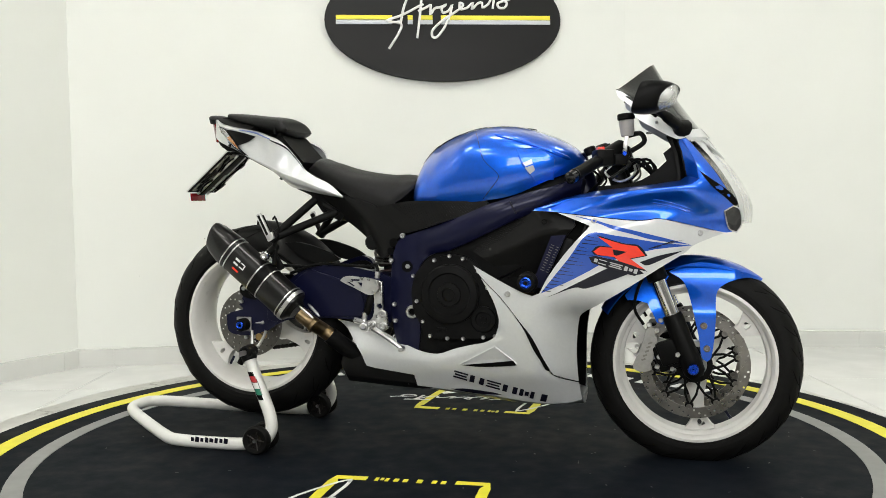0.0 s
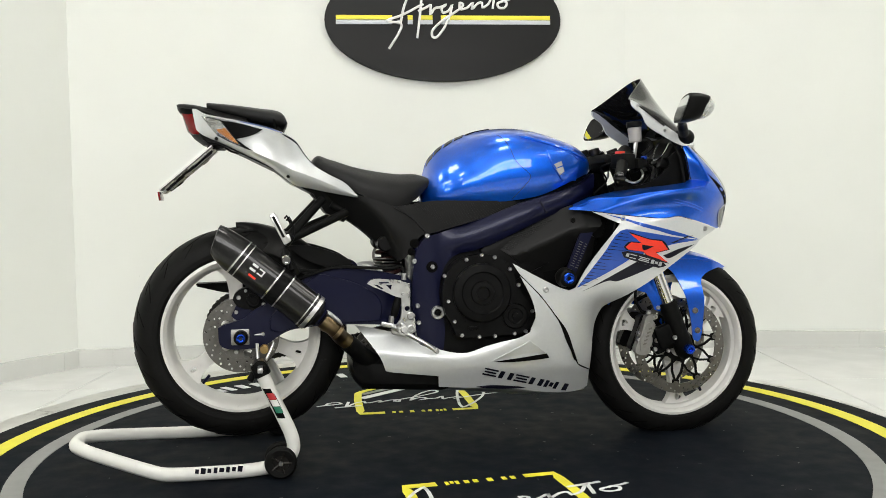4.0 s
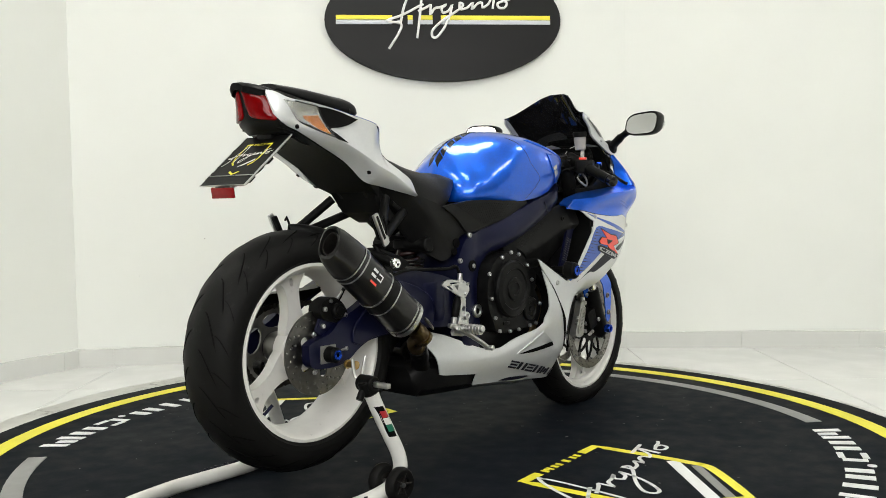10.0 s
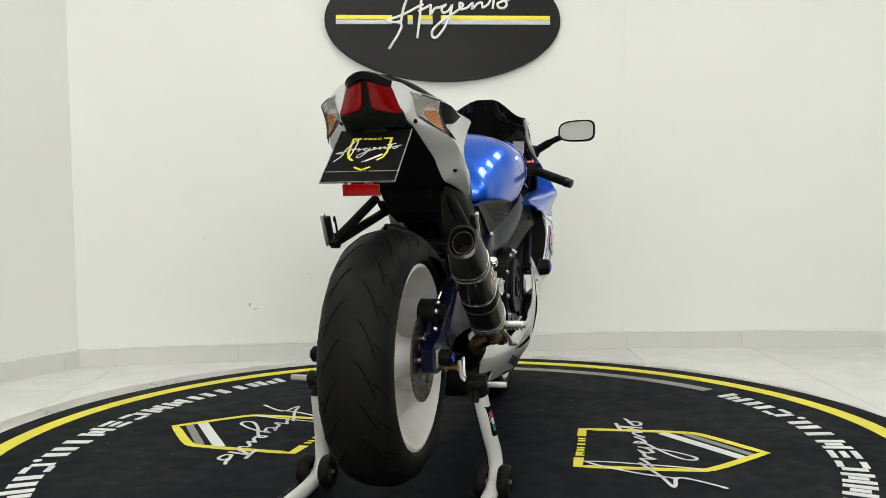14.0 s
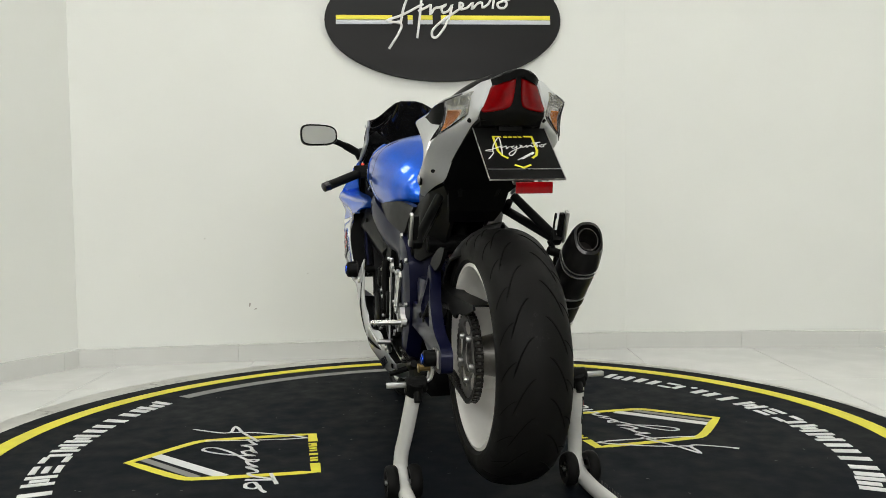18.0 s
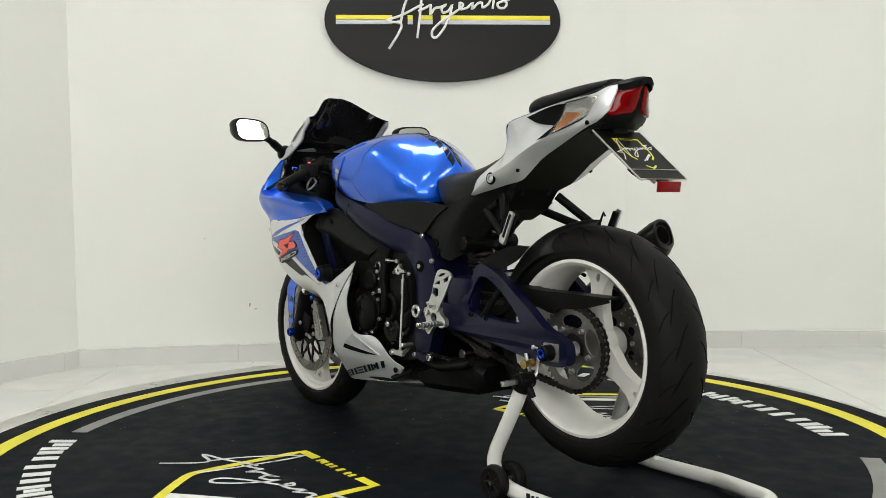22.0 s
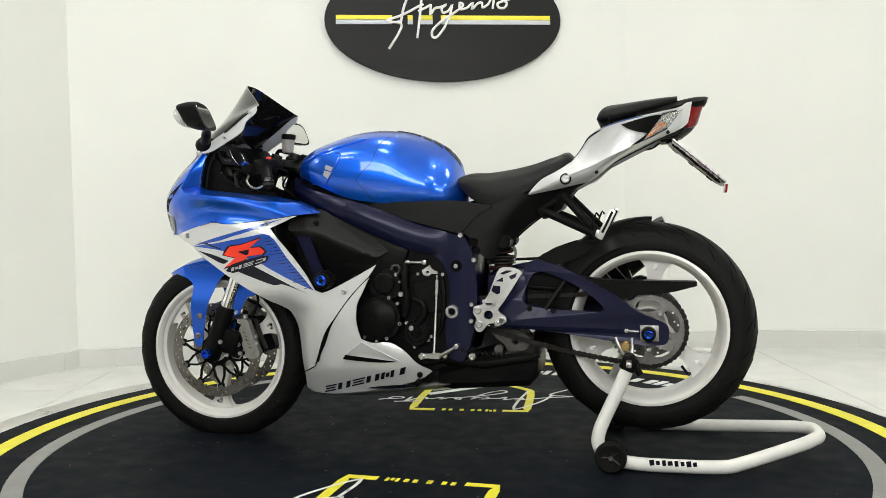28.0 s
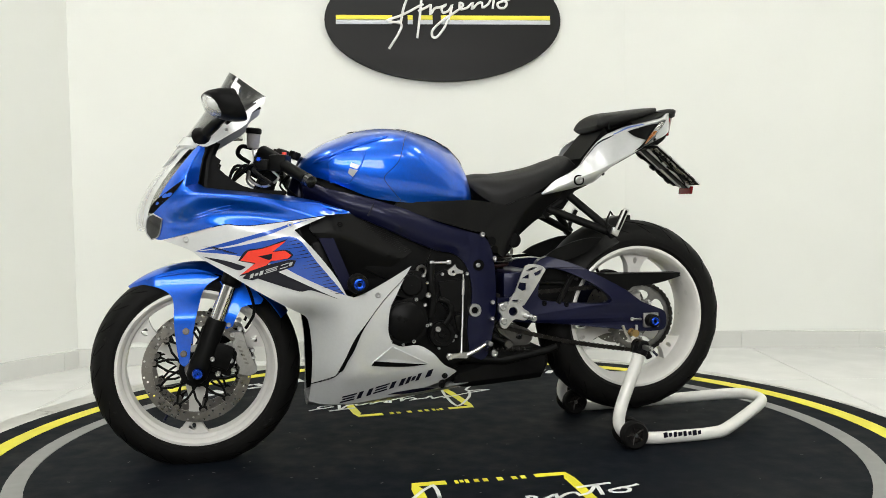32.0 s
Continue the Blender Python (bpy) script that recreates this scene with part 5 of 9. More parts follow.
def block_decal(parent, side, x0, z0, x1, z1, h, cells, material, f, slant=0.012, name="block_lettering", lift=0.0014):
    """A row of plain slanted bars along a line on a body panel."""
    n = len(cells)
    bm = bmesh.new()
    for k, c in enumerate(cells):
        for a, b, c2, d in BARS[c]:
            q = []
            for u, v in ((a, b), (c2, b), (c2, d), (a, d)):
                t = (k + 0.07 + u * 0.86) / n
                q.append((x0 + (x1 - x0) * t + slant * v, z0 + (z1 - z0) * t + h * v))
            sheet(q, f, side, 0.0015, 0.05, lift, bm)
    part(name, bm, material, parent)


duct_fold = spline([0.10, 0.185, 0.275, 0.36, 0.41, 0.46], [0.590, 0.602, 0.637, 0.674, 0.679, 0.682])


def duct_y(x, z):
    """Half width of the duct cover: it folds inwards above and below a line."""
    y = 0.170 + 0.050 * min(1.0, max(0.0, (x - 0.1) / 0.28))
    d = z - duct_fold(x)
    return y - 0.28 * max(0.0, d) - 0.55 * max(0.0, -d)


def build_fairing(bike):
    for s in (1, -1):
        fr = new("side_fairing")
        fr.parent = bike
        tagged(fr, "white and blue pearl side fairing with red decal")
        low = LOW_R if s < 0 else LOW_L
        part("mid_cowl", sheet(ol(MID, 3, 35), cowl, s, 0.004, 0.012), "white", fr, "pearl white fairing panel")
        part("lower_cowl", sheet(ol(low, 3, 35), cowl, s, 0.004, 0.011, -0.002), "white", fr, "pearl white belly panel")
        # black lining behind the front edge
        part("front_lining", sheet(ol([(0.350, 0.185), (0.434, 0.180), (0.431, 0.30), (0.434, 0.37), (0.442, 0.425), (0.36, 0.44), (0.345, 0.30)], 3, 60), cowl, s, 0.004, 0.015, -0.0075), "black", fr, "black inner lining")
        bm = bmesh.new()
        path = on_path(cowl, [(0.227, 0.496), (0.263, 0.451), (0.301, 0.397), (0.327, 0.354), (0.351, 0.304), (0.371, 0.264), (0.434, 0.231)], s, -0.0012)
        tube(bm, path, 0.0010, 6)
        part("panel_joint", bm, "groove", fr)
        # black slots
        slit([(0.270, 0.440), (0.290, 0.416), (0.321, 0.373), (0.350, 0.308), (0.364, 0.276), (0.352, 0.282), (0.338, 0.312), (0.321, 0.342), (0.299, 0.394)], s, cowl, "groove", fr, "air_slot")
        # dished scoop with a dark slot along its foot
        def dish(x, z):
            top = 0.288 + 0.52 * (x - 0.100) if x < 0.210 else 0.345 - 0.77 * (x - 0.210)
            foot = 0.286 + 0.115 * (x - 0.103)
            u = min(1.0, max(0.0, (top - z) / max(0.004, top - foot)))
            return cowl(x, z) + 0.0015 - 0.006 * u
        part("scoop", sheet(ol([(0.100, 0.287), (0.210, 0.345), (0.271, 0.299), (0.262, 0.304), (0.19, 0.298)], 2, 20), dish, s, 0.004, 0.011, 0.001), "white", fr)
        bm = bmesh.new()
        tube(bm, on_path(cowl, [(0.098, 0.286), (0.150, 0.314), (0.210, 0.3465), (0.240, 0.324), (0.273, 0.297)], s, -0.0008, 4), 0.0013, 6)
        part("scoop_edge", bm, "white", fr)
        slit([(0.103, 0.285), (0.19, 0.2965), (0.262, 0.3065), (0.271, 0.293), (0.23, 0.288), (0.16, 0.283)], s, cowl, "groove", fr, "air_slot", 0.0026)
        # decals
        slit([(0.481, 0.669), (0.554, 0.664), (0.653, 0.647), (0.753, 0.635), (0.671, 0.628), (0.620, 0.618), (0.522, 0.589), (0.481, 0.567), (0.425, 0.538), (0.347, 0.503), (0.372, 0.535), (0.425, 0.600)], s, cowl, "decblue", fr, "blue_field")
        slit([(0.439, 0.719), (0.498, 0.706), (0.538, 0.694), (0.670, 0.660), (0.753, 0.6365), (0.653, 0.652), (0.600, 0.667), (0.548, 0.681), (0.505, 0.698)], s, cowl, "decblue", fr, "blue_stripe", 0.0014)
        slit([(0.366, 0.493), (0.441, 0.521), (0.474, 0.519), (0.552, 0.546), (0.591, 0.561), (0.560, 0.572), (0.530, 0.578), (0.441, 0.531)], s, cowl, "decnavy", fr, "dark_wedge", 0.0018)
        slit([(0.617, 0.592), (0.671, 0.610), (0.732, 0.622), (0.680, 0.600), (0.637, 0.583)], s, cowl, "decnavy", fr, "dark_wedge", 0.0018)
        slit([(0.350, 0.496), (0.441, 0.542), (0.522, 0.586), (0.536, 0.578), (0.441, 0.530), (0.376, 0.498)], s, cowl, "white", fr, "white_flash", 0.0024)
        slit([(0.612, 0.610), (0.653, 0.620), (0.748, 0.630), (0.715, 0.623), (0.671, 0.611), (0.622, 0.598)], s, cowl, "white", fr, "white_flash", 0.0024)
        # fine dark speed lines in the blue field
        bm = bmesh.new()
        for k in range(17):
            xa, za = 0.478 - 0.0078 * k, 0.664 - 0.0094 * k
            sheet([(xa, za), (xa + 0.030 + 0.016 * ((k * 7) % 3), za - 0.008), (xa + 0.002, za - 0.0030)], cowl, s, 0.001, 0.05, 0.0016, bm)
        for k in range(9):
            xa, za = 0.640 + 0.007 * k, 0.628 + 0.0022 * k
            sheet([(xa, za), (xa + 0.036, za + 0.004), (xa + 0.002, za + 0.0022)], cowl, s, 0.001, 0.05, 0.0016, bm)
        part("speed_lines", bm, "decnavy", fr)
        # red badge: plain angular shapes over a dark outline
        red = [(0.508, 0.661), (0.571, 0.641), (0.611, 0.635), (0.632, 0.610), (0.592, 0.602), (0.631, 0.572), (0.571, 0.588), (0.551, 0.606), (0.505, 0.612), (0.495, 0.621), (0.512, 0.634), (0.546, 0.631)]
        cx, cz = 0.562, 0.617
        slit([(cx + (x - cx) * 1.09, cz + (z - cz) * 1.13) for x, z in red], s, cowl, "decnavy", fr, "badge_outline", 0.0030)
        part("red_badge", sheet(red, cowl, s, 0.002, 0.03, 0.0038), "red", fr, "red angular badge")
        slit([(0.546, 0.627), (0.584, 0.620), (0.558, 0.610), (0.549, 0.612)], s, cowl, "decnavy", fr, "badge_cut", 0.0046)
        bm = sheet([(0.482, 0.606), (0.500, 0.609), (0.560, 0.596), (0.608, 0.580), (0.628, 0.561), (0.602, 0.555), (0.545, 0.571), (0.490, 0.590)], cowl, s, 0.002, 0.03, 0.0042)
        part("small_badge_outline", bm, "decnavy", fr)
        block_decal(fr, s, 0.492, 0.593, 0.612, 0.559, 0.012, "qsn", "decgrey", cowl, 0.004 if s < 0 else -0.004, "small_badge", 0.0054)
        # large black block lettering along the belly
        if s < 0:
            block_decal(fr, s, 0.070, 0.246, 0.360, 0.172, 0.0225, "susuni", "decnavy", cowl, 0.008)
        else:
            block_decal(fr, s, 0.360, 0.173, 0.074, 0.250, 0.0235, "susuni", "decnavy", cowl, -0.008)
        slit([(0.060, 0.2035), (0.11, 0.207), (0.19, 0.200), (0.215, 0.194), (0.15, 0.193), (0.09, 0.198)], s, cowl, "decnavy", fr, "dark_mark")
        # fasteners
        bm = bmesh.new()
        for x, z in ((0.253, 0.500), (0.495, 0.705), (0.775, 0.669)):
            bolt_y(bm, x, s * (cowl(x, z) - 0.001), z, 0.0085, 0.005, s, 16)
        part("fasteners", bm, "bolt", fr, "steel fasteners")
        if s > 0:
            bm = bmesh.new()
            bolt_y(bm, 0.044, cowl(0.044, 0.243) - 0.001, 0.243, 0.009, 0.005, 1, 16)
            part("belly_screw", bm, "black", fr)
        # upper cowl
        up = [(0.325, 0.734), (0.370, 0.751), (0.410, 0.761), (0.450, 0.765), (0.508, 0.769), (0.579, 0.780), (0.67, 0.788), (0.745, 0.796), (0.775, 0.812), (0.765, 0.852), (0.744, 0.895), (0.712, 0.948), (0.735, 0.930),
              (0.768, 0.892), (0.818, 0.825), (0.858, 0.756), (0.872, 0.702), (0.874, 0.674), (0.845, 0.667), (0.800, 0.678), (0.741, 0.693), (0.670, 0.710), (0.636, 0.706), (0.593, 0.706), (0.506, 0.715), (0.45, 0.722), (0.396, 0.729)]
        uc = new("upper_cowl")
        uc.parent = bike
        tagged(uc, "pearl blue upper cowl beside the headlight")
        part("cowl_panel", sheet(ol(up, 3, 35), cowl, s, 0.004, 0.0045), "blue", uc)
        # crease: a raised blade
        bm = bmesh.new()
        for dz in (0.0, 0.009):
            path = on_path(cowl, [(0.648, 0.762 - dz), (0.70, 0.750 - dz), (0.762, 0.728 - dz)], s, -0.001)
            tube(bm, path, [0.0005] + [0.0022] * (len(path) - 2) + [0.0005], 8)
        part("crease", bm, "blue", uc)
        bm = bmesh.new()
        path = on_path(cowl, [(0.33, 0.736), (0.41, 0.760), (0.45, 0.764), (0.508, 0.768), (0.60, 0.782), (0.745, 0.795), (0.773, 0.812), (0.765, 0.852), (0.744, 0.895), (0.714, 0.946)], s, -0.004)
        tube(bm, path, 0.0032, 8)
        part("rolled_edge", bm, "blue", uc)
        # top shelf beside the handlebar and the rearward face of the pillar
        outer = [(0.345, 0.742), (0.410, 0.760), (0.508, 0.768), (0.579, 0.782), (0.67, 0.789), (0.745, 0.797), (0.776, 0.811), (0.766, 0.852), (0.745, 0.895), (0.715, 0.946)]
        inner = [(0.356, 0.190, 0.748), (0.405, 0.178, 0.768), (0.491, 0.176, 0.786), (0.579, 0.179, 0.795), (0.66, 0.183, 0.803), (0.722, 0.186, 0.811), (0.738, 0.186, 0.822), (0.731, 0.187, 0.856), (0.722, 0.186, 0.896), (0.706, 0.176, 0.944)]
        bm = bmesh.new()
        loops = []
        for (x, z), (xi, yi, zi) in zip(outer, inner):
            p, q = Vector((x, s * (cowl(x, z) - 0.001), z)), Vector((xi, s * yi, zi))
            row = [p.lerp(q, k / 5) + Vector((0, 0, 0.002 * math.sin(math.pi * k / 5))) for k in range(6)]
            loops.append([tuple(v) for v in row] + [(v.x + 0.002, v.y, v.z - 0.004) for v in row[::-1]])
        rings(bm, loops, True, True)
        part("shelf", bm, "blue", uc, smooth=60)
        bm = bmesh.new()
        loops = []
        for i, (xi, yi, zi) in enumerate(inner):
            d = 0.13 if i < 5 else 0.06
            fx = 0.0 if i < 5 else 0.07
            loops.append([(xi, s * (yi + 0.003), zi - 0.003), (xi + fx * 0.5, s * (yi - 0.004), zi - d * 0.5), (xi + fx, s * (yi - 0.012), zi - d), (xi + fx, s * (yi - 0.002), zi - d), (xi + fx * 0.5, s * (yi + 0.006), zi - d * 0.5)])
        rings(bm, loops, True, True)
        part("inner_lining", bm, "black", uc)
        # dark intakes
        slit([(0.771, 0.836), (0.817, 0.803), (0.858, 0.772), (0.876, 0.744), (0.862, 0.742), (0.840, 0.762), (0.804, 0.793)], s, cowl, "groove", uc, "intake_slot", 0.0012)
        slit([(0.838, 0.726), (0.862, 0.740), (0.880, 0.728), (0.886, 0.690), (0.872, 0.667), (0.850, 0.680)], s, cowl, "gloss", uc, "air_intake", 0.002, "gloss black ram air intake")
        bm = bmesh.new()
        tube(bm, on_path(cowl, [(0.838, 0.726), (0.862, 0.740), (0.880, 0.728), (0.886, 0.690), (0.872, 0.667), (0.850, 0.680), (0.838, 0.726)], s, 0.003), 0.0018, 6)
        part("intake_rim", bm, "decgrey", uc)
        # white centre strip and headlamp glass
        strip = [(0.704, 0.969), (0.735, 0.957), (0.764, 0.942), (0.790, 0.917), (0.797, 0.896), (0.845, 0.836), (0.884, 0.764), (0.894, 0.700), (0.884, 0.700), (0.871, 0.760), (0.832, 0.830), (0.782, 0.896), (0.745, 0.933), (0.716, 0.952)]
        part("nose_strip", sheet(ol(strip, 3, 35), cowl, s, 0.004, 0.015, 0.001), "white", uc, "pearl white nose strip")
        # inner duct behind the side opening
        duct = [(0.106, 0.635), (0.200, 0.684), (0.267, 0.714), (0.344, 0.744), (0.395, 0.748), (0.430, 0.728), (0.440, 0.690), (0.410, 0.655), (0.375, 0.610), (0.342, 0.560), (0.300, 0.525), (0.240, 0.535), (0.182, 0.586), (0.140, 0.615)]
        part("air_duct", sheet(ol(duct, 3, 40), duct_y, s, 0.012, 0.010), "cover", fr, "folded black duct cover with fine ribs")
        bm = bmesh.new()
        for k in range(22):
            u = k / 21
            xa, za = 0.112 + 0.16 * u, 0.633 + 0.076 * u
            ln = 0.045 * (1 - 0.6 * u)
            tube(bm, [(q, s * (duct_y(q, h) + 0.0003), h) for q, h in ((xa + ln * 1.2 * v, za - ln * 0.42 * v) for v in (0, 0.33, 0.66, 1))], 0.0009, 6)
        part("ribs", bm, "cover", fr)
        ins = [(0.232, 0.571), (0.30, 0.625), (0.345, 0.655), (0.39, 0.705), (0.44, 0.735), (0.53, 0.705), (0.49, 0.600), (0.44, 0.520), (0.39, 0.470), (0.335, 0.480), (0.30, 0.505)]
        part("duct_inner", sheet(ol(ins, 3, 40), lambda x, z: 0.150, s, 0.01, 0.05), "groove", fr)
        bm = bmesh.new()
        loops = []
        for i in range(9):
            z = 0.500 + 0.225 * i / 8
            x = 0.405 + 0.33 * (z - 0.500)
            w = cowl(x, z) - 0.008
            loops.append([(x, s * 0.120, z), (x, s * w, z), (x + 0.006, s * w, z), (x + 0.006, s * 0.120, z)])
        rings(bm, loops, True, True)
        part("radiator_shroud", bm, "black", fr, "black shroud behind the side panel")
        bm = bmesh.new()
        prism(bm, [ol([(0.315, 0.520), (0.345, 0.513), (0.415, 0.668), (0.372, 0.662)], 2, 30)], s * 0.205, s * 0.212)
        part("frame_strut", bm, "navy", fr)
        if s < 0:
            bm = bmesh.new()
            for k in range(11):
                for c, wide in ((0.0, 0.011), (0.014, 0.008)):
                    box(bm, (0.346 + c + 0.0030 * k, -0.2135, 0.566 - 0.45 * c + 0.0070 * k), (wide - 0.002 * (k % 3), 0.002, 0.0018), (0, 24, 0))
            part("warning_label_bars", bm, "speck", fr)
        bm = bmesh.new()
        bolt_y(bm, 0.352, s * (duct_y(0.352, 0.702) - 0.001), 0.702, 0.008, 0.005, s)
        part("duct_screw", bm, "black", fr)
        # crash pad
        cp = new("crash_pad")
        cp.parent = bike
        tagged(cp, "black crash pad with blue anodised insert")
        bm = bmesh.new()
        tube(bm, [(0.311, s * 0.19, 0.535), (0.311, s * 0.245, 0.535), (0.311, s * 0.249, 0.535), (0.311, s * 0.281, 0.535), (0.311, s * 0.286, 0.535)], [0.012, 0.014, 0.029, 0.026, 0.020], 28)
        part("puck", bm, "black", cp)
        bm = bmesh.new()
        revolve(bm, [(0.0265, s * 0.249), (0.0295, s * 0.249), (0.0295, s * 0.253), (0.0265, s * 0.253)], (0.311, 0, 0.535), 32)
        part("ring", bm, "chain", cp)
        bm = bmesh.new()
        revolve(bm, [(0.006, s * 0.2855), (0.016, s * 0.2855), (0.016, s * 0.289), (0.012, s * 0.290), (0.009, s * 0.288), (0.006, s * 0.288)], (0.311, 0, 0.535), 28)
        part("insert", bm, "anod", cp)
    # one headlamp across the nose
    inner_x = spline([0.69, 0.764, 0.836, 0.896, 0.919], [0.893, 0.884, 0.845, 0.798, 0.788])

    def nose_point(y, z, off):
        """A place on the nose surface at half width y, off metres behind it."""
        e = 2.2 + 2.0 * ramp(z, 0.70, 0.80)
        w = w_side(z) * 0.99
        q = max(0.0, 1 - (abs(y) / w) ** (1 / 0.60)) ** (1 / e)
        return (0.58 + (nose_x(z) - 0.58) * q - off, y, z)
    lamp = new("headlamp")
    lamp.parent = bike
    tagged(lamp, "clear headlamp across the nose")
    for nm, off, m, lab in (("glass", 0.006, "lensthin", "clear headlamp glass"), ("bowl", 0.030, "reflector", "silvered headlamp bowl")):
        bm = bmesh.new()
        rows = []
        for i in range(15):
            z = 0.69 + (0.921 - 0.69) * i / 14
            yi = cowl(min(inner_x(z), nose_x(z) - 0.004), z)
            f = [nose_point(yi * t, z, off) for t in (-1, -0.97, -0.9, -0.75, -0.55, -0.3, 0, 0.3, 0.55, 0.75, 0.9, 0.97, 1)]
            rows.append(f + [(p[0] - 0.003, p[1] * 0.98, p[2]) for p in f[::-1]])
        rings(bm, rows, True, True)
        part(nm, bm, m, lamp, lab)
    # white panel between the screen and the lamp, running to a point
    bm = bmesh.new()
    rows = []
    for i in range(11):
        k = i / 10
        z = 0.944 - 0.070 * k
        half = 0.160 * (1 - k) ** 0.8 + 0.008
        f = [nose_point(half * t, z, 0.003 - 0.022 * (1 - k) ** 1.5) for t in (-1, -0.8, -0.6, -0.4, -0.2, 0, 0.2, 0.4, 0.6, 0.8, 1)]
        rows.append(f + [(p[0] - 0.004, p[1], p[2] - 0.002) for p in f[::-1]])
    rings(bm, rows, True, True)
    part("nose_panel", bm, "white", bike, "pearl white nose panel below the screen")
    bm = bmesh.new()
    for y in (-0.085, 0.085):
        p = nose_point(y, 0.926, -0.009)
        cyl(bm, p, (p[0] + 0.006, p[1] * 1.02, p[2] + 0.004), 0.005, seg=10)
    part("screws", bm, "bolt", bike)
    # belly floor between the side panels
    bm = bmesh.new()
    loops = []
    for i in range(18):
        x = -0.04 + 0.482 * i / 17
        z = 0.205 - 0.033 * min(1, (x + 0.04) / 0.3)
        w = cowl(x, z) - 0.005
        loops.append([(x, -w, z + 0.004), (x, -w * 0.5, z - 0.02), (x, 0, z - 0.026), (x, w * 0.5, z - 0.02), (x, w, z + 0.004), (x, 0, z + 0.008)])
    rings(bm, loops, True, True)
    part("belly_floor", bm, "white", bike, "pearl white underside of the belly")
    # radiator mass behind the front wheel
    bm = bmesh.new()
    box(bm, (0.372, 0, 0.47), (0.045, 0.37, 0.38), (0, 12, 0), 0.01)
    rad = part("radiator", bm, "engine", bike, "black finned radiator")
    bm = bmesh.new()
    for k in range(26):
        box(bm, (0.395 + 0.0020 * (k - 13), 0, 0.335 + 0.0098 * k), (0.006, 0.31, 0.0025), (0, 12, 0))
    part("fins", bm, "engine", rad, kind="stuff")
    # exhaust headers in front of the engine
    bm = bmesh.new()
    for y in (-0.12, -0.04, 0.04, 0.12):
        tube(bm, rounded([(0.22, y, 0.50), (0.31, y, 0.46), (0.33, y * 0.9, 0.36), (0.26, y * 0.6, 0.27), (0.10, y * 0.5, 0.24), (-0.03, y * 0.4, 0.24)], 5, False, 120), 0.019, 12)
    part("exhaust_headers", bm, "titan", bike, "heat-tinted exhaust headers")


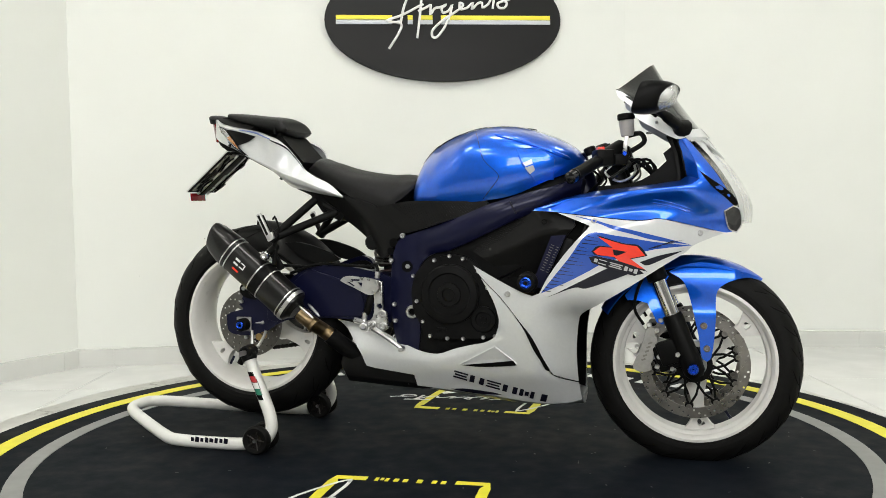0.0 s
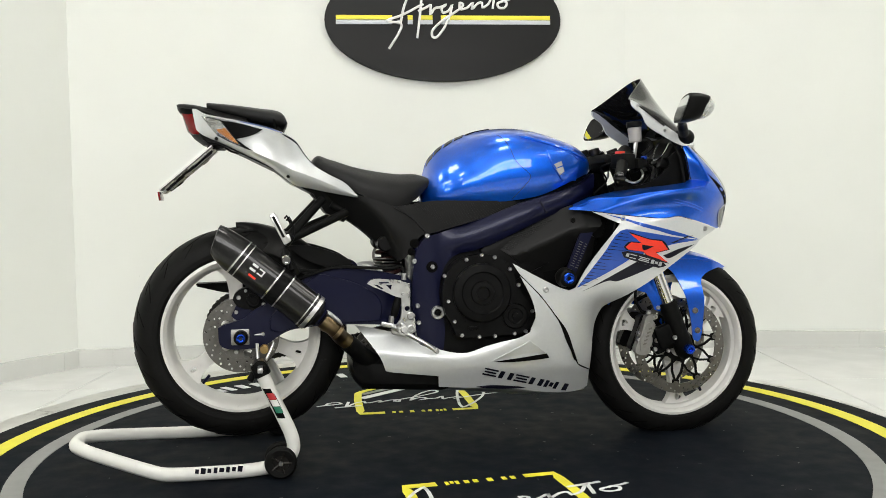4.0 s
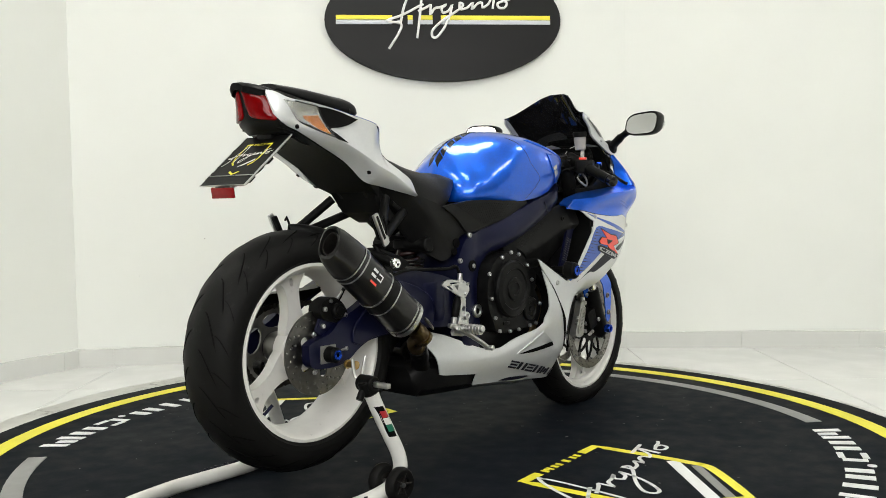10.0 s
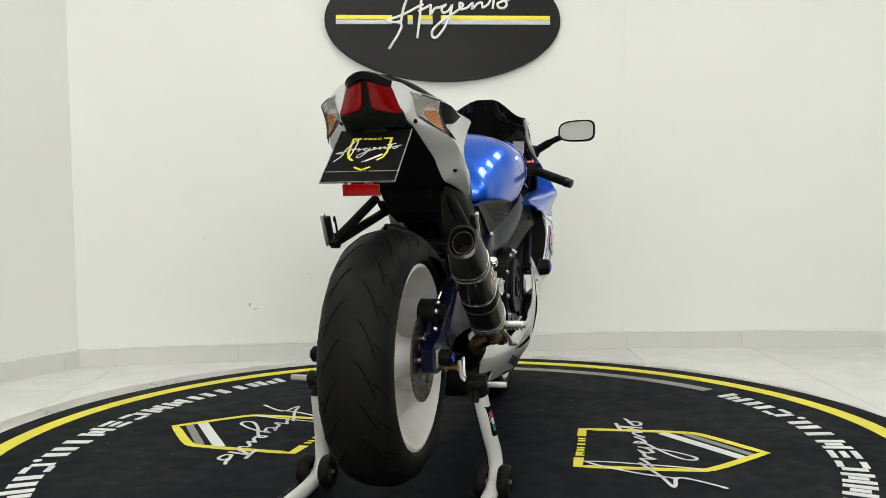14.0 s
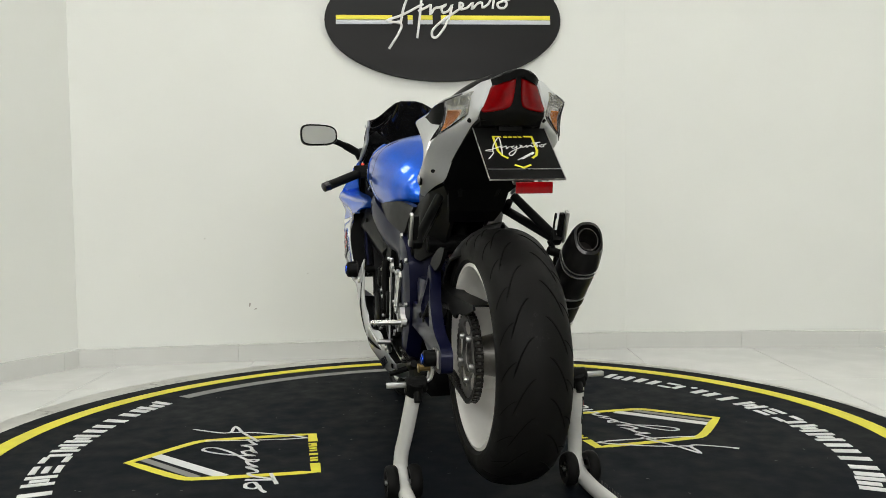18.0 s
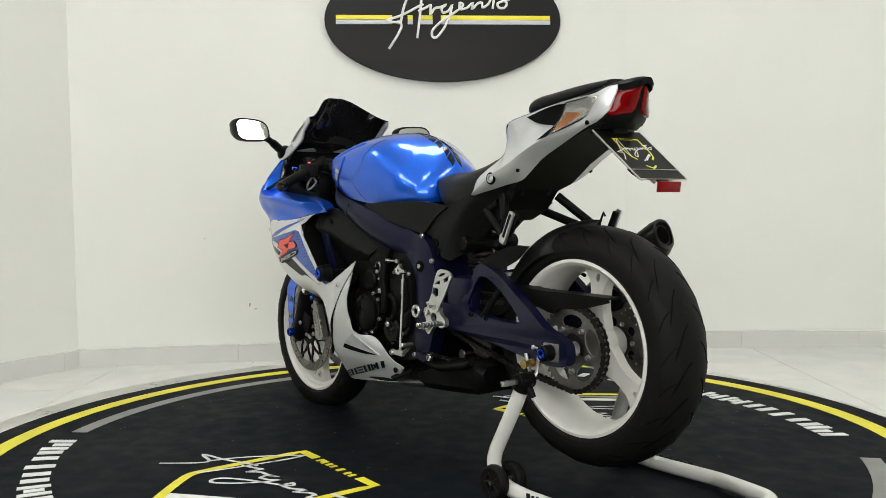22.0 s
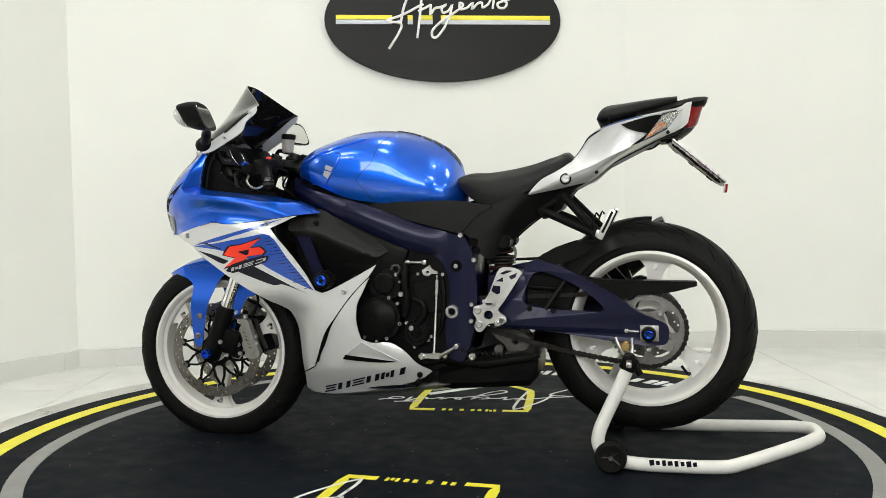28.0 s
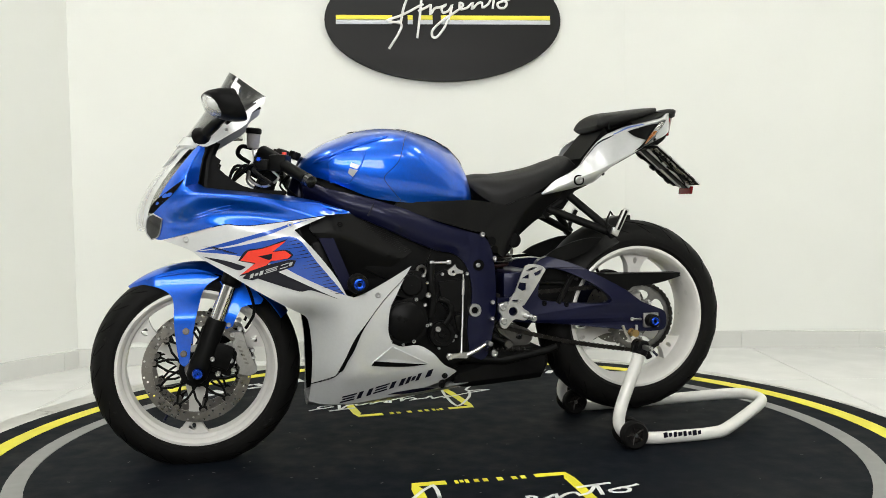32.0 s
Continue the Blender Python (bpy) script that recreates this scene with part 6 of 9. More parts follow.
def build_screen(bike):
    sc = new("windscreen")
    sc.parent = bike
    tagged(sc, "dark smoked double-bubble windscreen with white trim")
    nu, nv = 22, 16
    edge = spline([0, 0.25, 0.5, 0.75, 1.0], [0.160, 0.172, 0.176, 0.174, 0.168])

    def S(u, v, off=0.0):
        # centre and side curves from the base up
        cxv = 0.778 - 0.131 * v - 0.012 * math.sin(math.pi * v)
        czv = 0.958 + 0.193 * v + 0.010 * math.sin(math.pi * v)
        sxv = 0.716 - 0.164 * v
        szv = 0.944 + 0.124 * v
        a = abs(u)
        f = math.sin(a * math.pi / 2) ** 0.9
        g = max(0.0, (f - 0.14) / 0.86)
        k = a**2.2 * (1 - v) + g * g * (3 - 2 * g) * v
        y = edge(v) * math.copysign(math.sin(a * math.pi / 2) ** 0.9, u) if a > 0 else 0
        return (cxv + (sxv - cxv) * k + off, y, czv + (szv - czv) * k + off * 0.6)
    bm = bmesh.new()
    F = [[bm.verts.new(S(-1 + 2 * i / nu, j / nv)) for i in range(nu + 1)] for j in range(nv + 1)]
    B = [[bm.verts.new(S((-1 + 2 * i / nu), j / nv, -0.003)) for i in range(nu + 1)] for j in range(nv + 1)]
    for j in range(nv):
        for i in range(nu):
            bm.faces.new((F[j][i], F[j][i + 1], F[j + 1][i + 1], F[j + 1][i]))
            bm.faces.new((B[j][i + 1], B[j][i], B[j + 1][i], B[j + 1][i + 1]))
    for j in range(nv):
        for i in (0, nu):
            bm.faces.new((F[j][i], F[j + 1][i], B[j + 1][i], B[j][i]))
    for i in range(nu):
        for j in (0, nv):
            bm.faces.new((F[j][i], F[j][i + 1], B[j][i + 1], B[j][i]))
    part("pane", bm, "smoke", sc, "dark smoked acrylic pane")
    for s in (1, -1):
        trim = [(0.551, 1.066), (0.556, 1.046), (0.588, 1.020), (0.604, 0.988), (0.650, 0.958), (0.712, 0.924), (0.745, 0.930), (0.722, 0.947), (0.640, 1.004), (0.575, 1.054)]
        part("trim", sheet(ol(trim, 3, 50), lambda x, z: 0.172 + 0.022 * max(0, (x - 0.55) / 0.2) * max(0.0, (1.0 - z) / 0.08), s, 0.004, 0.02), "white", sc, "pearl white screen trim")
        part("trim_lining", sheet(ol([(0.648 + (x - 0.648) * 0.97, 0.99 + (z - 0.99) * 0.97) for x, z in trim], 3, 50), lambda x, z: 0.166 + 0.022 * max(0, (x - 0.55) / 0.2) * max(0.0, (1.0 - z) / 0.08), s, 0.003, 0.02), "lining", sc, "dark grey inside of the trim")
        bm = bmesh.new()
        for x, z in ((0.572, 1.047), (0.66, 0.972)):
            bolt_y(bm, x, s * 0.176, z, 0.005, 0.004, s, 10)
        part("screws", bm, "bolt", sc)
    # black bulkhead behind the headlamp
    bm = bmesh.new()
    rows = []
    for z, x, w in ((0.785, 0.745, 0.188), (0.83, 0.745, 0.184), (0.88, 0.738, 0.180), (0.925, 0.722, 0.170), (0.955, 0.708, 0.155)):
        rows.append([(x - 0.03, -w, z), (x, -w * 0.8, z), (x + 0.012, 0, z), (x, w * 0.8, z), (x - 0.03, w, z), (x - 0.022, w, z + 0.001), (x + 0.008, w * 0.8, z + 0.001), (x + 0.020, 0, z + 0.001), (x + 0.008, -w * 0.8, z + 0.001), (x - 0.022, -w, z + 0.001)])
    rings(bm, rows, True, True)
    part("inner_panel", bm, "black", sc, "black inner panel below the screen")
    # cowl crown under the screen base
    bm = bmesh.new()
    rows = []
    for i in range(17):
        t = -1 + 2 * i / 16
        a = abs(t)
        x = 0.782 - 0.066 * a**2.2
        y = 0.172 * math.copysign(math.sin(a * math.pi / 2) ** 0.9, t)
        rows.append([(x, y, 0.962 - 0.016 * a), (x + 0.022 - 0.012 * a, y * 1.01, 0.936 - 0.010 * a), (x + 0.014 - 0.010 * a, y * 0.99, 0.922 - 0.006 * a), (x - 0.008, y * 0.98, 0.950 - 0.012 * a)])
    rings(bm, rows, True, True)
    part("crown", bm, "white", sc, "pearl white crown below the screen")


def build_tank(bike):
    tk = new("fuel_tank")
    tk.parent = bike
    tagged(tk, "pearl blue fuel tank with black tank pad")
    part("shell", loft_half(tank, tank_low, tank_top, -0.0785, 0.462, 44, 20), "blue", tk)
    for s in (1, -1):
        bm = bmesh.new()
        path = on_path(tank, [(0.140, 0.962), (0.153, 0.945), (0.165, 0.915), (0.180, 0.878), (0.219, 0.840), (0.219, 0.824), (0.195, 0.795), (0.171, 0.768)], s, -0.0005)
        tube(bm, path, 0.0010, 6)
        part("seam", bm, "decnavy", tk)
        # front cover: a blade over the shoulder and a recessed badge field
        bm = bmesh.new()
        path = on_path(tank, [(0.20, 0.955), (0.28, 0.932), (0.35, 0.908), (0.42, 0.878)], s, -0.002)
        tube(bm, path, [0.0015] + [0.007] * (len(path) - 2) + [0.0015], 8)
        part("shoulder_blade", bm, "blue", tk)
        field = [(0.273, 0.912), (0.305, 0.911), (0.345, 0.905), (0.381, 0.880), (0.373, 0.822), (0.323, 0.818), (0.290, 0.868)]
        slit(field, s, tank, "blue", tk, "side_recess", 0.0022)
        bm = bmesh.new()
        tube(bm, on_path(tank, field + field[:1], s, 0.0014), 0.0022, 6)
        part("recess_edge", bm, "blue", tk)
        bm = bmesh.new()
        for q in ([(0.293, 0.869), (0.317, 0.878), (0.321, 0.866), (0.301, 0.858)], [(0.299, 0.855), (0.322, 0.862), (0.327, 0.848), (0.313, 0.836)]):
            sheet(q, tank, s, 0.002, 0.05, 0.0046, bm)
        part("tank_emblem", bm, "decgrey", tk, "silver angular tank emblem")
    # filler cap and tank pad pieces on the crown
    bm = bmesh.new()
    z = tank_top(0.265)
    cyl(bm, (0.262, 0, z - 0.020), (0.2630, 0, z - 0.0035), 0.040, seg=36, bevel=0.004)
    part("filler_cap", bm, "gloss", tk)
    for x0, x1, w0, w1 in (((-0.052, -0.030, 0.026, 0.036), (-0.026, -0.002, 0.034, 0.028), (0.006, 0.032, 0.036, 0.030), (0.040, 0.066, 0.032, 0.034), (0.076, 0.150, 0.030, 0.012))):
        for s in (1, -1):
            bm = bmesh.new()
            n = 6
            grid = []
            for i in range(n + 1):
                x = x0 + (x1 - x0) * i / n
                w = w0 + (w1 - w0) * i / n
                row = []
                for j in range(5):
                    y = 0.005 + (w * 0.68 - 0.005) * j / 4
                    xs = x - 0.45 * y
                    a, b = tank_low(xs), tank_top(xs)
                    wt = tank_w(xs)
                    p, q = tank_pow(xs)
                    u = max(0.0, 1 - (y / wt) ** (1 / q)) ** (1 / p)
                    row.append((xs, s * y, a + (b - a) * u + 0.002))
                grid.append(row)
            V = [[bm.verts.new(p) for p in r] for r in grid]
            W = [[bm.verts.new((p[0], p[1], p[2] - 0.004)) for p in r] for r in grid]
            for i in range(n):
                for j in range(4):
                    bm.faces.new((V[i][j], V[i + 1][j], V[i + 1][j + 1], V[i][j + 1]))
                for j in (0, 4):
                    bm.faces.new((V[i][j], V[i + 1][j], W[i + 1][j], W[i][j]))
            for j in range(4):
                for i in (0, n):
                    bm.faces.new((V[i][j], V[i][j + 1], W[i][j + 1], W[i][j]))
            part("tank_pad", bm, "gloss", tk, "glossy black tank pad piece")


def build_seat_tail(bike):
    st = new("rider_seat")
    st.parent = bike
    tagged(st, "black vinyl rider seat")
    hi = spline([-0.418, -0.402, -0.359, -0.29, -0.22, -0.15, -0.088, -0.058], [0.880, 0.902, 0.896, 0.874, 0.859, 0.850, 0.848, 0.838])
    lo = spline([-0.418, -0.325, -0.259, -0.193, -0.159, -0.108, -0.058], [0.866, 0.818, 0.780, 0.757, 0.748, 0.770, 0.815])
    wd = spline([-0.418, -0.38, -0.30, -0.20, -0.12, -0.058], [0.080, 0.100, 0.118, 0.126, 0.115, 0.085])

    def seat(x, z):
        a, b = lo(x), hi(x)
        u = min(1, max(0, (z - a) / (b - a)))
        return wd(x) * max(0, 1 - u**3.4) ** 0.45 * (0.93 + 0.07 * u)
    part("cushion", loft_half(seat, lo, hi, -0.418, -0.058, 30, 12), "leather", st)
    # pillion seat
    ps = new("pillion_seat")
    ps.parent = bike
    tagged(ps, "black vinyl pillion seat pad")
    bm = bmesh.new()
    hi2 = spline([-0.712, -0.66, -0.604, -0.550, -0.522, -0.506, -0.494, -0.486, -0.481], [1.064, 1.060, 1.053, 1.046, 1.043, 1.039, 1.031, 1.019, 1.000])
    lo2 = spline([-0.712, -0.651, -0.590, -0.535, -0.512, -0.496, -0.487, -0.481], [1.040, 1.016, 0.998, 0.984, 0.979, 0.977, 0.982, 0.996])
    wd2 = spline([-0.712, -0.64, -0.56, -0.515, -0.493, -0.481], [0.050, 0.085, 0.104, 0.109, 0.107, 0.098])

    def pill(x, z):
        a, b = lo2(x), hi2(x)
        u = min(1, max(0, (z - a) / (b - a + 1e-6)))
        return wd2(x) * max(0.0, 1 - abs(2 * u - 1) ** 3.0) ** 0.5
    part("pad", loft_half(pill, lo2, hi2, -0.712, -0.481, 30, 14), "leather", ps)
    bm = bmesh.new()
    n = 20
    pts = []
    for i in range(n + 1):
        t = math.pi * i / n
        pts.append((-0.518 - 0.006 * math.sin(t), 0.1085 * math.copysign(abs(math.cos(t)) ** 0.55, math.cos(t)), 0.985 + 0.0545 * abs(math.sin(t)) ** 0.6))
    tube(bm, pts, 0.003, 6)
    part("piping", bm, "black", ps)
    # tail unit
    tl = new("tail_unit")
    tl.parent = bike
    tagged(tl, "pearl white tail fairing with red tail lamp")
    # each section runs from the turned-in lower edge over the fold under the lamp to the top edge
    edge_z = spline([-0.752, -0.742, -0.731, -0.7045, -0.680, -0.609, -0.517, -0.466, -0.42, -0.376, -0.32, -0.284], [1.038, 0.985, 0.972, 0.957, 0.947, 0.912, 0.861, 0.820, 0.808, 0.798, 0.787, 0.780])
    edge_y = spline([-0.752, -0.742, -0.731, -0.7045, -0.680, -0.609, -0.517, -0.466, -0.42, -0.376, -0.32, -0.284], [0.057, 0.077, 0.080, 0.081, 0.087, 0.095, 0.105, 0.112, 0.124, 0.130, 0.132, 0.130])
    crease_z = spline([-0.752, -0.738, -0.723, -0.700, -0.680, -0.645, -0.610, -0.580, -0.52, -0.47, -0.42, -0.36, -0.284], [1.040, 1.031, 1.014, 0.984, 0.963, 0.943, 0.925, 0.911, 0.884, 0.859, 0.840, 0.815, 0.782])
    crease_y = spline([-0.752, -0.738, -0.723, -0.700, -0.680, -0.645, -0.610, -0.580, -0.52, -0.47, -0.42, -0.36, -0.284], [0.058, 0.075, 0.092, 0.095, 0.098, 0.124, 0.151, 0.162, 0.166, 0.167, 0.165, 0.155, 0.136])
    top_z = spline([-0.752, -0.737, -0.723, -0.667, -0.62, -0.551, -0.515, -0.484, -0.468, -0.455, -0.441, -0.425, -0.408, -0.370, -0.315, -0.284], [1.042, 1.037, 1.026, 1.006, 0.996, 0.980, 0.967, 0.955, 0.947, 0.936, 0.915, 0.893, 0.873, 0.847, 0.816, 0.784])
    top_y = spline([-0.752, -0.737, -0.723, -0.667, -0.62, -0.551, -0.530, -0.515, -0.500, -0.484, -0.468, -0.455, -0.441, -0.425, -0.408, -0.370, -0.315, -0.284], [0.058, 0.077, 0.094, 0.148, 0.160, 0.170, 0.181, 0.188, 0.188, 0.180, 0.166, 0.152, 0.138, 0.132, 0.140, 0.150, 0.142, 0.130])

    def tail(x, z):
        """Half width of the tail at a height of its section."""
        a, c, b = edge_z(x), crease_z(x), top_z(x)
        if z <= c:
            u = min(1.0, max(0.0, (z - a) / max(c - a, 1e-4)))
            return edge_y(x) + (crease_y(x) - edge_y(x)) * u + 0.22 * (crease_y(x) - edge_y(x)) * math.sin(math.pi * u)
        u = min(1.0, (z - c) / max(b - c, 1e-4))
        hollow = 0.006 * math.sin(math.pi * u) * ramp(x, -0.60, -0.53) * (1 - ramp(x, -0.48, -0.44))
        return crease_y(x) + (top_y(x) - crease_y(x)) * u - hollow
    for s in (1, -1):
        bm = bmesh.new()
        loops = []
        for i in range(85):
            x = -0.752 + 0.468 * i / 84
            a, c, b = edge_z(x), crease_z(x), top_z(x)
            zs = [a + (c - a) * k / 6 for k in range(6)] + [c + (b - c) * k / 8 for k in range(9)]
            outer = [(x, s * tail(x, z), z) for z in zs]
            roll = min(1.0, (x + 0.752) / 0.05) * ramp(-x, 0.45, 0.50)
            outer += [(x, s * (top_y(x) - 0.012 * roll - 0.001), b + 0.004 * roll + 0.0003), (x, s * (top_y(x) - 0.036 * roll - 0.002), b + 0.007 * roll + 0.0005)]
            loops.append(outer + [(x, p[1] - s * 0.005, p[2] - 0.002) for p in outer[::-1]])
        rings(bm, loops, True, True)
        part("side_panel", bm, "white", tl, "pearl white tail panel", smooth=30)
        slit([(-0.667, 0.999), (-0.640, 0.996), (-0.600, 0.987), (-0.552, 0.973), (-0.575, 0.960), (-0.600, 0.952), (-0.627, 0.948), (-0.604, 0.930), (-0.580, 0.913), (-0.612, 0.926), (-0.640, 0.962)], s, tail, "black", tl, "dark_inset", 0.006)
        # blue stripe along the top edge, dark line down its front end
        for name, m, x0, x1, n in (("blue_stripe", "decblue", -0.615, -0.498, 14), ("dark_line", "decnavy", -0.498, -0.405, 14)):
            bm = bmesh.new()
            loops = []
            for i in range(n + 1):
                x = x0 + (x1 - x0) * i / n
                b, k = top_z(x), math.sin(math.pi * (i / n) ** 0.7)
                if m == "decblue":
                    p, q = (x, top_y(x) + 0.0008, b + 0.0010), (x, top_y(x) - 0.004 - 0.009 * k, b + 0.0030 + 0.0018 * k)
                else:
                    p, q = (x, top_y(x) + 0.0010, b - 0.0005), (x, tail(x, b - 0.002 - 0.004 * k) + 0.0012, b - 0.002 - 0.004 * k)
                loops.append([(p[0], s * p[1], p[2]), (q[0], s * q[1], q[2]), (q[0], s * (q[1] - 0.002), q[2] - 0.001), (p[0], s * (p[1] - 0.002), p[2] - 0.001)])
            rings(bm, loops, True, True)
            part(name, bm, m, tl)
        # turn lamp: faceted bowl, amber bulb shade and ribbed clear lens
        lens = [(-0.725, 1.018), (-0.708, 1.012), (-0.667, 0.999), (-0.640, 0.962), (-0.612, 0.926), (-0.645, 0.943), (-0.681, 0.964), (-0.700, 0.985)]
        part("turn_bowl", sheet(ol(lens, 3, 45), tail, s, 0.003, 0.006, 0.003), "turnbowl", tl, "silvered turn lamp bowl")
        part("bulb_shade", sheet(ol([(-0.676, 0.975), (-0.658, 0.977), (-0.643, 0.958), (-0.622, 0.934), (-0.646, 0.948), (-0.668, 0.965)], 3, 45), tail, s, 0.0005, 0.006, 0.0034), "amber", tl, "amber bulb shade")
        part("turn_lens", sheet(ol(lens, 3, 45), tail, s, 0.006, 0.006, 0.0090), "lensfine", tl, "clear rear turn lamp lens")
        bm = bmesh.new()
        for k in range(19):
            u = k / 18
            xa, za, xb, zb = -0.716 + 0.049 * u, 1.014 - 0.015 * u, -0.702 + 0.044 * u, 0.989 - 0.002 * u
            tube(bm, [(xa + (xb - xa) * q / 8, s * (tail(xa + (xb - xa) * q / 8, za + (zb - za) * q / 8) + 0.0066), za + (zb - za) * q / 8) for q in range(9)], 0.0011, 5)
        part("lens_ribs", bm, "reflector", tl)
        bm = bmesh.new()
        for k in range(12):
            u = k / 11
            xa, za, xb, zb = -0.681 + 0.024 * u, 0.978 + 0.001 * u, -0.672 + 0.050 * u, 0.967 - 0.032 * u
            tube(bm, [(xa + (xb - xa) * q / 5, s * (tail(xa + (xb - xa) * q / 5, za + (zb - za) * q / 5) + 0.0036), za + (zb - za) * q / 5) for q in range(6)], 0.0013, 5)
        part("amber_ribs", bm, "amber", tl)
        bm = bmesh.new()
        lip = [(x, s * (tail(x, z) + 0.0075), z) for x, z in ((-0.708, 1.013), (-0.668, 1.0005), (-0.640, 0.9635), (-0.609, 0.9245), (-0.645, 0.9425), (-0.682, 0.9635))]
        tube(bm, lip, 0.0016, 6)
        part("lens_seal", bm, "black", tl)
        bm = bmesh.new()
        for x in (-0.683, -0.482):
            z = edge_z(x) + 0.35 * (crease_z(x) - edge_z(x))
            y = tail(x, z)
            cyl(bm, (x + 0.002, s * (y - 0.003), z + 0.004), (x - 0.002, s * (y + 0.002), z - 0.003), 0.0052, seg=12)
        part("rivets", bm, "black", tl)
        if s > 0:
            bm = bmesh.new()
            bolt_y(bm, -0.395, s * (tail(-0.395, 0.823) - 0.001), 0.823, 0.012, 0.007, s, 16)
            part("side_screw", bm, "bolt", tl)
            bm = bmesh.new()
            y = tail(-0.395, 0.823)
            revolve(bm, [(0.0125, y - 0.003), (0.0165, y - 0.003), (0.0165, y + 0.0025), (0.0125, y + 0.0025)], (-0.395, 0, 0.823), 24)
            part("screw_recess", bm, "groove", tl)
    bm = bmesh.new()
    rows = []
    for x, z, w in ((-0.425, 0.893, 0.10), (-0.462, 0.935, 0.10), (-0.495, 0.975, 0.10), (-0.51, 0.992, 0.09)):
        rows.append([(x, -w, z), (x, w, z), (x - 0.02, w, z - 0.03), (x - 0.02, -w, z - 0.03)])
    rings(bm, rows, True, True)
    part("seat_bulkhead", bm, "black", tl)
    # black tail cap
    bm = bmesh.new()
    rows = []
    for x, zt, w, drop in ((-0.60, 1.024, 0.128, 0.028), (-0.66, 1.036, 0.118, 0.030), (-0.70, 1.047, 0.093, 0.023), (-0.735, 1.055, 0.072, 0.019), (-0.756, 1.059, 0.059, 0.018), (-0.776, 1.061, 0.050, 0.018), (-0.792, 1.061, 0.040, 0.014), (-0.802, 1.059, 0.024, 0.009)):
        lp = []
        for i in range(15):
            t = -1 + i / 7
            lp.append((x + 0.006 * t * t, w * t, zt - drop * abs(t) ** 2.6))
        lp += [(p[0] + 0.004, p[1] * 0.94, p[2] - 0.016) for p in lp[::-1]]
        rows.append(lp)
    rings(bm, rows, True, True)
    part("tail_cap", bm, "black", tl)
    # red tail lamp in two rounded lobes
    lobe = ol([(0.006, 1.040), (0.030, 1.035), (0.051, 1.029), (0.060, 1.019), (0.071, 0.991), (0.078, 0.974), (0.070, 0.967), (0.045, 0.969), (0.022, 0.974), (0.012, 0.984), (0.008, 1.010)], 4, 60)
    cy, cz = 0.040, 1.002

    def lamp_x(y, z):
        return -0.790 + 0.30 * (1.04 - z) + (5 + 94 * (z - 0.973)) * y * y
    for s in (1, -1):
        bm = bmesh.new()
        loops = []
        for k, d in ((1.0, 0.030), (1.0, 0.005), (0.965, 0.0015), (0.90, 0.0), (0.70, -0.001), (0.40, -0.0015), (0.10, -0.0015)):
            loops.append([(lamp_x(cy + (y - cy) * k, cz + (z - cz) * k) + d, s * (cy + (y - cy) * k), cz + (z - cz) * k) for y, z in lobe])
        rings(bm, loops, True, True)
        part("tail_lamp", bm, "lensred", tl, "red tail lamp lens", smooth=50)
    bm = bmesh.new()
    rows = []
    for z, w in ((1.046, 0.054), (1.03, 0.060), (1.00, 0.070), (0.973, 0.0785), (0.958, 0.078), (0.938, 0.070)):
        rows.append([(lamp_x(w * t, max(z, 0.965)) + 0.006 + 1.3 * max(0.0, 0.965 - z), w * t, z) for t in (-1, -0.7, -0.4, -0.12, 0, 0.12, 0.4, 0.7, 1)] + [(-0.66, w, z), (-0.66, -w, z)])
    rings(bm, rows, True, True)
    part("lamp_housing", bm, "black", tl)
    # undertray
    bm = bmesh.new()
    rows = []
    for x, z, w, h in ((-0.725, 0.950, 0.074, 0.015), (-0.705, 0.946, 0.078, 0.018), (-0.68, 0.940, 0.084, 0.02), (-0.609, 0.906, 0.092, 0.025), (-0.517, 0.860, 0.102, 0.03), (-0.443, 0.808, 0.106, 0.05), (-0.36, 0.765, 0.070, 0.07), (-0.29, 0.740, 0.060, 0.08)):
        rows.append([(x, -w, z), (x, w, z), (x + 0.012, w, z + h), (x + 0.012, -w, z + h)])
    rings(bm, rows, True, True)
    part("undertray", bm, "black", tl, "black plastic undertray", smooth=20)
    bm = bmesh.new()
    rows = []
    for x, z, w, h in ((-0.41, 0.79, 0.085, 0.05), (-0.375, 0.735, 0.075, 0.07), (-0.32, 0.705, 0.065, 0.07)):
        rows.append([(x, -w, z), (x, w, z), (x + 0.05, w, z + h), (x + 0.05, -w, z + h)])
    rings(bm, rows, True, True)
    part("inner_guard", bm, "black", tl, smooth=20)
    # plate, its holder and reflector
    pl = new("number_plate_holder")
    pl.parent = bike
    tagged(pl, "black display plate on an angled holder with red reflector")
    a = math.degrees(math.atan2(0.930 - 0.807, 0.145))
    c = Vector((-0.772, 0.0, 0.870))
    bm = bmesh.new()
    box(bm, c, (0.195, 0.178, 0.003), (0, -a, 0), 0.0)
    part("plate", bm, "black", pl, "black display plate")
    bm = bmesh.new()
    R = Euler((0, radians(-a), 0)).to_matrix()

    def on(u, v, h=0.0032):
        # u across (towards the right), v up the plate
        return c + R @ Vector((v, -u, h))
    for e in (0.0885, -0.0885):
        box(bm, c + R @ Vector((0, e, 0.001)), (0.195, 0.0014, 0.004), (0, -a, 0))
    for e in (-0.0972, -0.060):
        box(bm, c + R @ Vector((e, 0, 0.0008)), (0.0014, 0.178, 0.004), (0, -a, 0))
    part("plate_rim", bm, "alu", pl)
    bm = bmesh.new()
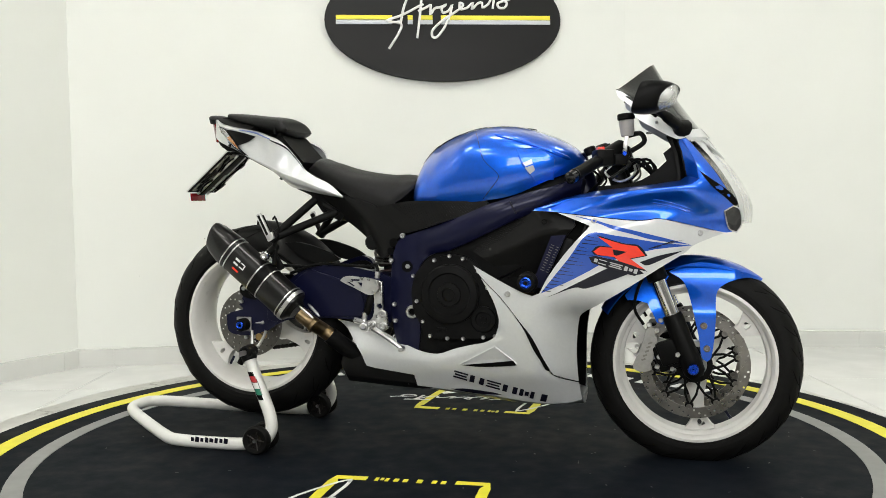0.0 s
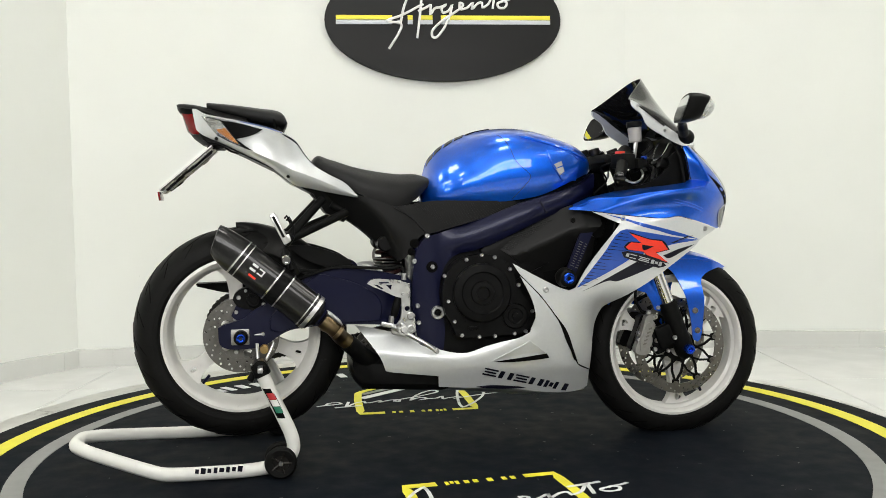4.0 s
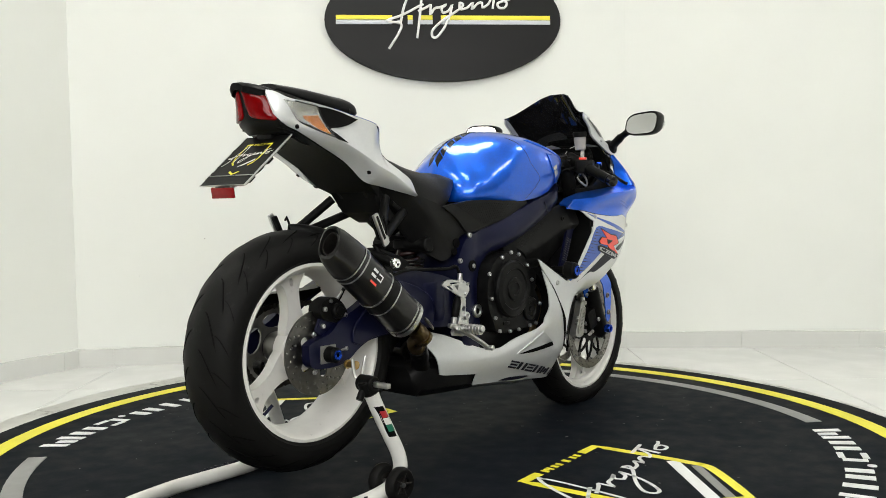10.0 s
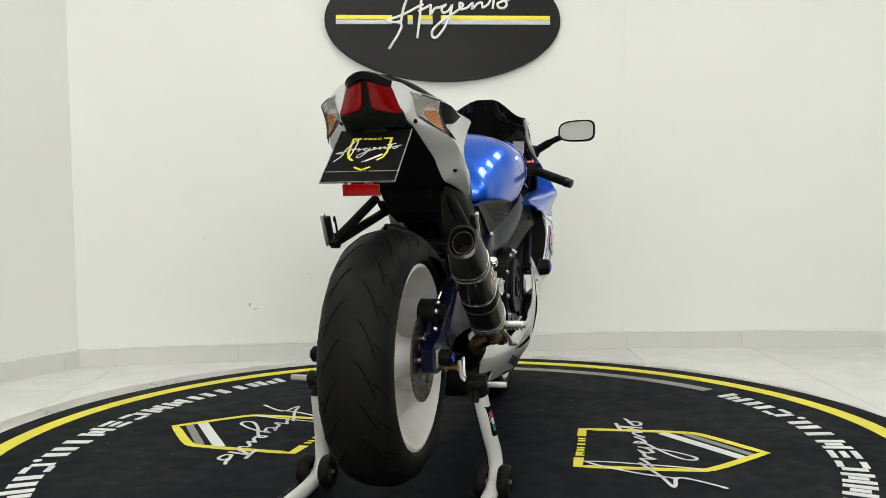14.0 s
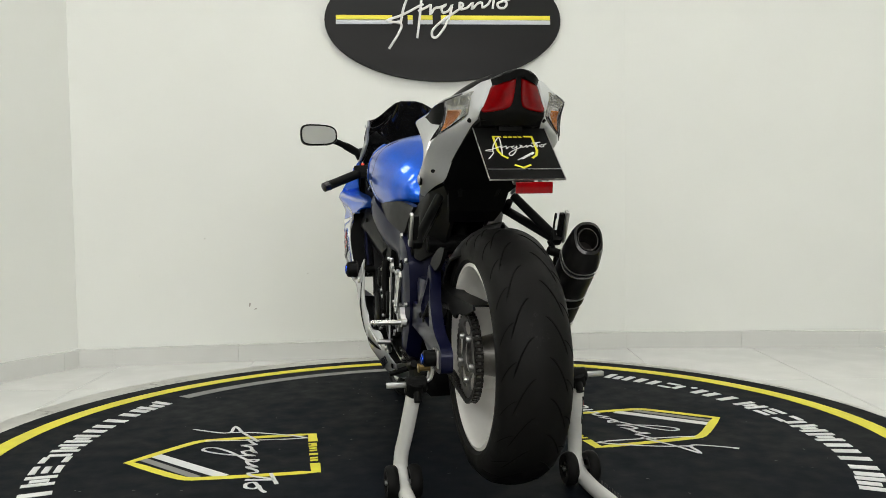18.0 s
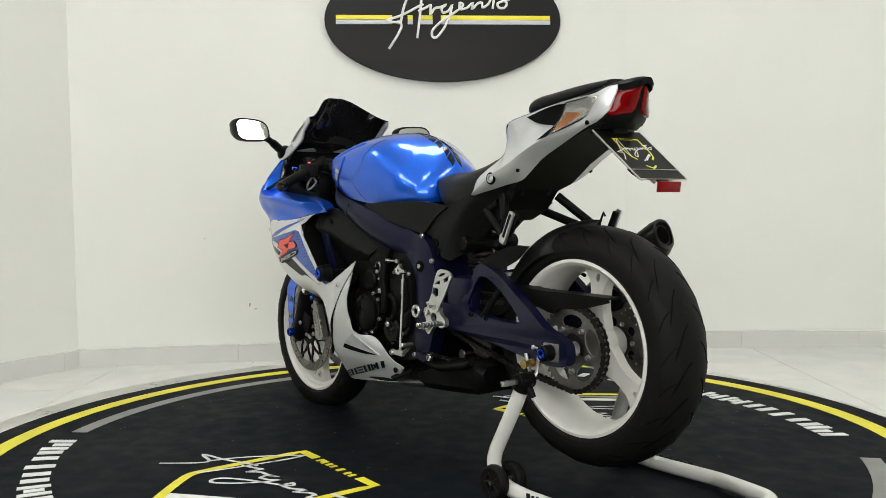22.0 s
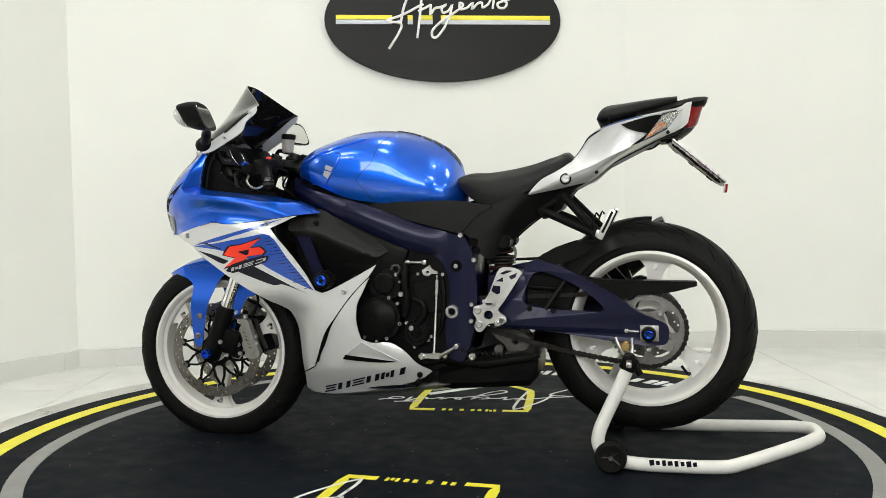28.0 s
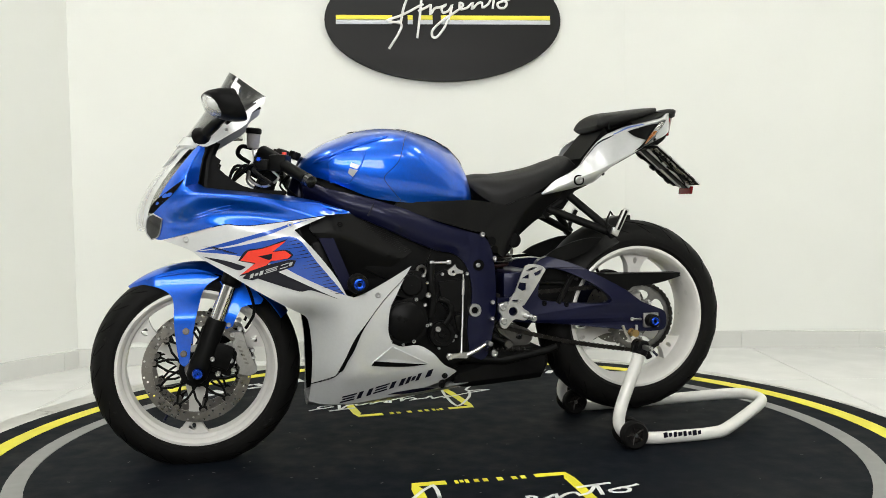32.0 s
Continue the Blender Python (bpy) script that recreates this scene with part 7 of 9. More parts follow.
    box(bm, c + R @ Vector((0.004, 0, -0.0055)), (0.180, 0.160, 0.004), (0, -a, 0), 0.001)
    part("back_sheet", bm, "crumpled", pl, "crumpled bare metal back sheet")
    bm = bmesh.new()
    for k, e in enumerate((-0.062, -0.036, 0.040, 0.060)):
        path = [c + R @ Vector((v, e + 0.012 * math.sin(v * 60 + k * 1.7), -0.010)) for v in (-0.085, -0.055, -0.02, 0.02, 0.055, 0.088)]
        tube(bm, rounded([tuple(p) for p in path], 4, False, 120), 0.0032, 7)
    part("plate_wiring", bm, "black", pl)
    bm = bmesh.new()
    for v, e in ((0.070, -0.066), (0.010, -0.070), (-0.060, -0.066), (0.050, 0.066), (-0.050, 0.066)):
        box(bm, c + R @ Vector((v, e, -0.011)), (0.022, 0.014, 0.008), (0, -a, 0), 0.002)
    part("wire_clips", bm, "black", pl)

    def stroke(name, paths, w, m):
        bm = bmesh.new()
        for path in paths:
            for p, q in zip(path, path[1:]):
                d = Vector((q[0] - p[0], q[1] - p[1]))
                if d.length < 1e-5:
                    continue
                nrm = Vector((-d.y, d.x)).normalized() * w / 2
                e = d.normalized() * w * 0.3
                vs = [bm.verts.new(on(p[0] - e.x + k * nrm.x, p[1] - e.y + k * nrm.y, 0.0028)) for k in (1, -1)] + [bm.verts.new(on(q[0] + e.x + k * nrm.x, q[1] + e.y + k * nrm.y, 0.0028)) for k in (-1, 1)]
                bm.faces.new(vs)
        part(name, bm, m, pl, normals=True)
    sh = [(-0.029, 0.062), (-0.047, 0.062), (-0.047, 0.008), (-0.041, -0.010), (-0.030, -0.020)]
    for path in (sh, [(-x, y) for x, y in sh], [(-0.018, -0.046), (0, -0.056), (0.018, -0.046)]):
        stroke("badge_outline", [path], 0.0058, "yellow")
    stroke("badge_bars", [[(-0.022 + 0.012 * k, 0.0635), (-0.014 + 0.012 * k, 0.0635)] for k in range(4)] + [[(-0.022 + 0.012 * k, 0.0585), (-0.014 + 0.012 * k, 0.0585)] for k in range(4)], 0.0022, "yellow")
    stroke("badge_stripe", [[(0.004, -0.022), (0.036, 0.000)]], 0.0065, "signwhite")
    stroke("grey_stripe", [[(-0.006, -0.026), (0.032, -0.006)]], 0.0035, "signgrey")
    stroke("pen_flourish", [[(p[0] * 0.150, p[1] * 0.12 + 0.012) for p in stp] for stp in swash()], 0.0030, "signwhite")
    bm = bmesh.new()
    box(bm, (-0.720, 0.0, 0.905), (0.12, 0.05, 0.012), (0, -a, 0), 0.003)
    box(bm, (-0.800, 0.0, 0.838), (0.12, 0.030, 0.008), (0, -a, 0), 0.002)
    box(bm, (-0.690, 0.0, 0.945), (0.05, 0.06, 0.04), (0, 0, 0), 0.006)
    part("bracket", bm, "black", pl)
    bm = bmesh.new()
    for e in (-0.03, 0.03):
        tube(bm, [(-0.690, e, 0.925), (-0.842, e, 0.800)], 0.0045, 8)
    part("stays", bm, "alu", pl)
    bm = bmesh.new()
    cyl(bm, (-0.672, -0.06, 0.936), (-0.672, 0.06, 0.936), 0.010, seg=14)
    part("cross_tube", bm, "black", pl)
    bm = bmesh.new()
    box(bm, (-0.852, -0.012, 0.790), (0.006, 0.086, 0.026), (0, -8, 0), 0.002)
    part("reflector", bm, "lensred", pl, "red rear reflector")
    bm = bmesh.new()
    box(bm, (-0.712, 0.0, 0.950), (0.03, 0.045, 0.014), (0, -20, 0), 0.003)
    part("plate_lamp", bm, "gloss", pl)
    bm = bmesh.new()
    tube(bm, rounded([(-0.665, -0.05, 0.932), (-0.64, -0.06, 0.916), (-0.61, -0.065, 0.914), (-0.585, -0.06, 0.925)], 5, False, 120), 0.003, 6)
    part("wire", bm, "black", pl)


# ---- motorcycle: frame, engine, running gear ----
def build_frame(bike):
    fm = new("frame")
    fm.parent = bike
    tagged(fm, "navy painted aluminium beam frame")
    spar = [(0.455, 0.845), (0.40, 0.812), (0.350, 0.797), (0.272, 0.777), (0.18, 0.750), (0.093, 0.716), (0.02, 0.691), (-0.055, 0.667), (-0.090, 0.655), (-0.116, 0.610), (-0.127, 0.53), (-0.127, 0.43), (-0.112, 0.350), (-0.092, 0.290), (-0.075, 0.281),
            (-0.042, 0.295), (-0.033, 0.368), (-0.036, 0.410), (-0.048, 0.465), (-0.046, 0.522), (-0.028, 0.575), (0.007, 0.606), (0.058, 0.617), (0.118, 0.640), (0.179, 0.668), (0.262, 0.706), (0.330, 0.732), (0.392, 0.752), (0.445, 0.775)]
    yw = spline([-0.13, -0.02, 0.10, 0.25, 0.36, 0.46], [0.151, 0.167, 0.193, 0.204, 0.184, 0.118])
    top_e = spline([-0.09, -0.055, 0.093, 0.18, 0.272, 0.350, 0.455], [0.655, 0.667, 0.716, 0.750, 0.777, 0.797, 0.845])
    low_e = spline([-0.048, 0.007, 0.058, 0.118, 0.179, 0.262, 0.330, 0.445], [0.585, 0.606, 0.617, 0.640, 0.668, 0.706, 0.732, 0.775])

    def spar_y(x, z):
        # crowned across the beam, flatter down the pivot plate
        t, b = top_e(x), low_e(x)
        u = min(1.0, abs(z - (t + b) / 2) / max(0.015, (t - b) / 2))
        v = min(1.0, abs(x + 0.083) / 0.042)
        k = ramp(x, -0.06, 0.03)
        return yw(x) - 0.013 * k * u**2 - 0.007 * (1 - k) * v**2
    for s in (1, -1):
        ob = part("spar", sheet(ol(spar, 3, 45), spar_y, s, 0.045, 0.012), "navy", fm, smooth=50)
        mod = ob.modifiers.new("round", "BEVEL")
        mod.width, mod.segments, mod.limit_method, mod.angle_limit = 0.009, 3, "ANGLE", radians(50)
        bm = bmesh.new()
        for x, z, r in ((-0.083, 0.662, 0.0085), (-0.122, 0.588, 0.008), (-0.114, 0.455, 0.0075), (-0.112, 0.405, 0.0075)):
            bolt_y(bm, x, s * (yw(x) - 0.002), z, r, 0.008, s)
        part("frame_bolts", bm, "bolt", fm, "zinc frame bolts")
        # engine mount hole with bolt
        bm = bmesh.new()
        revolve(bm, [(0.0005, s * (yw(-0.07) - 0.004)), (0.017, s * (yw(-0.07) - 0.004)), (0.017, s * (yw(-0.07) + 0.0012)), (0.0005, s * (yw(-0.07) + 0.0012))], (-0.070, 0, 0.570), 24)
        part("mount_recess", bm, "groove", fm)
        bm = bmesh.new()
        bolt_y(bm, -0.068, s * (yw(-0.07) + 0.001), 0.570, 0.0075, 0.004, s, 6)
        part("mount_bolt", bm, "bolt", fm)
        # swingarm pivot
        bm = bmesh.new()
        y = yw(-0.055)
        revolve(bm, [(0.010, s * (y - 0.004)), (0.0205, s * (y - 0.004)), (0.0205, s * (y + 0.004)), (0.0185, s * (y + 0.007)), (0.012, s * (y + 0.007)), (0.010, s * (y + 0.004))], (-0.055, 0, 0.434), 28)
        part("pivot_nut", bm, "bolt", fm, "ring-shaped steel pivot nut", smooth=20)
        bm = bmesh.new()
        revolve(bm, [(0.0005, s * (y - 0.004)), (0.0105, s * (y - 0.004)), (0.0105, s * (y + 0.0015)), (0.0005, s * (y + 0.0015))], (-0.055, 0, 0.434), 6)
        part("pivot_bore", bm, "groove", fm, smooth=20)
        bm = bmesh.new()
        box(bm, (0.262, s * (yw(0.262) - 0.0010), 0.742), (0.004, 0.003, 0.040), (0, -28, 0))
        part("weld_seam", bm, "decnavy", fm)
    bm = bmesh.new()
    cyl(bm, (0.448, 0, 0.775), (0.405, 0, 0.890), 0.045, seg=28, bevel=0.005)
    box(bm, (0.40, 0, 0.81), (0.10, 0.20, 0.06), (0, 18, 0), 0.015)
    part("head_stock", bm, "navy", fm)
    bm = bmesh.new()
    box(bm, (-0.09, 0, 0.50), (0.05, 0.28, 0.28), (0, 0, 0), 0.012)
    part("cross_member", bm, "navy", fm)
    # black rail that carries the tank
    bm = bmesh.new()
    rows = [[(x, -w, z), (x, w, z), (x, w * 0.97, z + 0.03), (x, -w * 0.97, z + 0.03)] for x, w, z in ((-0.06, 0.085, 0.750), (0.02, 0.130, 0.748), (0.12, 0.150, 0.748), (0.20, 0.155, 0.752), (0.28, 0.150, 0.772), (0.36, 0.135, 0.800), (0.42, 0.105, 0.825))]
    rings(bm, rows, True, True)
    part("tank_rail", bm, "black", fm)
    # black side covers below the tank
    sub = [(-0.430, 0.812), (-0.404, 0.778), (-0.360, 0.744), (-0.317, 0.717), (-0.274, 0.687), (-0.231, 0.650), (-0.198, 0.614), (-0.163, 0.588), (-0.140, 0.602), (-0.127, 0.624), (-0.100, 0.660), (-0.083, 0.668), (-0.125, 0.717), (-0.175, 0.750), (-0.259, 0.780), (-0.36, 0.802)]
    cov = [(-0.177, 0.748), (-0.115, 0.758), (-0.054, 0.766), (0.06, 0.764), (0.180, 0.762), (0.192, 0.748), (0.093, 0.716), (-0.030, 0.680), (-0.069, 0.670), (-0.086, 0.672), (-0.125, 0.715)]
    low_edge = spline([-0.430, -0.404, -0.317, -0.274, -0.231, -0.198, -0.163, -0.140], [0.80, 0.778, 0.717, 0.687, 0.650, 0.614, 0.588, 0.600])

    def flank(x, z):
        # flat above, folded inwards along the lower edge
        u = min(1.0, max(0.0, (z - low_edge(x)) / 0.085)) if x < -0.15 else 1.0
        k = min(1.0, max(0.0, (-0.15 - x) / 0.08))
        base = 0.112 + 0.028 * min(1.0, max(0, (x + 0.3) / 0.22))
        return base - (base - 0.055) * k * (1 - u) ** 1.1
    for s in (1, -1):
        part("subframe_cover", sheet(ol(sub, 3, 45), flank, s, 0.010, 0.012), "cover", fm, "matt black side cover")
        part("tank_side_cover", sheet(ol(cov, 3, 45), lambda x, z: 0.138 + 0.042 * ramp(x, -0.19, 0.09), s, 0.02, 0.03), "cover", fm, "ribbed matt black cover below the tank")
        bm = bmesh.new()
        for k in range(34 if s < 0 else 0):
            x = -0.13 + 0.008 * k
            z1 = 0.757
            z0 = max(0.690 + (x + 0.03) * 0.27, 0.69) if x > -0.06 else 0.735 - (x + 0.13) * 0.6
            if z1 - z0 < 0.012:
                continue
            tube(bm, [(q, s * (0.1380 + 0.042 * ramp(q, -0.19, 0.09)), h) for q, h in ((x + 0.03, z0 + 0.004), (x + 0.015, 0.5 * (z0 + z1)), (x, z1))], 0.0007, 5)
        if s < 0:
            part("ribs", bm, "cover", fm)
        # holes and small hardware behind
        bm = bmesh.new()
        for x, z, r in ((-0.118, 0.640, 0.014), (-0.128, 0.615, 0.011)):
            revolve(bm, [(0.0005, s * 0.134), (r, s * 0.134), (r, s * 0.1385), (0.0005, s * 0.1385)], (x, 0, z), 18)
        part("cover_recess", bm, "groove", fm)
        # passenger peg hanger
        hg = new("passenger_footrest")
        hg.parent = bike
        tagged(hg, "black tubular hanger with folded aluminium footrest")
        bm = bmesh.new()
        tube(bm, [(-0.385, s * 0.105, 0.775), (-0.487, s * 0.184, 0.668)], 0.0125, 12)
        tube(bm, [(-0.315, s * 0.105, 0.735), (-0.487, s * 0.184, 0.660)], 0.0125, 12)
        tube(bm, [(-0.36, s * 0.10, 0.76), (-0.315, s * 0.10, 0.732)], 0.010, 10)
        box(bm, (-0.490, s * 0.188, 0.662), (0.030, 0.028, 0.034), (0, 35, 0), 0.006)
        part("hanger", bm, "black", hg)
        bm = bmesh.new()
        box(bm, (-0.512, s * 0.207, 0.692), (0.018, 0.010, 0.092), (0, -26, 0), 0.004)
        box(bm, (-0.492, s * 0.198, 0.665), (0.020, 0.024, 0.022), (0, -18, 0), 0.004)
        part("footrest", bm, "alu", hg, "folded aluminium footrest")
        bm = bmesh.new()
        box(bm, (-0.515, s * 0.2125, 0.698), (0.007, 0.002, 0.066), (0, -26, 0), 0.0)
        part("tread_slot", bm, "black", hg)
        # added black backing, stands in for the shade on the footrest's inner side
        bm = bmesh.new()
        box(bm, (-0.510, s * 0.195, 0.690), (0.014, 0.014, 0.084), (0, -26, 0), 0.004)
        part("footrest_back", bm, "black", hg)
        bm = bmesh.new()
        tube(bm, rounded([(-0.480, s * 0.185, 0.66), (-0.472, s * 0.19, 0.69), (-0.484, s * 0.192, 0.725), (-0.492, s * 0.19, 0.715)], 4, False, 120), 0.0032, 8)
        part("hook", bm, "black", hg)


def build_engine(bike):
    en = new("engine")
    en.parent = bike
    tagged(en, "black four-cylinder engine with bolted covers")
    bm = bmesh.new()
    prism(bm, [ol([(-0.07, 0.34), (-0.05, 0.56), (0.02, 0.61), (0.10, 0.64), (0.22, 0.62), (0.28, 0.52), (0.24, 0.36), (0.20, 0.30), (0.05, 0.27), (-0.05, 0.29)], 3, 50)], -0.150, 0.150)
    part("crankcase", bm, "engine", en)
    bm = bmesh.new()
    box(bm, (0.19, 0, 0.60), (0.20, 0.34, 0.14), (0, -25, 0), 0.02)
    part("cylinder_head", bm, "engine", en)
    bm = bmesh.new()
    box(bm, (0.07, 0, 0.245), (0.20, 0.20, 0.07), (0, 0, 0), 0.02)
    part("sump", bm, "engine", en)

    def cover(name, outline, s, y0, y1, tiers, parent=en, material="engine"):
        bm = bmesh.new()
        lp = ol(outline, 4, 60)
        prism(bm, [lp], s * y0, s * y1)
        ob = part(name, bm, material, parent)
        mod = ob.modifiers.new("round", "BEVEL")
        mod.width, mod.segments, mod.limit_method, mod.angle_limit = 0.005, 3, "ANGLE", radians(50)
        for (cx, cz, rr) in tiers:
            bm = bmesh.new()
            revolve(bm, [(rr[0][0], s * (y1 - 0.002))] + [(r, s * (y1 + h)) for r, h in rr] + [(0.0005, s * (y1 + rr[-1][1])), (0.0005, s * (y1 - 0.002))], (cx, 0, cz), 48)
            part("boss", bm, material, ob)
        return ob
    # right: clutch cover
    cl = [(0.071, 0.606), (0.115, 0.600), (0.150, 0.580), (0.170, 0.545), (0.195, 0.490), (0.222, 0.450), (0.232, 0.415), (0.222, 0.385), (0.195, 0.366), (0.120, 0.362), (0.02, 0.360), (-0.005, 0.368), (-0.020, 0.40),
          (-0.040, 0.44), (-0.046, 0.50), (-0.030, 0.555), (0.010, 0.592)]
    c = cover("clutch_cover", cl, -1, 0.150, 0.196, [
        (0.072, 0.492, ((0.088, 0.0), (0.088, 0.010), (0.083, 0.015), (0.064, 0.017), (0.060, 0.013), (0.036, 0.013), (0.034, 0.019), (0.020, 0.020), (0.018, 0.016))),
        (0.172, 0.420, ((0.038, 0.0), (0.038, 0.006), (0.035, 0.009), (0.024, 0.009), (0.021, 0.006), (0.010, 0.006), (0.009, 0.010)))])
    bm = bmesh.new()
    for x, z in ((0.026, 0.591), (0.072, 0.604), (0.112, 0.596), (-0.040, 0.545), (-0.030, 0.470), (0.158, 0.560), (0.184, 0.512), (0.010, 0.368), (0.062, 0.362), (0.110, 0.362), (0.170, 0.368), (0.205, 0.372), (0.226, 0.432), (-0.012, 0.410)):
        bolt_y(bm, x, -0.196, z, 0.0062, 0.007, -1)
    part("cover_bolts", bm, "bolt", c, "zinc cover bolts")
    bm = bmesh.new()
    box(bm, (0.045, -0.197, 0.388), (0.030, 0.004, 0.010), (0, 0, 0), 0.001)
    part("raised_mark", bm, "engine", c)
    # left: generator and small covers
    cover("generator_cover", [(0.160, 0.481), (0.205, 0.466), (0.234, 0.425), (0.236, 0.385), (0.215, 0.354), (0.173, 0.348), (0.122, 0.360), (0.100, 0.392), (0.099, 0.430), (0.114, 0.462), (0.135, 0.478)], 1, 0.15, 0.196,
               [(0.166, 0.414, ((0.058, 0.0), (0.058, 0.007), (0.050, 0.013), (0.0005, 0.015)))])
    g2 = cover("starter_cover", [(0.117, 0.559), (0.160, 0.557), (0.190, 0.525), (0.192, 0.500), (0.172, 0.483), (0.122, 0.474), (0.101, 0.491), (0.098, 0.533)], 1, 0.15, 0.190,
               [(0.145, 0.520, ((0.033, 0.0), (0.033, 0.006), (0.028, 0.011), (0.0005, 0.012)))])
    g3 = cover("sprocket_cover", [(0.070, 0.540), (0.03, 0.560), (-0.022, 0.545), (-0.036, 0.50), (-0.034, 0.43), (-0.020, 0.371), (0.02, 0.345), (0.060, 0.330), (0.088, 0.36), (0.088, 0.44), (0.078, 0.50)], 1, 0.145, 0.168, [
        (0.052, 0.369, ((0.040, 0.0), (0.040, 0.012), (0.036, 0.017), (0.026, 0.017), (0.024, 0.013), (0.012, 0.013), (0.010, 0.016)))])
    cover("cover_step", [(0.060, 0.525), (-0.018, 0.530), (-0.026, 0.470), (-0.024, 0.440), (0.020, 0.430), (0.046, 0.458)], 1, 0.160, 0.178, [], g3)
    cover("cover_step", [(0.012, 0.422), (-0.026, 0.432), (-0.020, 0.380), (0.004, 0.372)], 1, 0.160, 0.176, [], g3)
    bm = bmesh.new()
    for x, z, r in ((0.131, 0.477, 0.0062), (0.105, 0.460, 0.0058), (0.108, 0.547, 0.0065), (0.097, 0.525, 0.0042), (0.209, 0.357, 0.0052), (0.140, 0.354, 0.0062), (0.172, 0.346, 0.0045), (0.099, 0.399, 0.0062), (0.094, 0.488, 0.0085)):
        bolt_y(bm, x, 0.190, z, r, 0.007, 1)
    for x, z, r in ((0.084, 0.399, 0.0055), (0.044, 0.461, 0.0058), (0.046, 0.547, 0.0052), (-0.030, 0.546, 0.0060), (0.017, 0.348, 0.0060), (0.007, 0.359, 0.0052), (0.060, 0.326, 0.0045), (0.084, 0.375, 0.0040)):
        bolt_y(bm, x, 0.168, z, r, 0.007, 1)
    bolt_y(bm, 0.065, 0.184, 0.385, 0.0085, 0.006, 1)
    part("cover_bolts", bm, "bolt", g3, "zinc cover bolts")
    bm = bmesh.new()
    revolve(bm, [(0.010, 0.178), (0.018, 0.178), (0.018, 0.186), (0.014, 0.190), (0.010, 0.188)], (0.112, 0, 0.560), 20)
    part("collar", bm, "darksteel", g2, "bare steel collar")
    # water pump pipe, hoses, levers on the left
    bm = bmesh.new()
    tube(bm, rounded([(0.082, 0.182, 0.58), (0.084, 0.188, 0.52), (0.078, 0.186, 0.47), (0.086, 0.184, 0.42)], 5, False, 120), 0.011, 12)
    tube(bm, rounded([(0.06, 0.18, 0.475), (0.03, 0.184, 0.46), (0.025, 0.184, 0.43), (0.045, 0.186, 0.40)], 5, False, 120), 0.009, 10)
    part("coolant_hose", bm, "black", en)
    bm = bmesh.new()
    tube(bm, [(0.074, 0.172, 0.582), (0.030, 0.174, 0.582)], 0.0036, 10)
    for x in (0.078, 0.026):
        box(bm, (x, 0.173, 0.582), (0.014, 0.012, 0.013), (0, 0, 0), 0.003)
    part("clutch_cable_end", bm, "bolt", en, "zinc cable fitting")
    bm = bmesh.new()
    prism(bm, [ol([(0.032, 0.558), (0.008, 0.575), (0.000, 0.562), (-0.016, 0.556), (-0.016, 0.548), (0.002, 0.548), (0.012, 0.541), (0.026, 0.545)], 3, 50), circle2(0.014, 0.554, 0.0045, 10)], 0.170, 0.180)
    part("shift_arm", bm, "alu", en, "bare aluminium shift arm", smooth=30)
    bm = bmesh.new()
    tube(bm, [(-0.015, 0.182, 0.545), (-0.015, 0.182, 0.532), (-0.0149, 0.183, 0.530), (-0.0135, 0.184, 0.485), (-0.0134, 0.184, 0.483), (-0.005, 0.190, 0.318), (-0.004, 0.190, 0.312)], [0.0028, 0.0028, 0.0052, 0.0052, 0.0034, 0.0034, 0.0055], 10)
    part("shift_rod", bm, "alu", en, "aluminium shift rod")
    bm = bmesh.new()
    prism(bm, [ol([(0.036, 0.312), (0.020, 0.310), (-0.020, 0.313), (-0.030, 0.306), (-0.020, 0.295), (0.018, 0.297), (0.036, 0.292), (0.043, 0.302)], 3, 50)], 0.186, 0.195)
    tube(bm, [(-0.022, 0.192, 0.304), (-0.055, 0.200, 0.322), (-0.080, 0.205, 0.338)], [0.0065, 0.0058, 0.005], 10)
    bolt_y(bm, 0.031, 0.195, 0.302, 0.0085, 0.006, 1)
    part("shift_lever", bm, "alu", en, "aluminium shift lever")
    bm = bmesh.new()
    cyl(bm, (-0.082, 0.198, 0.339), (-0.082, 0.240, 0.341), 0.0075, seg=12, bevel=0.002)
    part("shift_peg", bm, "bolt", en)
    # low silencer box below the engine
    bx = new("silencer_box")
    bx.parent = bike
    tagged(bx, "black silencer box below the swingarm pivot")
    bm = bmesh.new()
    rows = []
    for x, w, z0, z1 in ((-0.305, 0.115, 0.235, 0.290), (-0.28, 0.135, 0.208, 0.305), (-0.16, 0.140, 0.200, 0.300), (-0.04, 0.135, 0.192, 0.265), (0.0, 0.12, 0.195, 0.25)):
        rows.append([(x, -w, z0 + 0.02), (x, -w * 0.85, z0), (x, w * 0.85, z0), (x, w, z0 + 0.02), (x, w, z1 - 0.02), (x, w * 0.85, z1), (x, -w * 0.85, z1), (x, -w, z1 - 0.02)])
    rings(bm, rows, True, True)
    part("box", bm, "engine", bx, smooth=40)
    # side stand, folded up
    sd = new("side_stand")
    sd.parent = bike
    tagged(sd, "black side stand, folded up")
    bm = bmesh.new()
    tube(bm, [(-0.02, 0.120, 0.285), (-0.15, 0.150, 0.275), (-0.29, 0.165, 0.302), (-0.315, 0.168, 0.312)], [0.016, 0.013, 0.012, 0.010], 12)
    part("leg", bm, "black", sd)
    bm = bmesh.new()
    bolt_y(bm, -0.115, 0.158, 0.300, 0.012, 0.010, 1)
    bolt_y(bm, -0.03, 0.150, 0.298, 0.008, 0.008, 1)
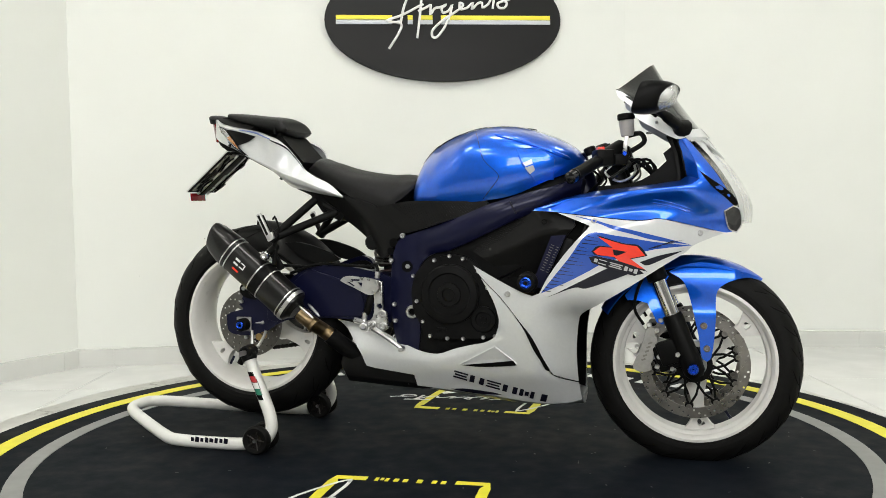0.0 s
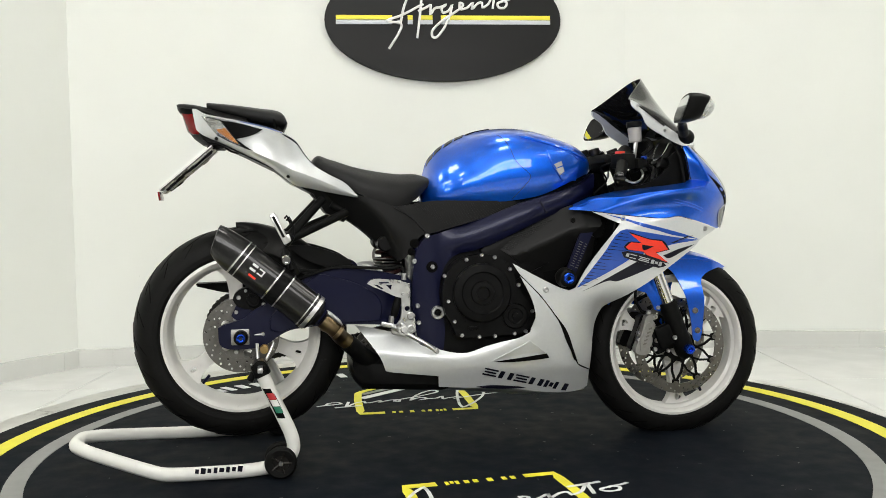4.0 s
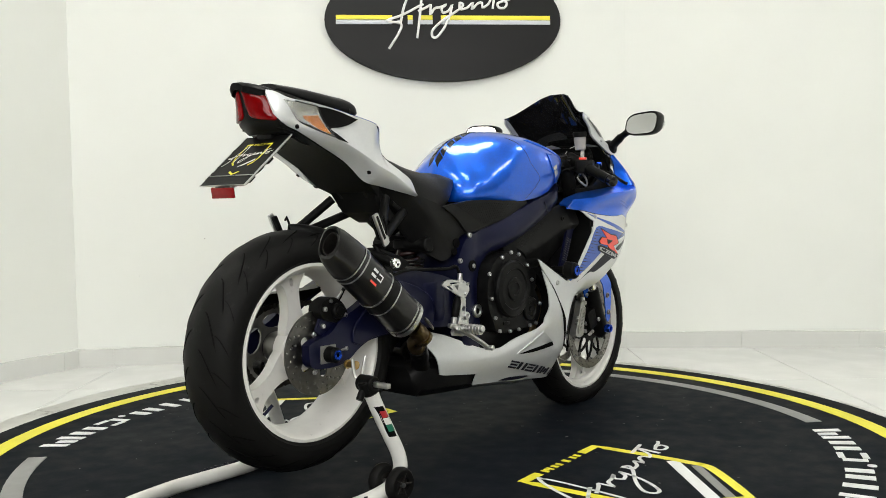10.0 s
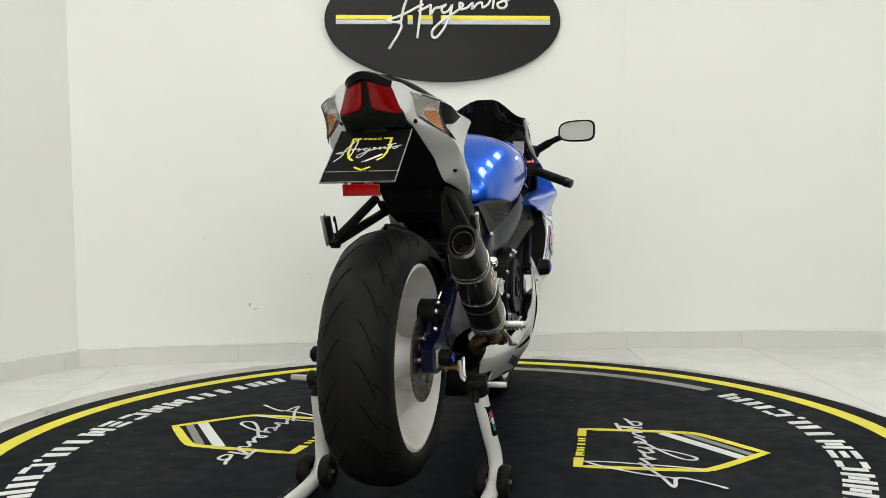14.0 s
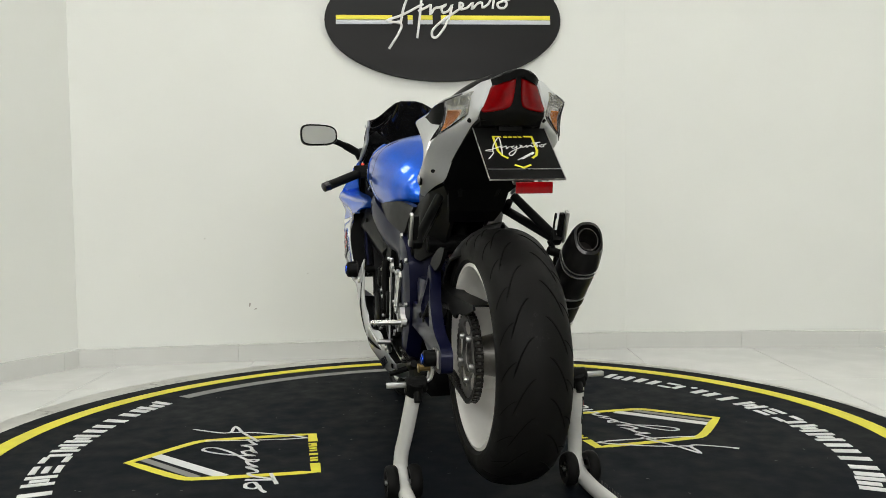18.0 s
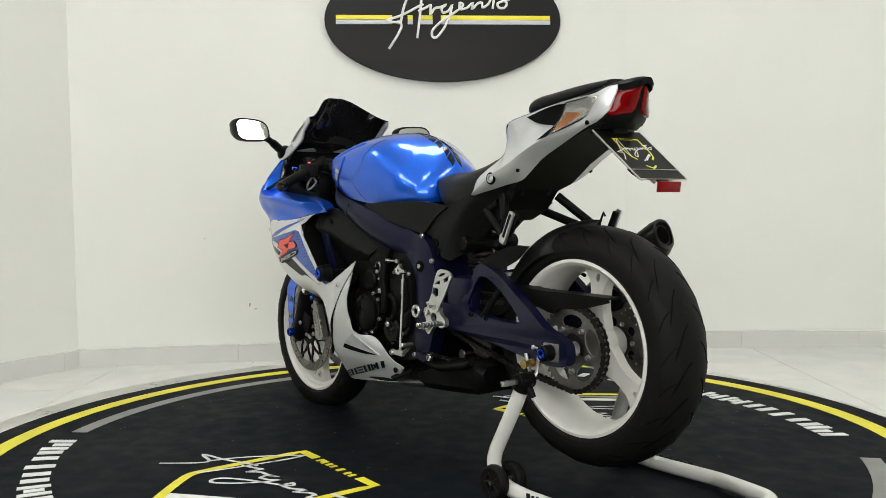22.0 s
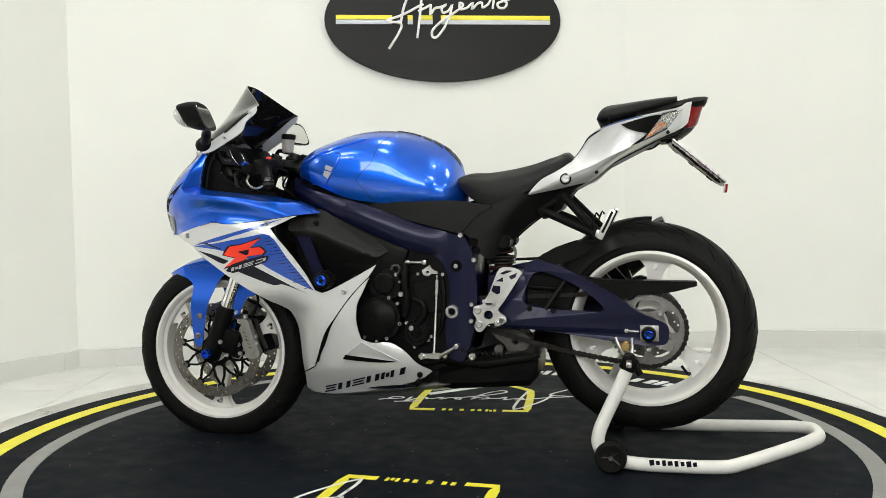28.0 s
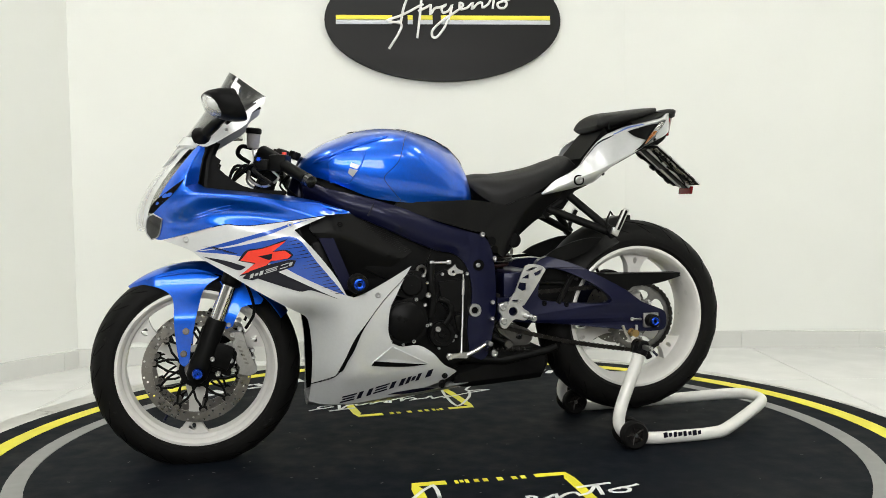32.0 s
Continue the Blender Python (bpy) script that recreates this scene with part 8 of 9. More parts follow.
    part("fittings", bm, "bolt", sd)
    bm = bmesh.new()
    pts = []
    for k in range(60):
        t = k / 59
        a = 2 * math.pi * 10 * t
        pts.append((-0.08 - 0.14 * t + 0.0, 0.168 + 0.006 * math.cos(a), 0.315 - 0.006 * t + 0.006 * math.sin(a)))
    tube(bm, pts, 0.0015, 5)
    part("spring", bm, "chain", sd)
    # side stand bracket and shift pedal tip visible below the left belly
    bm = bmesh.new()
    box(bm, (0.02, 0.10, 0.225), (0.05, 0.03, 0.03), (0, 20, 0), 0.008)
    tube(bm, [(0.035, 0.12, 0.235), (0.055, 0.18, 0.215)], 0.009, 10)
    part("foot", bm, "black", sd)


def build_rearsets(bike):
    # right: heel plate and brake pedal
    rs = new("rider_footrest")
    rs.parent = bike
    tagged(rs, "bare aluminium rearset with heel plate and brake pedal")
    heel = ol([(-0.268, 0.530), (-0.250, 0.543), (-0.200, 0.540), (-0.170, 0.536), (-0.150, 0.520), (-0.148, 0.505), (-0.165, 0.488), (-0.185, 0.490), (-0.222, 0.508), (-0.250, 0.520)], 3, 60)
    hls = [ol([(-0.235, 0.534), (-0.205, 0.534), (-0.205, 0.529), (-0.232, 0.529)], 1, 5), ol([(-0.250, 0.527), (-0.238, 0.526), (-0.220, 0.514), (-0.226, 0.512)], 1, 5), ol([(-0.214, 0.525), (-0.196, 0.524), (-0.200, 0.510)], 1, 5)]
    bm = bmesh.new()
    prism(bm, [heel] + hls, -0.200, -0.206)
    part("heel_plate", bm, "alu", rs, "drilled aluminium heel plate", smooth=30)
    arm = ol([(-0.178, 0.535), (-0.140, 0.525), (-0.140, 0.44), (-0.128, 0.43), (-0.125, 0.385), (-0.150, 0.372), (-0.195, 0.378), (-0.198, 0.392), (-0.172, 0.420), (-0.168, 0.47)], 3, 60)
    bm = bmesh.new()
    prism(bm, [arm, circle2(-0.150, 0.452, 0.008, 10)], -0.176, -0.188)
    br = part("bracket", bm, "alu", rs, smooth=30)
    mod = br.modifiers.new("round", "BEVEL")
    mod.width, mod.segments, mod.limit_method = 0.002, 2, "ANGLE"
    bm = bmesh.new()
    for x, z in ((-0.140, 0.430), (-0.140, 0.392)):
        bolt_y(bm, x, -0.188, z, 0.012, 0.006, -1, 18)
    for x, z in ((-0.155, 0.525), (-0.165, 0.498)):
        bolt_y(bm, x, -0.206, z, 0.005, 0.004, -1)
    part("bolts", bm, "bolt", rs)
    bm = bmesh.new()
    tube(bm, rounded([(-0.195, -0.200, 0.402), (-0.150, -0.205, 0.378), (-0.105, -0.212, 0.352), (-0.075, -0.214, 0.332)], 4, False, 120), [0.010, 0.0085, 0.008, 0.008, 0.0075, 0.007, 0.007, 0.007, 0.007, 0.007, 0.007, 0.007, 0.007][:13], 10)
    cyl(bm, (-0.072, -0.205, 0.330), (-0.072, -0.235, 0.331), 0.008, seg=14, bevel=0.002)
    box(bm, (-0.205, -0.196, 0.406), (0.05, 0.012, 0.014), (0, 15, 0), 0.004)
    part("brake_pedal", bm, "alu", rs, "aluminium brake pedal")
    bm = bmesh.new()
    cyl(bm, (-0.172, -0.19, 0.398), (-0.172, -0.275, 0.402), 0.0125, 0.010, 14, 0.002)
    for k in range(6):
        cyl(bm, (-0.172, -0.205 - 0.011 * k, 0.399), (-0.172, -0.211 - 0.011 * k, 0.399), 0.0145, seg=12)
    part("peg", bm, "alu", rs, "knurled aluminium peg")
    # master cylinder with hose
    bm = bmesh.new()
    tube(bm, [(-0.192, -0.186, 0.425), (-0.188, -0.186, 0.44), (-0.178, -0.186, 0.475), (-0.175, -0.186, 0.49)], [0.007, 0.012, 0.012, 0.008], 12)
    part("master_cylinder", bm, "black", rs)
    bm = bmesh.new()
    tube(bm, [(-0.200, -0.188, 0.405), (-0.196, -0.188, 0.432)], 0.0085, 12)
    tube(bm, [(-0.158, -0.18, 0.536), (-0.156, -0.18, 0.555)], 0.008, 10)
    part("fittings", bm, "bolt", rs)
    bm = bmesh.new()
    tube(bm, rounded([(-0.156, -0.178, 0.555), (-0.165, -0.172, 0.575), (-0.19, -0.165, 0.57), (-0.26, -0.155, 0.572), (-0.36, -0.15, 0.575), (-0.46, -0.14, 0.545)], 5, False, 120), 0.005, 8)
    part("brake_hose", bm, "black", rs)
    # left: heel plate with gear linkage
    ls = new("rider_footrest")
    ls.parent = bike
    tagged(ls, "bare aluminium rearset with drilled heel plate")
    heel = ol([(-0.206, 0.566), (-0.240, 0.569), (-0.262, 0.562), (-0.270, 0.552), (-0.256, 0.530), (-0.232, 0.492), (-0.206, 0.455), (-0.196, 0.446), (-0.150, 0.452), (-0.158, 0.470), (-0.172, 0.490), (-0.186, 0.525)], 3, 60)
    hls = [ol([(-0.206, 0.552), (-0.226, 0.561), (-0.246, 0.560), (-0.216, 0.548)], 1, 5), ol([(-0.232, 0.543), (-0.258, 0.555), (-0.252, 0.540), (-0.238, 0.533)], 1, 5), ol([(-0.192, 0.528), (-0.215, 0.541), (-0.216, 0.527)], 1, 5),
           ol([(-0.180, 0.500), (-0.186, 0.517), (-0.208, 0.514), (-0.206, 0.494), (-0.196, 0.490)], 1, 5), ol([(-0.162, 0.464), (-0.182, 0.465), (-0.180, 0.457), (-0.166, 0.456)], 1, 5)]
    bm = bmesh.new()
    prism(bm, [heel] + hls, 0.192, 0.198)
    part("heel_plate", bm, "alu", ls, "drilled aluminium heel plate", smooth=30)
    arm = ol([(-0.125, 0.452), (-0.150, 0.458), (-0.196, 0.458), (-0.200, 0.438), (-0.220, 0.424), (-0.222, 0.408), (-0.205, 0.399), (-0.176, 0.404), (-0.160, 0.392), (-0.148, 0.378), (-0.134, 0.380), (-0.127, 0.396), (-0.134, 0.415), (-0.124, 0.432)], 3, 60)
    bm = bmesh.new()
    prism(bm, [arm, circle2(-0.169, 0.428, 0.0135, 16)], 0.172, 0.186)
    br = part("bracket", bm, "alu", ls, smooth=30)
    mod = br.modifiers.new("round", "BEVEL")
    mod.width, mod.segments, mod.limit_method = 0.002, 2, "ANGLE"
    bm = bmesh.new()
    for x, z in ((-0.138, 0.442), (-0.141, 0.400)):
        bolt_y(bm, x, 0.186, z, 0.011, 0.006, 1, 18)
    for x, z in ((-0.158, 0.470), (-0.192, 0.462)):
        bolt_y(bm, x, 0.198, z, 0.005, 0.004, 1)
    part("bolts", bm, "bolt", ls)
    bm = bmesh.new()
    cyl(bm, (-0.208, 0.185, 0.414), (-0.207, 0.275, 0.417), 0.0078, 0.0070, 14, 0.002)
    for k in range(6):
        cyl(bm, (-0.208, 0.205 + 0.011 * k, 0.415), (-0.208, 0.211 + 0.011 * k, 0.415), 0.0092, seg=12)
    part("peg", bm, "alu", ls, "knurled aluminium peg")


def build_swingarm(bike):
    sw = new("swingarm")
    sw.parent = bike
    tagged(sw, "navy painted aluminium swingarm")
    right = ol([(-0.692, 0.408), (-0.690, 0.366), (-0.676, 0.350), (-0.645, 0.344), (-0.590, 0.346), (-0.555, 0.356), (-0.518, 0.380), (-0.47, 0.398), (-0.333, 0.405), (-0.135, 0.395), (-0.122, 0.50), (-0.140, 0.538), (-0.28, 0.568), (-0.38, 0.566), (-0.44, 0.545), (-0.50, 0.50), (-0.548, 0.478), (-0.588, 0.458), (-0.62, 0.432), (-0.672, 0.418)], 3, 60)

    def inw(x, z):
        return -0.018 * min(1, max(0, (x + 0.45) / 0.3))
    bm = bmesh.new()
    prism(bm, [right], -0.100, -0.128, None)
    a = part("right_arm", bm, "navy", sw)
    # pressed lower facet below the crease
    bm = bmesh.new()
    prism(bm, [ol([(-0.408, 0.553), (-0.36, 0.546), (-0.302, 0.529), (-0.262, 0.510), (-0.232, 0.488), (-0.218, 0.455), (-0.225, 0.412), (-0.331, 0.410), (-0.468, 0.404), (-0.514, 0.390), (-0.545, 0.398), (-0.540, 0.440), (-0.482, 0.490)], 3, 60)], -0.124, -0.135, None)
    fa = part("arm_facet", bm, "navy", sw)
    mod = fa.modifiers.new("round", "BEVEL")
    mod.width, mod.segments, mod.limit_method, mod.angle_limit = 0.006, 3, "ANGLE", radians(50)
    left = ol([(-0.135, 0.466), (-0.223, 0.470), (-0.262, 0.540), (-0.272, 0.572), (-0.300, 0.586), (-0.320, 0.584), (-0.394, 0.560), (-0.45, 0.532), (-0.545, 0.480), (-0.600, 0.440), (-0.660, 0.416), (-0.682, 0.400), (-0.684, 0.364), (-0.668, 0.347), (-0.604, 0.346), (-0.506, 0.357), (-0.36, 0.375), (-0.214, 0.387), (-0.135, 0.395)], 3, 60)
    hole = ol([(-0.262, 0.470), (-0.285, 0.530), (-0.310, 0.551), (-0.369, 0.536), (-0.44, 0.502), (-0.490, 0.464), (-0.503, 0.446), (-0.490, 0.437), (-0.377, 0.441), (-0.28, 0.452)], 3, 60)
    bm = bmesh.new()
    prism(bm, [left, hole], 0.140, 0.170, None)
    # the brace leans in towards its upper end
    for q in bm.verts:
        q.co.y -= (0.030 + 0.024 * ramp(q.co.z, 0.43, 0.575)) * ramp(q.co.x, -0.64, -0.24)
    b = part("left_arm", bm, "navy", sw)
    for ob in (a, b):
        mod = ob.modifiers.new("round", "BEVEL")
        mod.width, mod.segments, mod.limit_method, mod.angle_limit = 0.007, 3, "ANGLE", radians(50)
    bm = bmesh.new()
    box(bm, (-0.215, 0, 0.475), (0.12, 0.26, 0.14), (0, 0, 0), 0.02)
    part("cross_member", bm, "navy", sw)
    bm = bmesh.new()
    cyl(bm, (-0.055, -0.14, 0.434), (-0.055, 0.14, 0.434), 0.026, seg=20)
    part("pivot_tube", bm, "engine", sw)
    for s in (1, -1):
        ye = 0.020 if s > 0 else -0.022
        bm = bmesh.new()
        box(bm, (RAX[0] - 0.002, s * (0.150 + ye), RAX[2]), (0.052, 0.008, 0.046), (0, 0, 0), 0.003)
        part("adjuster_plate", bm, "caliper", sw, "aluminium chain adjuster plate")
        bm = bmesh.new()
        revolve(bm, [(0.008, s * 0.152), (0.021, s * 0.152), (0.020, s * 0.180), (0.015, s * 0.184), (0.008, s * 0.184)], (RAX[0], s * ye, RAX[2]), 28)
        part("axle_slider", bm, "black", sw)
        bm = bmesh.new()
        revolve(bm, [(0.005, s * 0.1835), (0.0125, s * 0.1835), (0.0125, s * 0.187), (0.010, s * 0.188), (0.007, s * 0.186), (0.005, s * 0.186)], (RAX[0], s * ye, RAX[2]), 24)
        part("axle_insert", bm, "anod", sw, "blue anodised axle insert")
        bm = bmesh.new()
        tube(bm, [(RAX[0] + 0.028, s * (0.145 + ye), RAX[2] + 0.003), (RAX[0] + 0.062, s * (0.152 + ye), RAX[2] + 0.006)], 0.0035, 8)
        bolt_y(bm, RAX[0] + 0.062, s * (0.150 + ye), RAX[2] + 0.006, 0.006, 0.004, s)
        part("adjuster_screw", bm, "bolt", sw)
        # bobbin for the paddock stand
        bm = bmesh.new()
        cyl(bm, (-0.563, s * (0.145 + ye), 0.345), (-0.563, s * (0.180 + ye), 0.345), 0.0085, seg=16)
        cyl(bm, (-0.563, s * (0.150 + ye), 0.345), (-0.563, s * (0.154 + ye), 0.345), 0.0120, seg=16)
        cyl(bm, (-0.563, s * (0.179 + ye), 0.345), (-0.563, s * (0.184 + ye), 0.345), 0.0115, seg=16)
        part("lift_bobbin", bm, "gold", sw, "gold anodised lift bobbin")
    # black inner plate with a brace in the arm's opening
    bm = bmesh.new()
    prism(bm, [ol([(-0.225, 0.470), (-0.265, 0.555), (-0.310, 0.572), (-0.40, 0.540), (-0.43, 0.515), (-0.40, 0.470), (-0.34, 0.440), (-0.24, 0.440)], 3, 50)], 0.082, 0.090)
    part("inner_plate", bm, "black", sw, "black plastic inner plate")
    bm = bmesh.new()
    tube(bm, [(-0.330, 0.140, 0.440), (-0.395, 0.112, 0.535)], 0.009, 8)
    tube(bm, [(-0.280, 0.104, 0.505), (-0.375, 0.108, 0.500)], 0.006, 8)
    part("brace", bm, "black", sw)
    bm = bmesh.new()
    bolt_y(bm, -0.285, 0.140, 0.443, 0.008, 0.006, 1)
    bolt_y(bm, -0.356, 0.145, 0.438, 0.008, 0.006, 1)
    part("guard_bolts", bm, "black", sw)
    # rear caliper on the right
    rc = new("rear_caliper")
    rc.parent = bike
    tagged(rc, "black rear brake caliper")
    bm = bmesh.new()
    prism(bm, [ol([(-0.648, 0.486), (-0.640, 0.508), (-0.612, 0.522), (-0.588, 0.518), (-0.566, 0.502), (-0.552, 0.478), (-0.556, 0.456), (-0.575, 0.448), (-0.600, 0.458), (-0.632, 0.466)], 3, 60)], -0.078, -0.122)
    ob = part("body", bm, "engine", rc)
    mod = ob.modifiers.new("round", "BEVEL")
    mod.width, mod.segments, mod.limit_method, mod.angle_limit = 0.006, 3, "ANGLE", radians(50)
    bm = bmesh.new()
    cyl(bm, (-0.590, -0.120, 0.486), (-0.590, -0.134, 0.486), 0.021, seg=24, bevel=0.003)
    cyl(bm, (-0.590, -0.132, 0.486), (-0.590, -0.137, 0.486), 0.012, seg=20, bevel=0.001)
    part("piston_housing", bm, "engine", rc)
    bm = bmesh.new()
    prism(bm, [ol([(-0.655, 0.440), (-0.640, 0.470), (-0.560, 0.450), (-0.548, 0.470), (-0.535, 0.455), (-0.560, 0.420), (-0.620, 0.415)], 3, 60)], -0.104, -0.112)
    part("bracket", bm, "navy", rc)
    bm = bmesh.new()
    for x, z, r in ((-0.632, 0.494, 0.0068), (-0.562, 0.472, 0.0068), (-0.612, 0.513, 0.0048), (-0.640, 0.452, 0.0060)):
        bolt_y(bm, x, -0.121, z, r, 0.007, -1)
    cyl(bm, (-0.580, -0.112, 0.512), (-0.570, -0.122, 0.536), 0.0032, seg=8)
    part("bolts", bm, "bolt", rc)
    bm = bmesh.new()
    tube(bm, rounded([(-0.575, -0.11, 0.51), (-0.55, -0.13, 0.56), (-0.48, -0.14, 0.57), (-0.40, -0.14, 0.565)], 5, False, 120), 0.005, 8)
    part("hose", bm, "black", rc)
    # chain guard
    bm = bmesh.new()
    cg = ol([(-0.40, 0.545), (-0.434, 0.533), (-0.50, 0.525), (-0.615, 0.523), (-0.762, 0.520), (-0.766, 0.510), (-0.681, 0.489), (-0.60, 0.482), (-0.578, 0.468), (-0.52, 0.482), (-0.47, 0.505), (-0.41, 0.515)], 3, 60)
    prism(bm, [cg], 0.104, 0.110)
    prism(bm, [ol([(-0.40, 0.547), (-0.50, 0.527), (-0.615, 0.525), (-0.764, 0.522), (-0.766, 0.517), (-0.615, 0.520), (-0.50, 0.522), (-0.40, 0.541)], 2, 60)], 0.062, 0.111)
    part("chain_guard", bm, "black", sw, "black plastic chain guard")
    # hugger over the rear tyre
    hg = new("rear_hugger")
    hg.parent = bike
    tagged(hg, "black plastic rear wheel hugger")
    bm = bmesh.new()
    rows = []
    n = 22
    for i in range(n + 1):
        k = i / n
        a = radians(30 + (92 - 30) * k)
        r = 0.330
        hw = 0.112 if k < 0.55 else 0.112 - 0.10 * ((k - 0.55) / 0.45) ** 1.5
        row = []
        for j in range(13):
            t = -1 + 2 * j / 12
            drop = 0.075 * abs(t) ** 2.6
            row.append((RAX[0] + (r - drop) * math.cos(a), hw * t, RAX[2] + (r - drop) * math.sin(a)))
        row += [(RAX[0] + (p[0] - RAX[0]) * 0.985, p[1] * 0.97, RAX[2] + (p[2] - RAX[2]) * 0.985) for p in row[::-1]]
        rows.append(row)
    rings(bm, rows, True, True)
    part("guard", bm, "cover", hg)
    for s in (1, -1):
        bm = bmesh.new()
        prism(bm, [ol([(-0.30, 0.588), (-0.34, 0.612), (-0.43, 0.640), (-0.49, 0.640), (-0.44, 0.600), (-0.36, 0.572)], 3, 50)], s * 0.106, s * 0.116)
        part("side_wing", bm, "black", hg)
    # rear shock and linkage
    sh = new("rear_shock")
    sh.parent = bike
    tagged(sh, "rear shock absorber with red spring")
    bm = bmesh.new()
    pts = []
    for k in range(120):
        t = k / 119
        a = 2 * math.pi * 7 * t
        pts.append((-0.165 + 0.032 * math.cos(a) - 0.02 * t, 0.032 * math.sin(a), 0.46 + 0.16 * t))
    tube(bm, pts, 0.006, 8)
    part("spring", bm, "rustred", sh, "dull red spring")
    bm = bmesh.new()
    cyl(bm, (-0.165, 0, 0.40), (-0.19, 0, 0.70), 0.020, seg=16)
    cyl(bm, (-0.188, 0, 0.625), (-0.190, 0, 0.655), 0.040, seg=24, bevel=0.005)
    cyl(bm, (-0.20, -0.105, 0.640), (-0.20, 0.105, 0.640), 0.024, seg=20, bevel=0.004)
    part("damper", bm, "engine", sh)
    bm = bmesh.new()
    revolve(bm, [(0.032, -0.002), (0.040, -0.002), (0.040, 0.004), (0.032, 0.004)], (-0.19, 0.0, 0.60), 24)
    for z in (0.57, 0.58, 0.59):
        tube(bm, [(-0.18 + 0.044 * math.cos(a), 0.044 * math.sin(a), z) for a in (2 * math.pi * k / 24 for k in range(25))], 0.003, 6)
    part("collars", bm, "darksteel", sh)
    bm = bmesh.new()
    for y in (-0.058, 0.048):
        prism(bm, [ol([(-0.155, 0.368), (-0.185, 0.374), (-0.251, 0.358), (-0.275, 0.340), (-0.272, 0.318), (-0.245, 0.298), (-0.207, 0.304), (-0.196, 0.322), (-0.165, 0.346)], 3, 60), circle2(-0.230, 0.332, 0.011, 12)], y, y + 0.010)
    cyl(bm, (-0.184, -0.085, 0.312), (-0.184, 0.095, 0.312), 0.009, seg=14)
    cyl(bm, (-0.184, 0.088, 0.312), (-0.184, 0.096, 0.312), 0.015, seg=14, bevel=0.002)
    part("link", bm, "darksteel", sh)


def build_exhaust(bike):
    ex = new("exhaust")
    ex.parent = bike
    tagged(ex, "carbon-wrapped slip-on silencer with bronzed pipe")
    A, B = Vector((-0.425, -0.212, 0.452)), Vector((-0.627, -0.206, 0.6175))
    d = (B - A).normalized()
    up = Vector((0, 0, 1))
    v = (up - d * up.dot(d)).normalized()
    w = d.cross(v)

    def ringat(c, rv, rw, n=32, e=0.80, sk=0.0):
        out = []
        for i in range(n):
            t = 2 * math.pi * i / n
            ct, st = math.cos(t), math.sin(t)
            a = math.copysign(abs(ct) ** e, ct) * rv
            b = math.copysign(abs(st) ** e, st) * rw
            out.append(c + v * a + w * b + d * (sk * a))
        return out
    L = (B - A).length
    bm = bmesh.new()
    rings(bm, [ringat(A + d * (L * k), 0.0525, 0.0455) for k in (0.02, 0.25, 0.5, 0.75, 0.985)], True, True)
    part("sleeve", bm, "carbon", ex, "woven carbon sleeve")
    bm = bmesh.new()
    rings(bm, [ringat(B, 0.053, 0.046), ringat(B + d * 0.02, 0.052, 0.0445, sk=0.05), ringat(B + d * 0.060, 0.046, 0.041, sk=0.25), ringat(B + d * 0.078, 0.040, 0.036, sk=0.35), ringat(B + d * 0.080, 0.033, 0.030, sk=0.35), ringat(B + d * 0.02, 0.028, 0.026)], True, True)
    part("end_cap", bm, "carbon", ex, "carbon end cap")
    bm = bmesh.new()
    rings(bm, [ringat(B + d * 0.030, 0.0275, 0.0255, e=1.0), ringat(B + d * 0.074, 0.0285, 0.0265, e=1.0, sk=0.3), ringat(B + d * 0.074, 0.0255, 0.0235, e=1.0, sk=0.3), ringat(B + d * 0.028, 0.025, 0.023, e=1.0)], True, True)
    part("outlet", bm, "chain", ex, "dark outlet tube")
    for k, (a0, wd) in enumerate(((0.985, 0.0035), (0.925, 0.0035), (0.535, 0.004), (0.395, 0.004), (0.075, 0.0035), (0.016, 0.012))):
        bm = bmesh.new()
        c0 = A + d * (L * a0 - wd / 2)
        rings(bm, [ringat(c0, 0.0530, 0.046), ringat(c0, 0.0545, 0.0475), ringat(c0 + d * wd, 0.0545, 0.0475), ringat(c0 + d * wd, 0.0530, 0.046)], True, False)
        st = part("strap", bm, "alu", ex, "polished clamp strap")
    bm = bmesh.new()
    rings(bm, [ringat(A + d * (L * 0.40), 0.0532, 0.0462), ringat(A + d * (L * 0.40), 0.0540, 0.047), ringat(A + d * (L * 0.52), 0.0540, 0.047), ringat(A + d * (L * 0.52), 0.0532, 0.0462)], True, False)
    part("rubber_band", bm, "black", ex)
    bm = bmesh.new()
    rings(bm, [ringat(A + d * 0.004, 0.051, 0.044), ringat(A - d * 0.008, 0.048, 0.042), ringat(A - d * 0.014, 0.036, 0.034, e=1), ringat(A - d * 0.022, 0.029, 0.029, e=1)], True, True)
    part("inlet_cone", bm, "carbon", ex)
    bm = bmesh.new()
    tube(bm, rounded([tuple(A - d * 0.035), tuple(A - d * 0.08 + Vector((0, 0.005, 0))), (-0.345, -0.170, 0.375), (-0.320, -0.158, 0.354)], 5, False, 120), 0.0225, 20)
    part("link_pipe", bm, "titan", ex, "bronzed steel link pipe")
    bm = bmesh.new()
    tube(bm, rounded([(-0.324, -0.160, 0.357), (-0.300, -0.146, 0.334), (-0.275, -0.125, 0.308), (-0.24, -0.10, 0.28)], 5, False, 120), 0.0265, 20)
    part("mid_pipe", bm, "engine", ex, "black middle pipe")
    bm = bmesh.new()
    for q in (0.052, 0.092):
        c = A - d * q + Vector((0, 0.003, 0))
        tube(bm, [tuple(c + d * 0.005), tuple(c - d * 0.005)], 0.0245, 20)
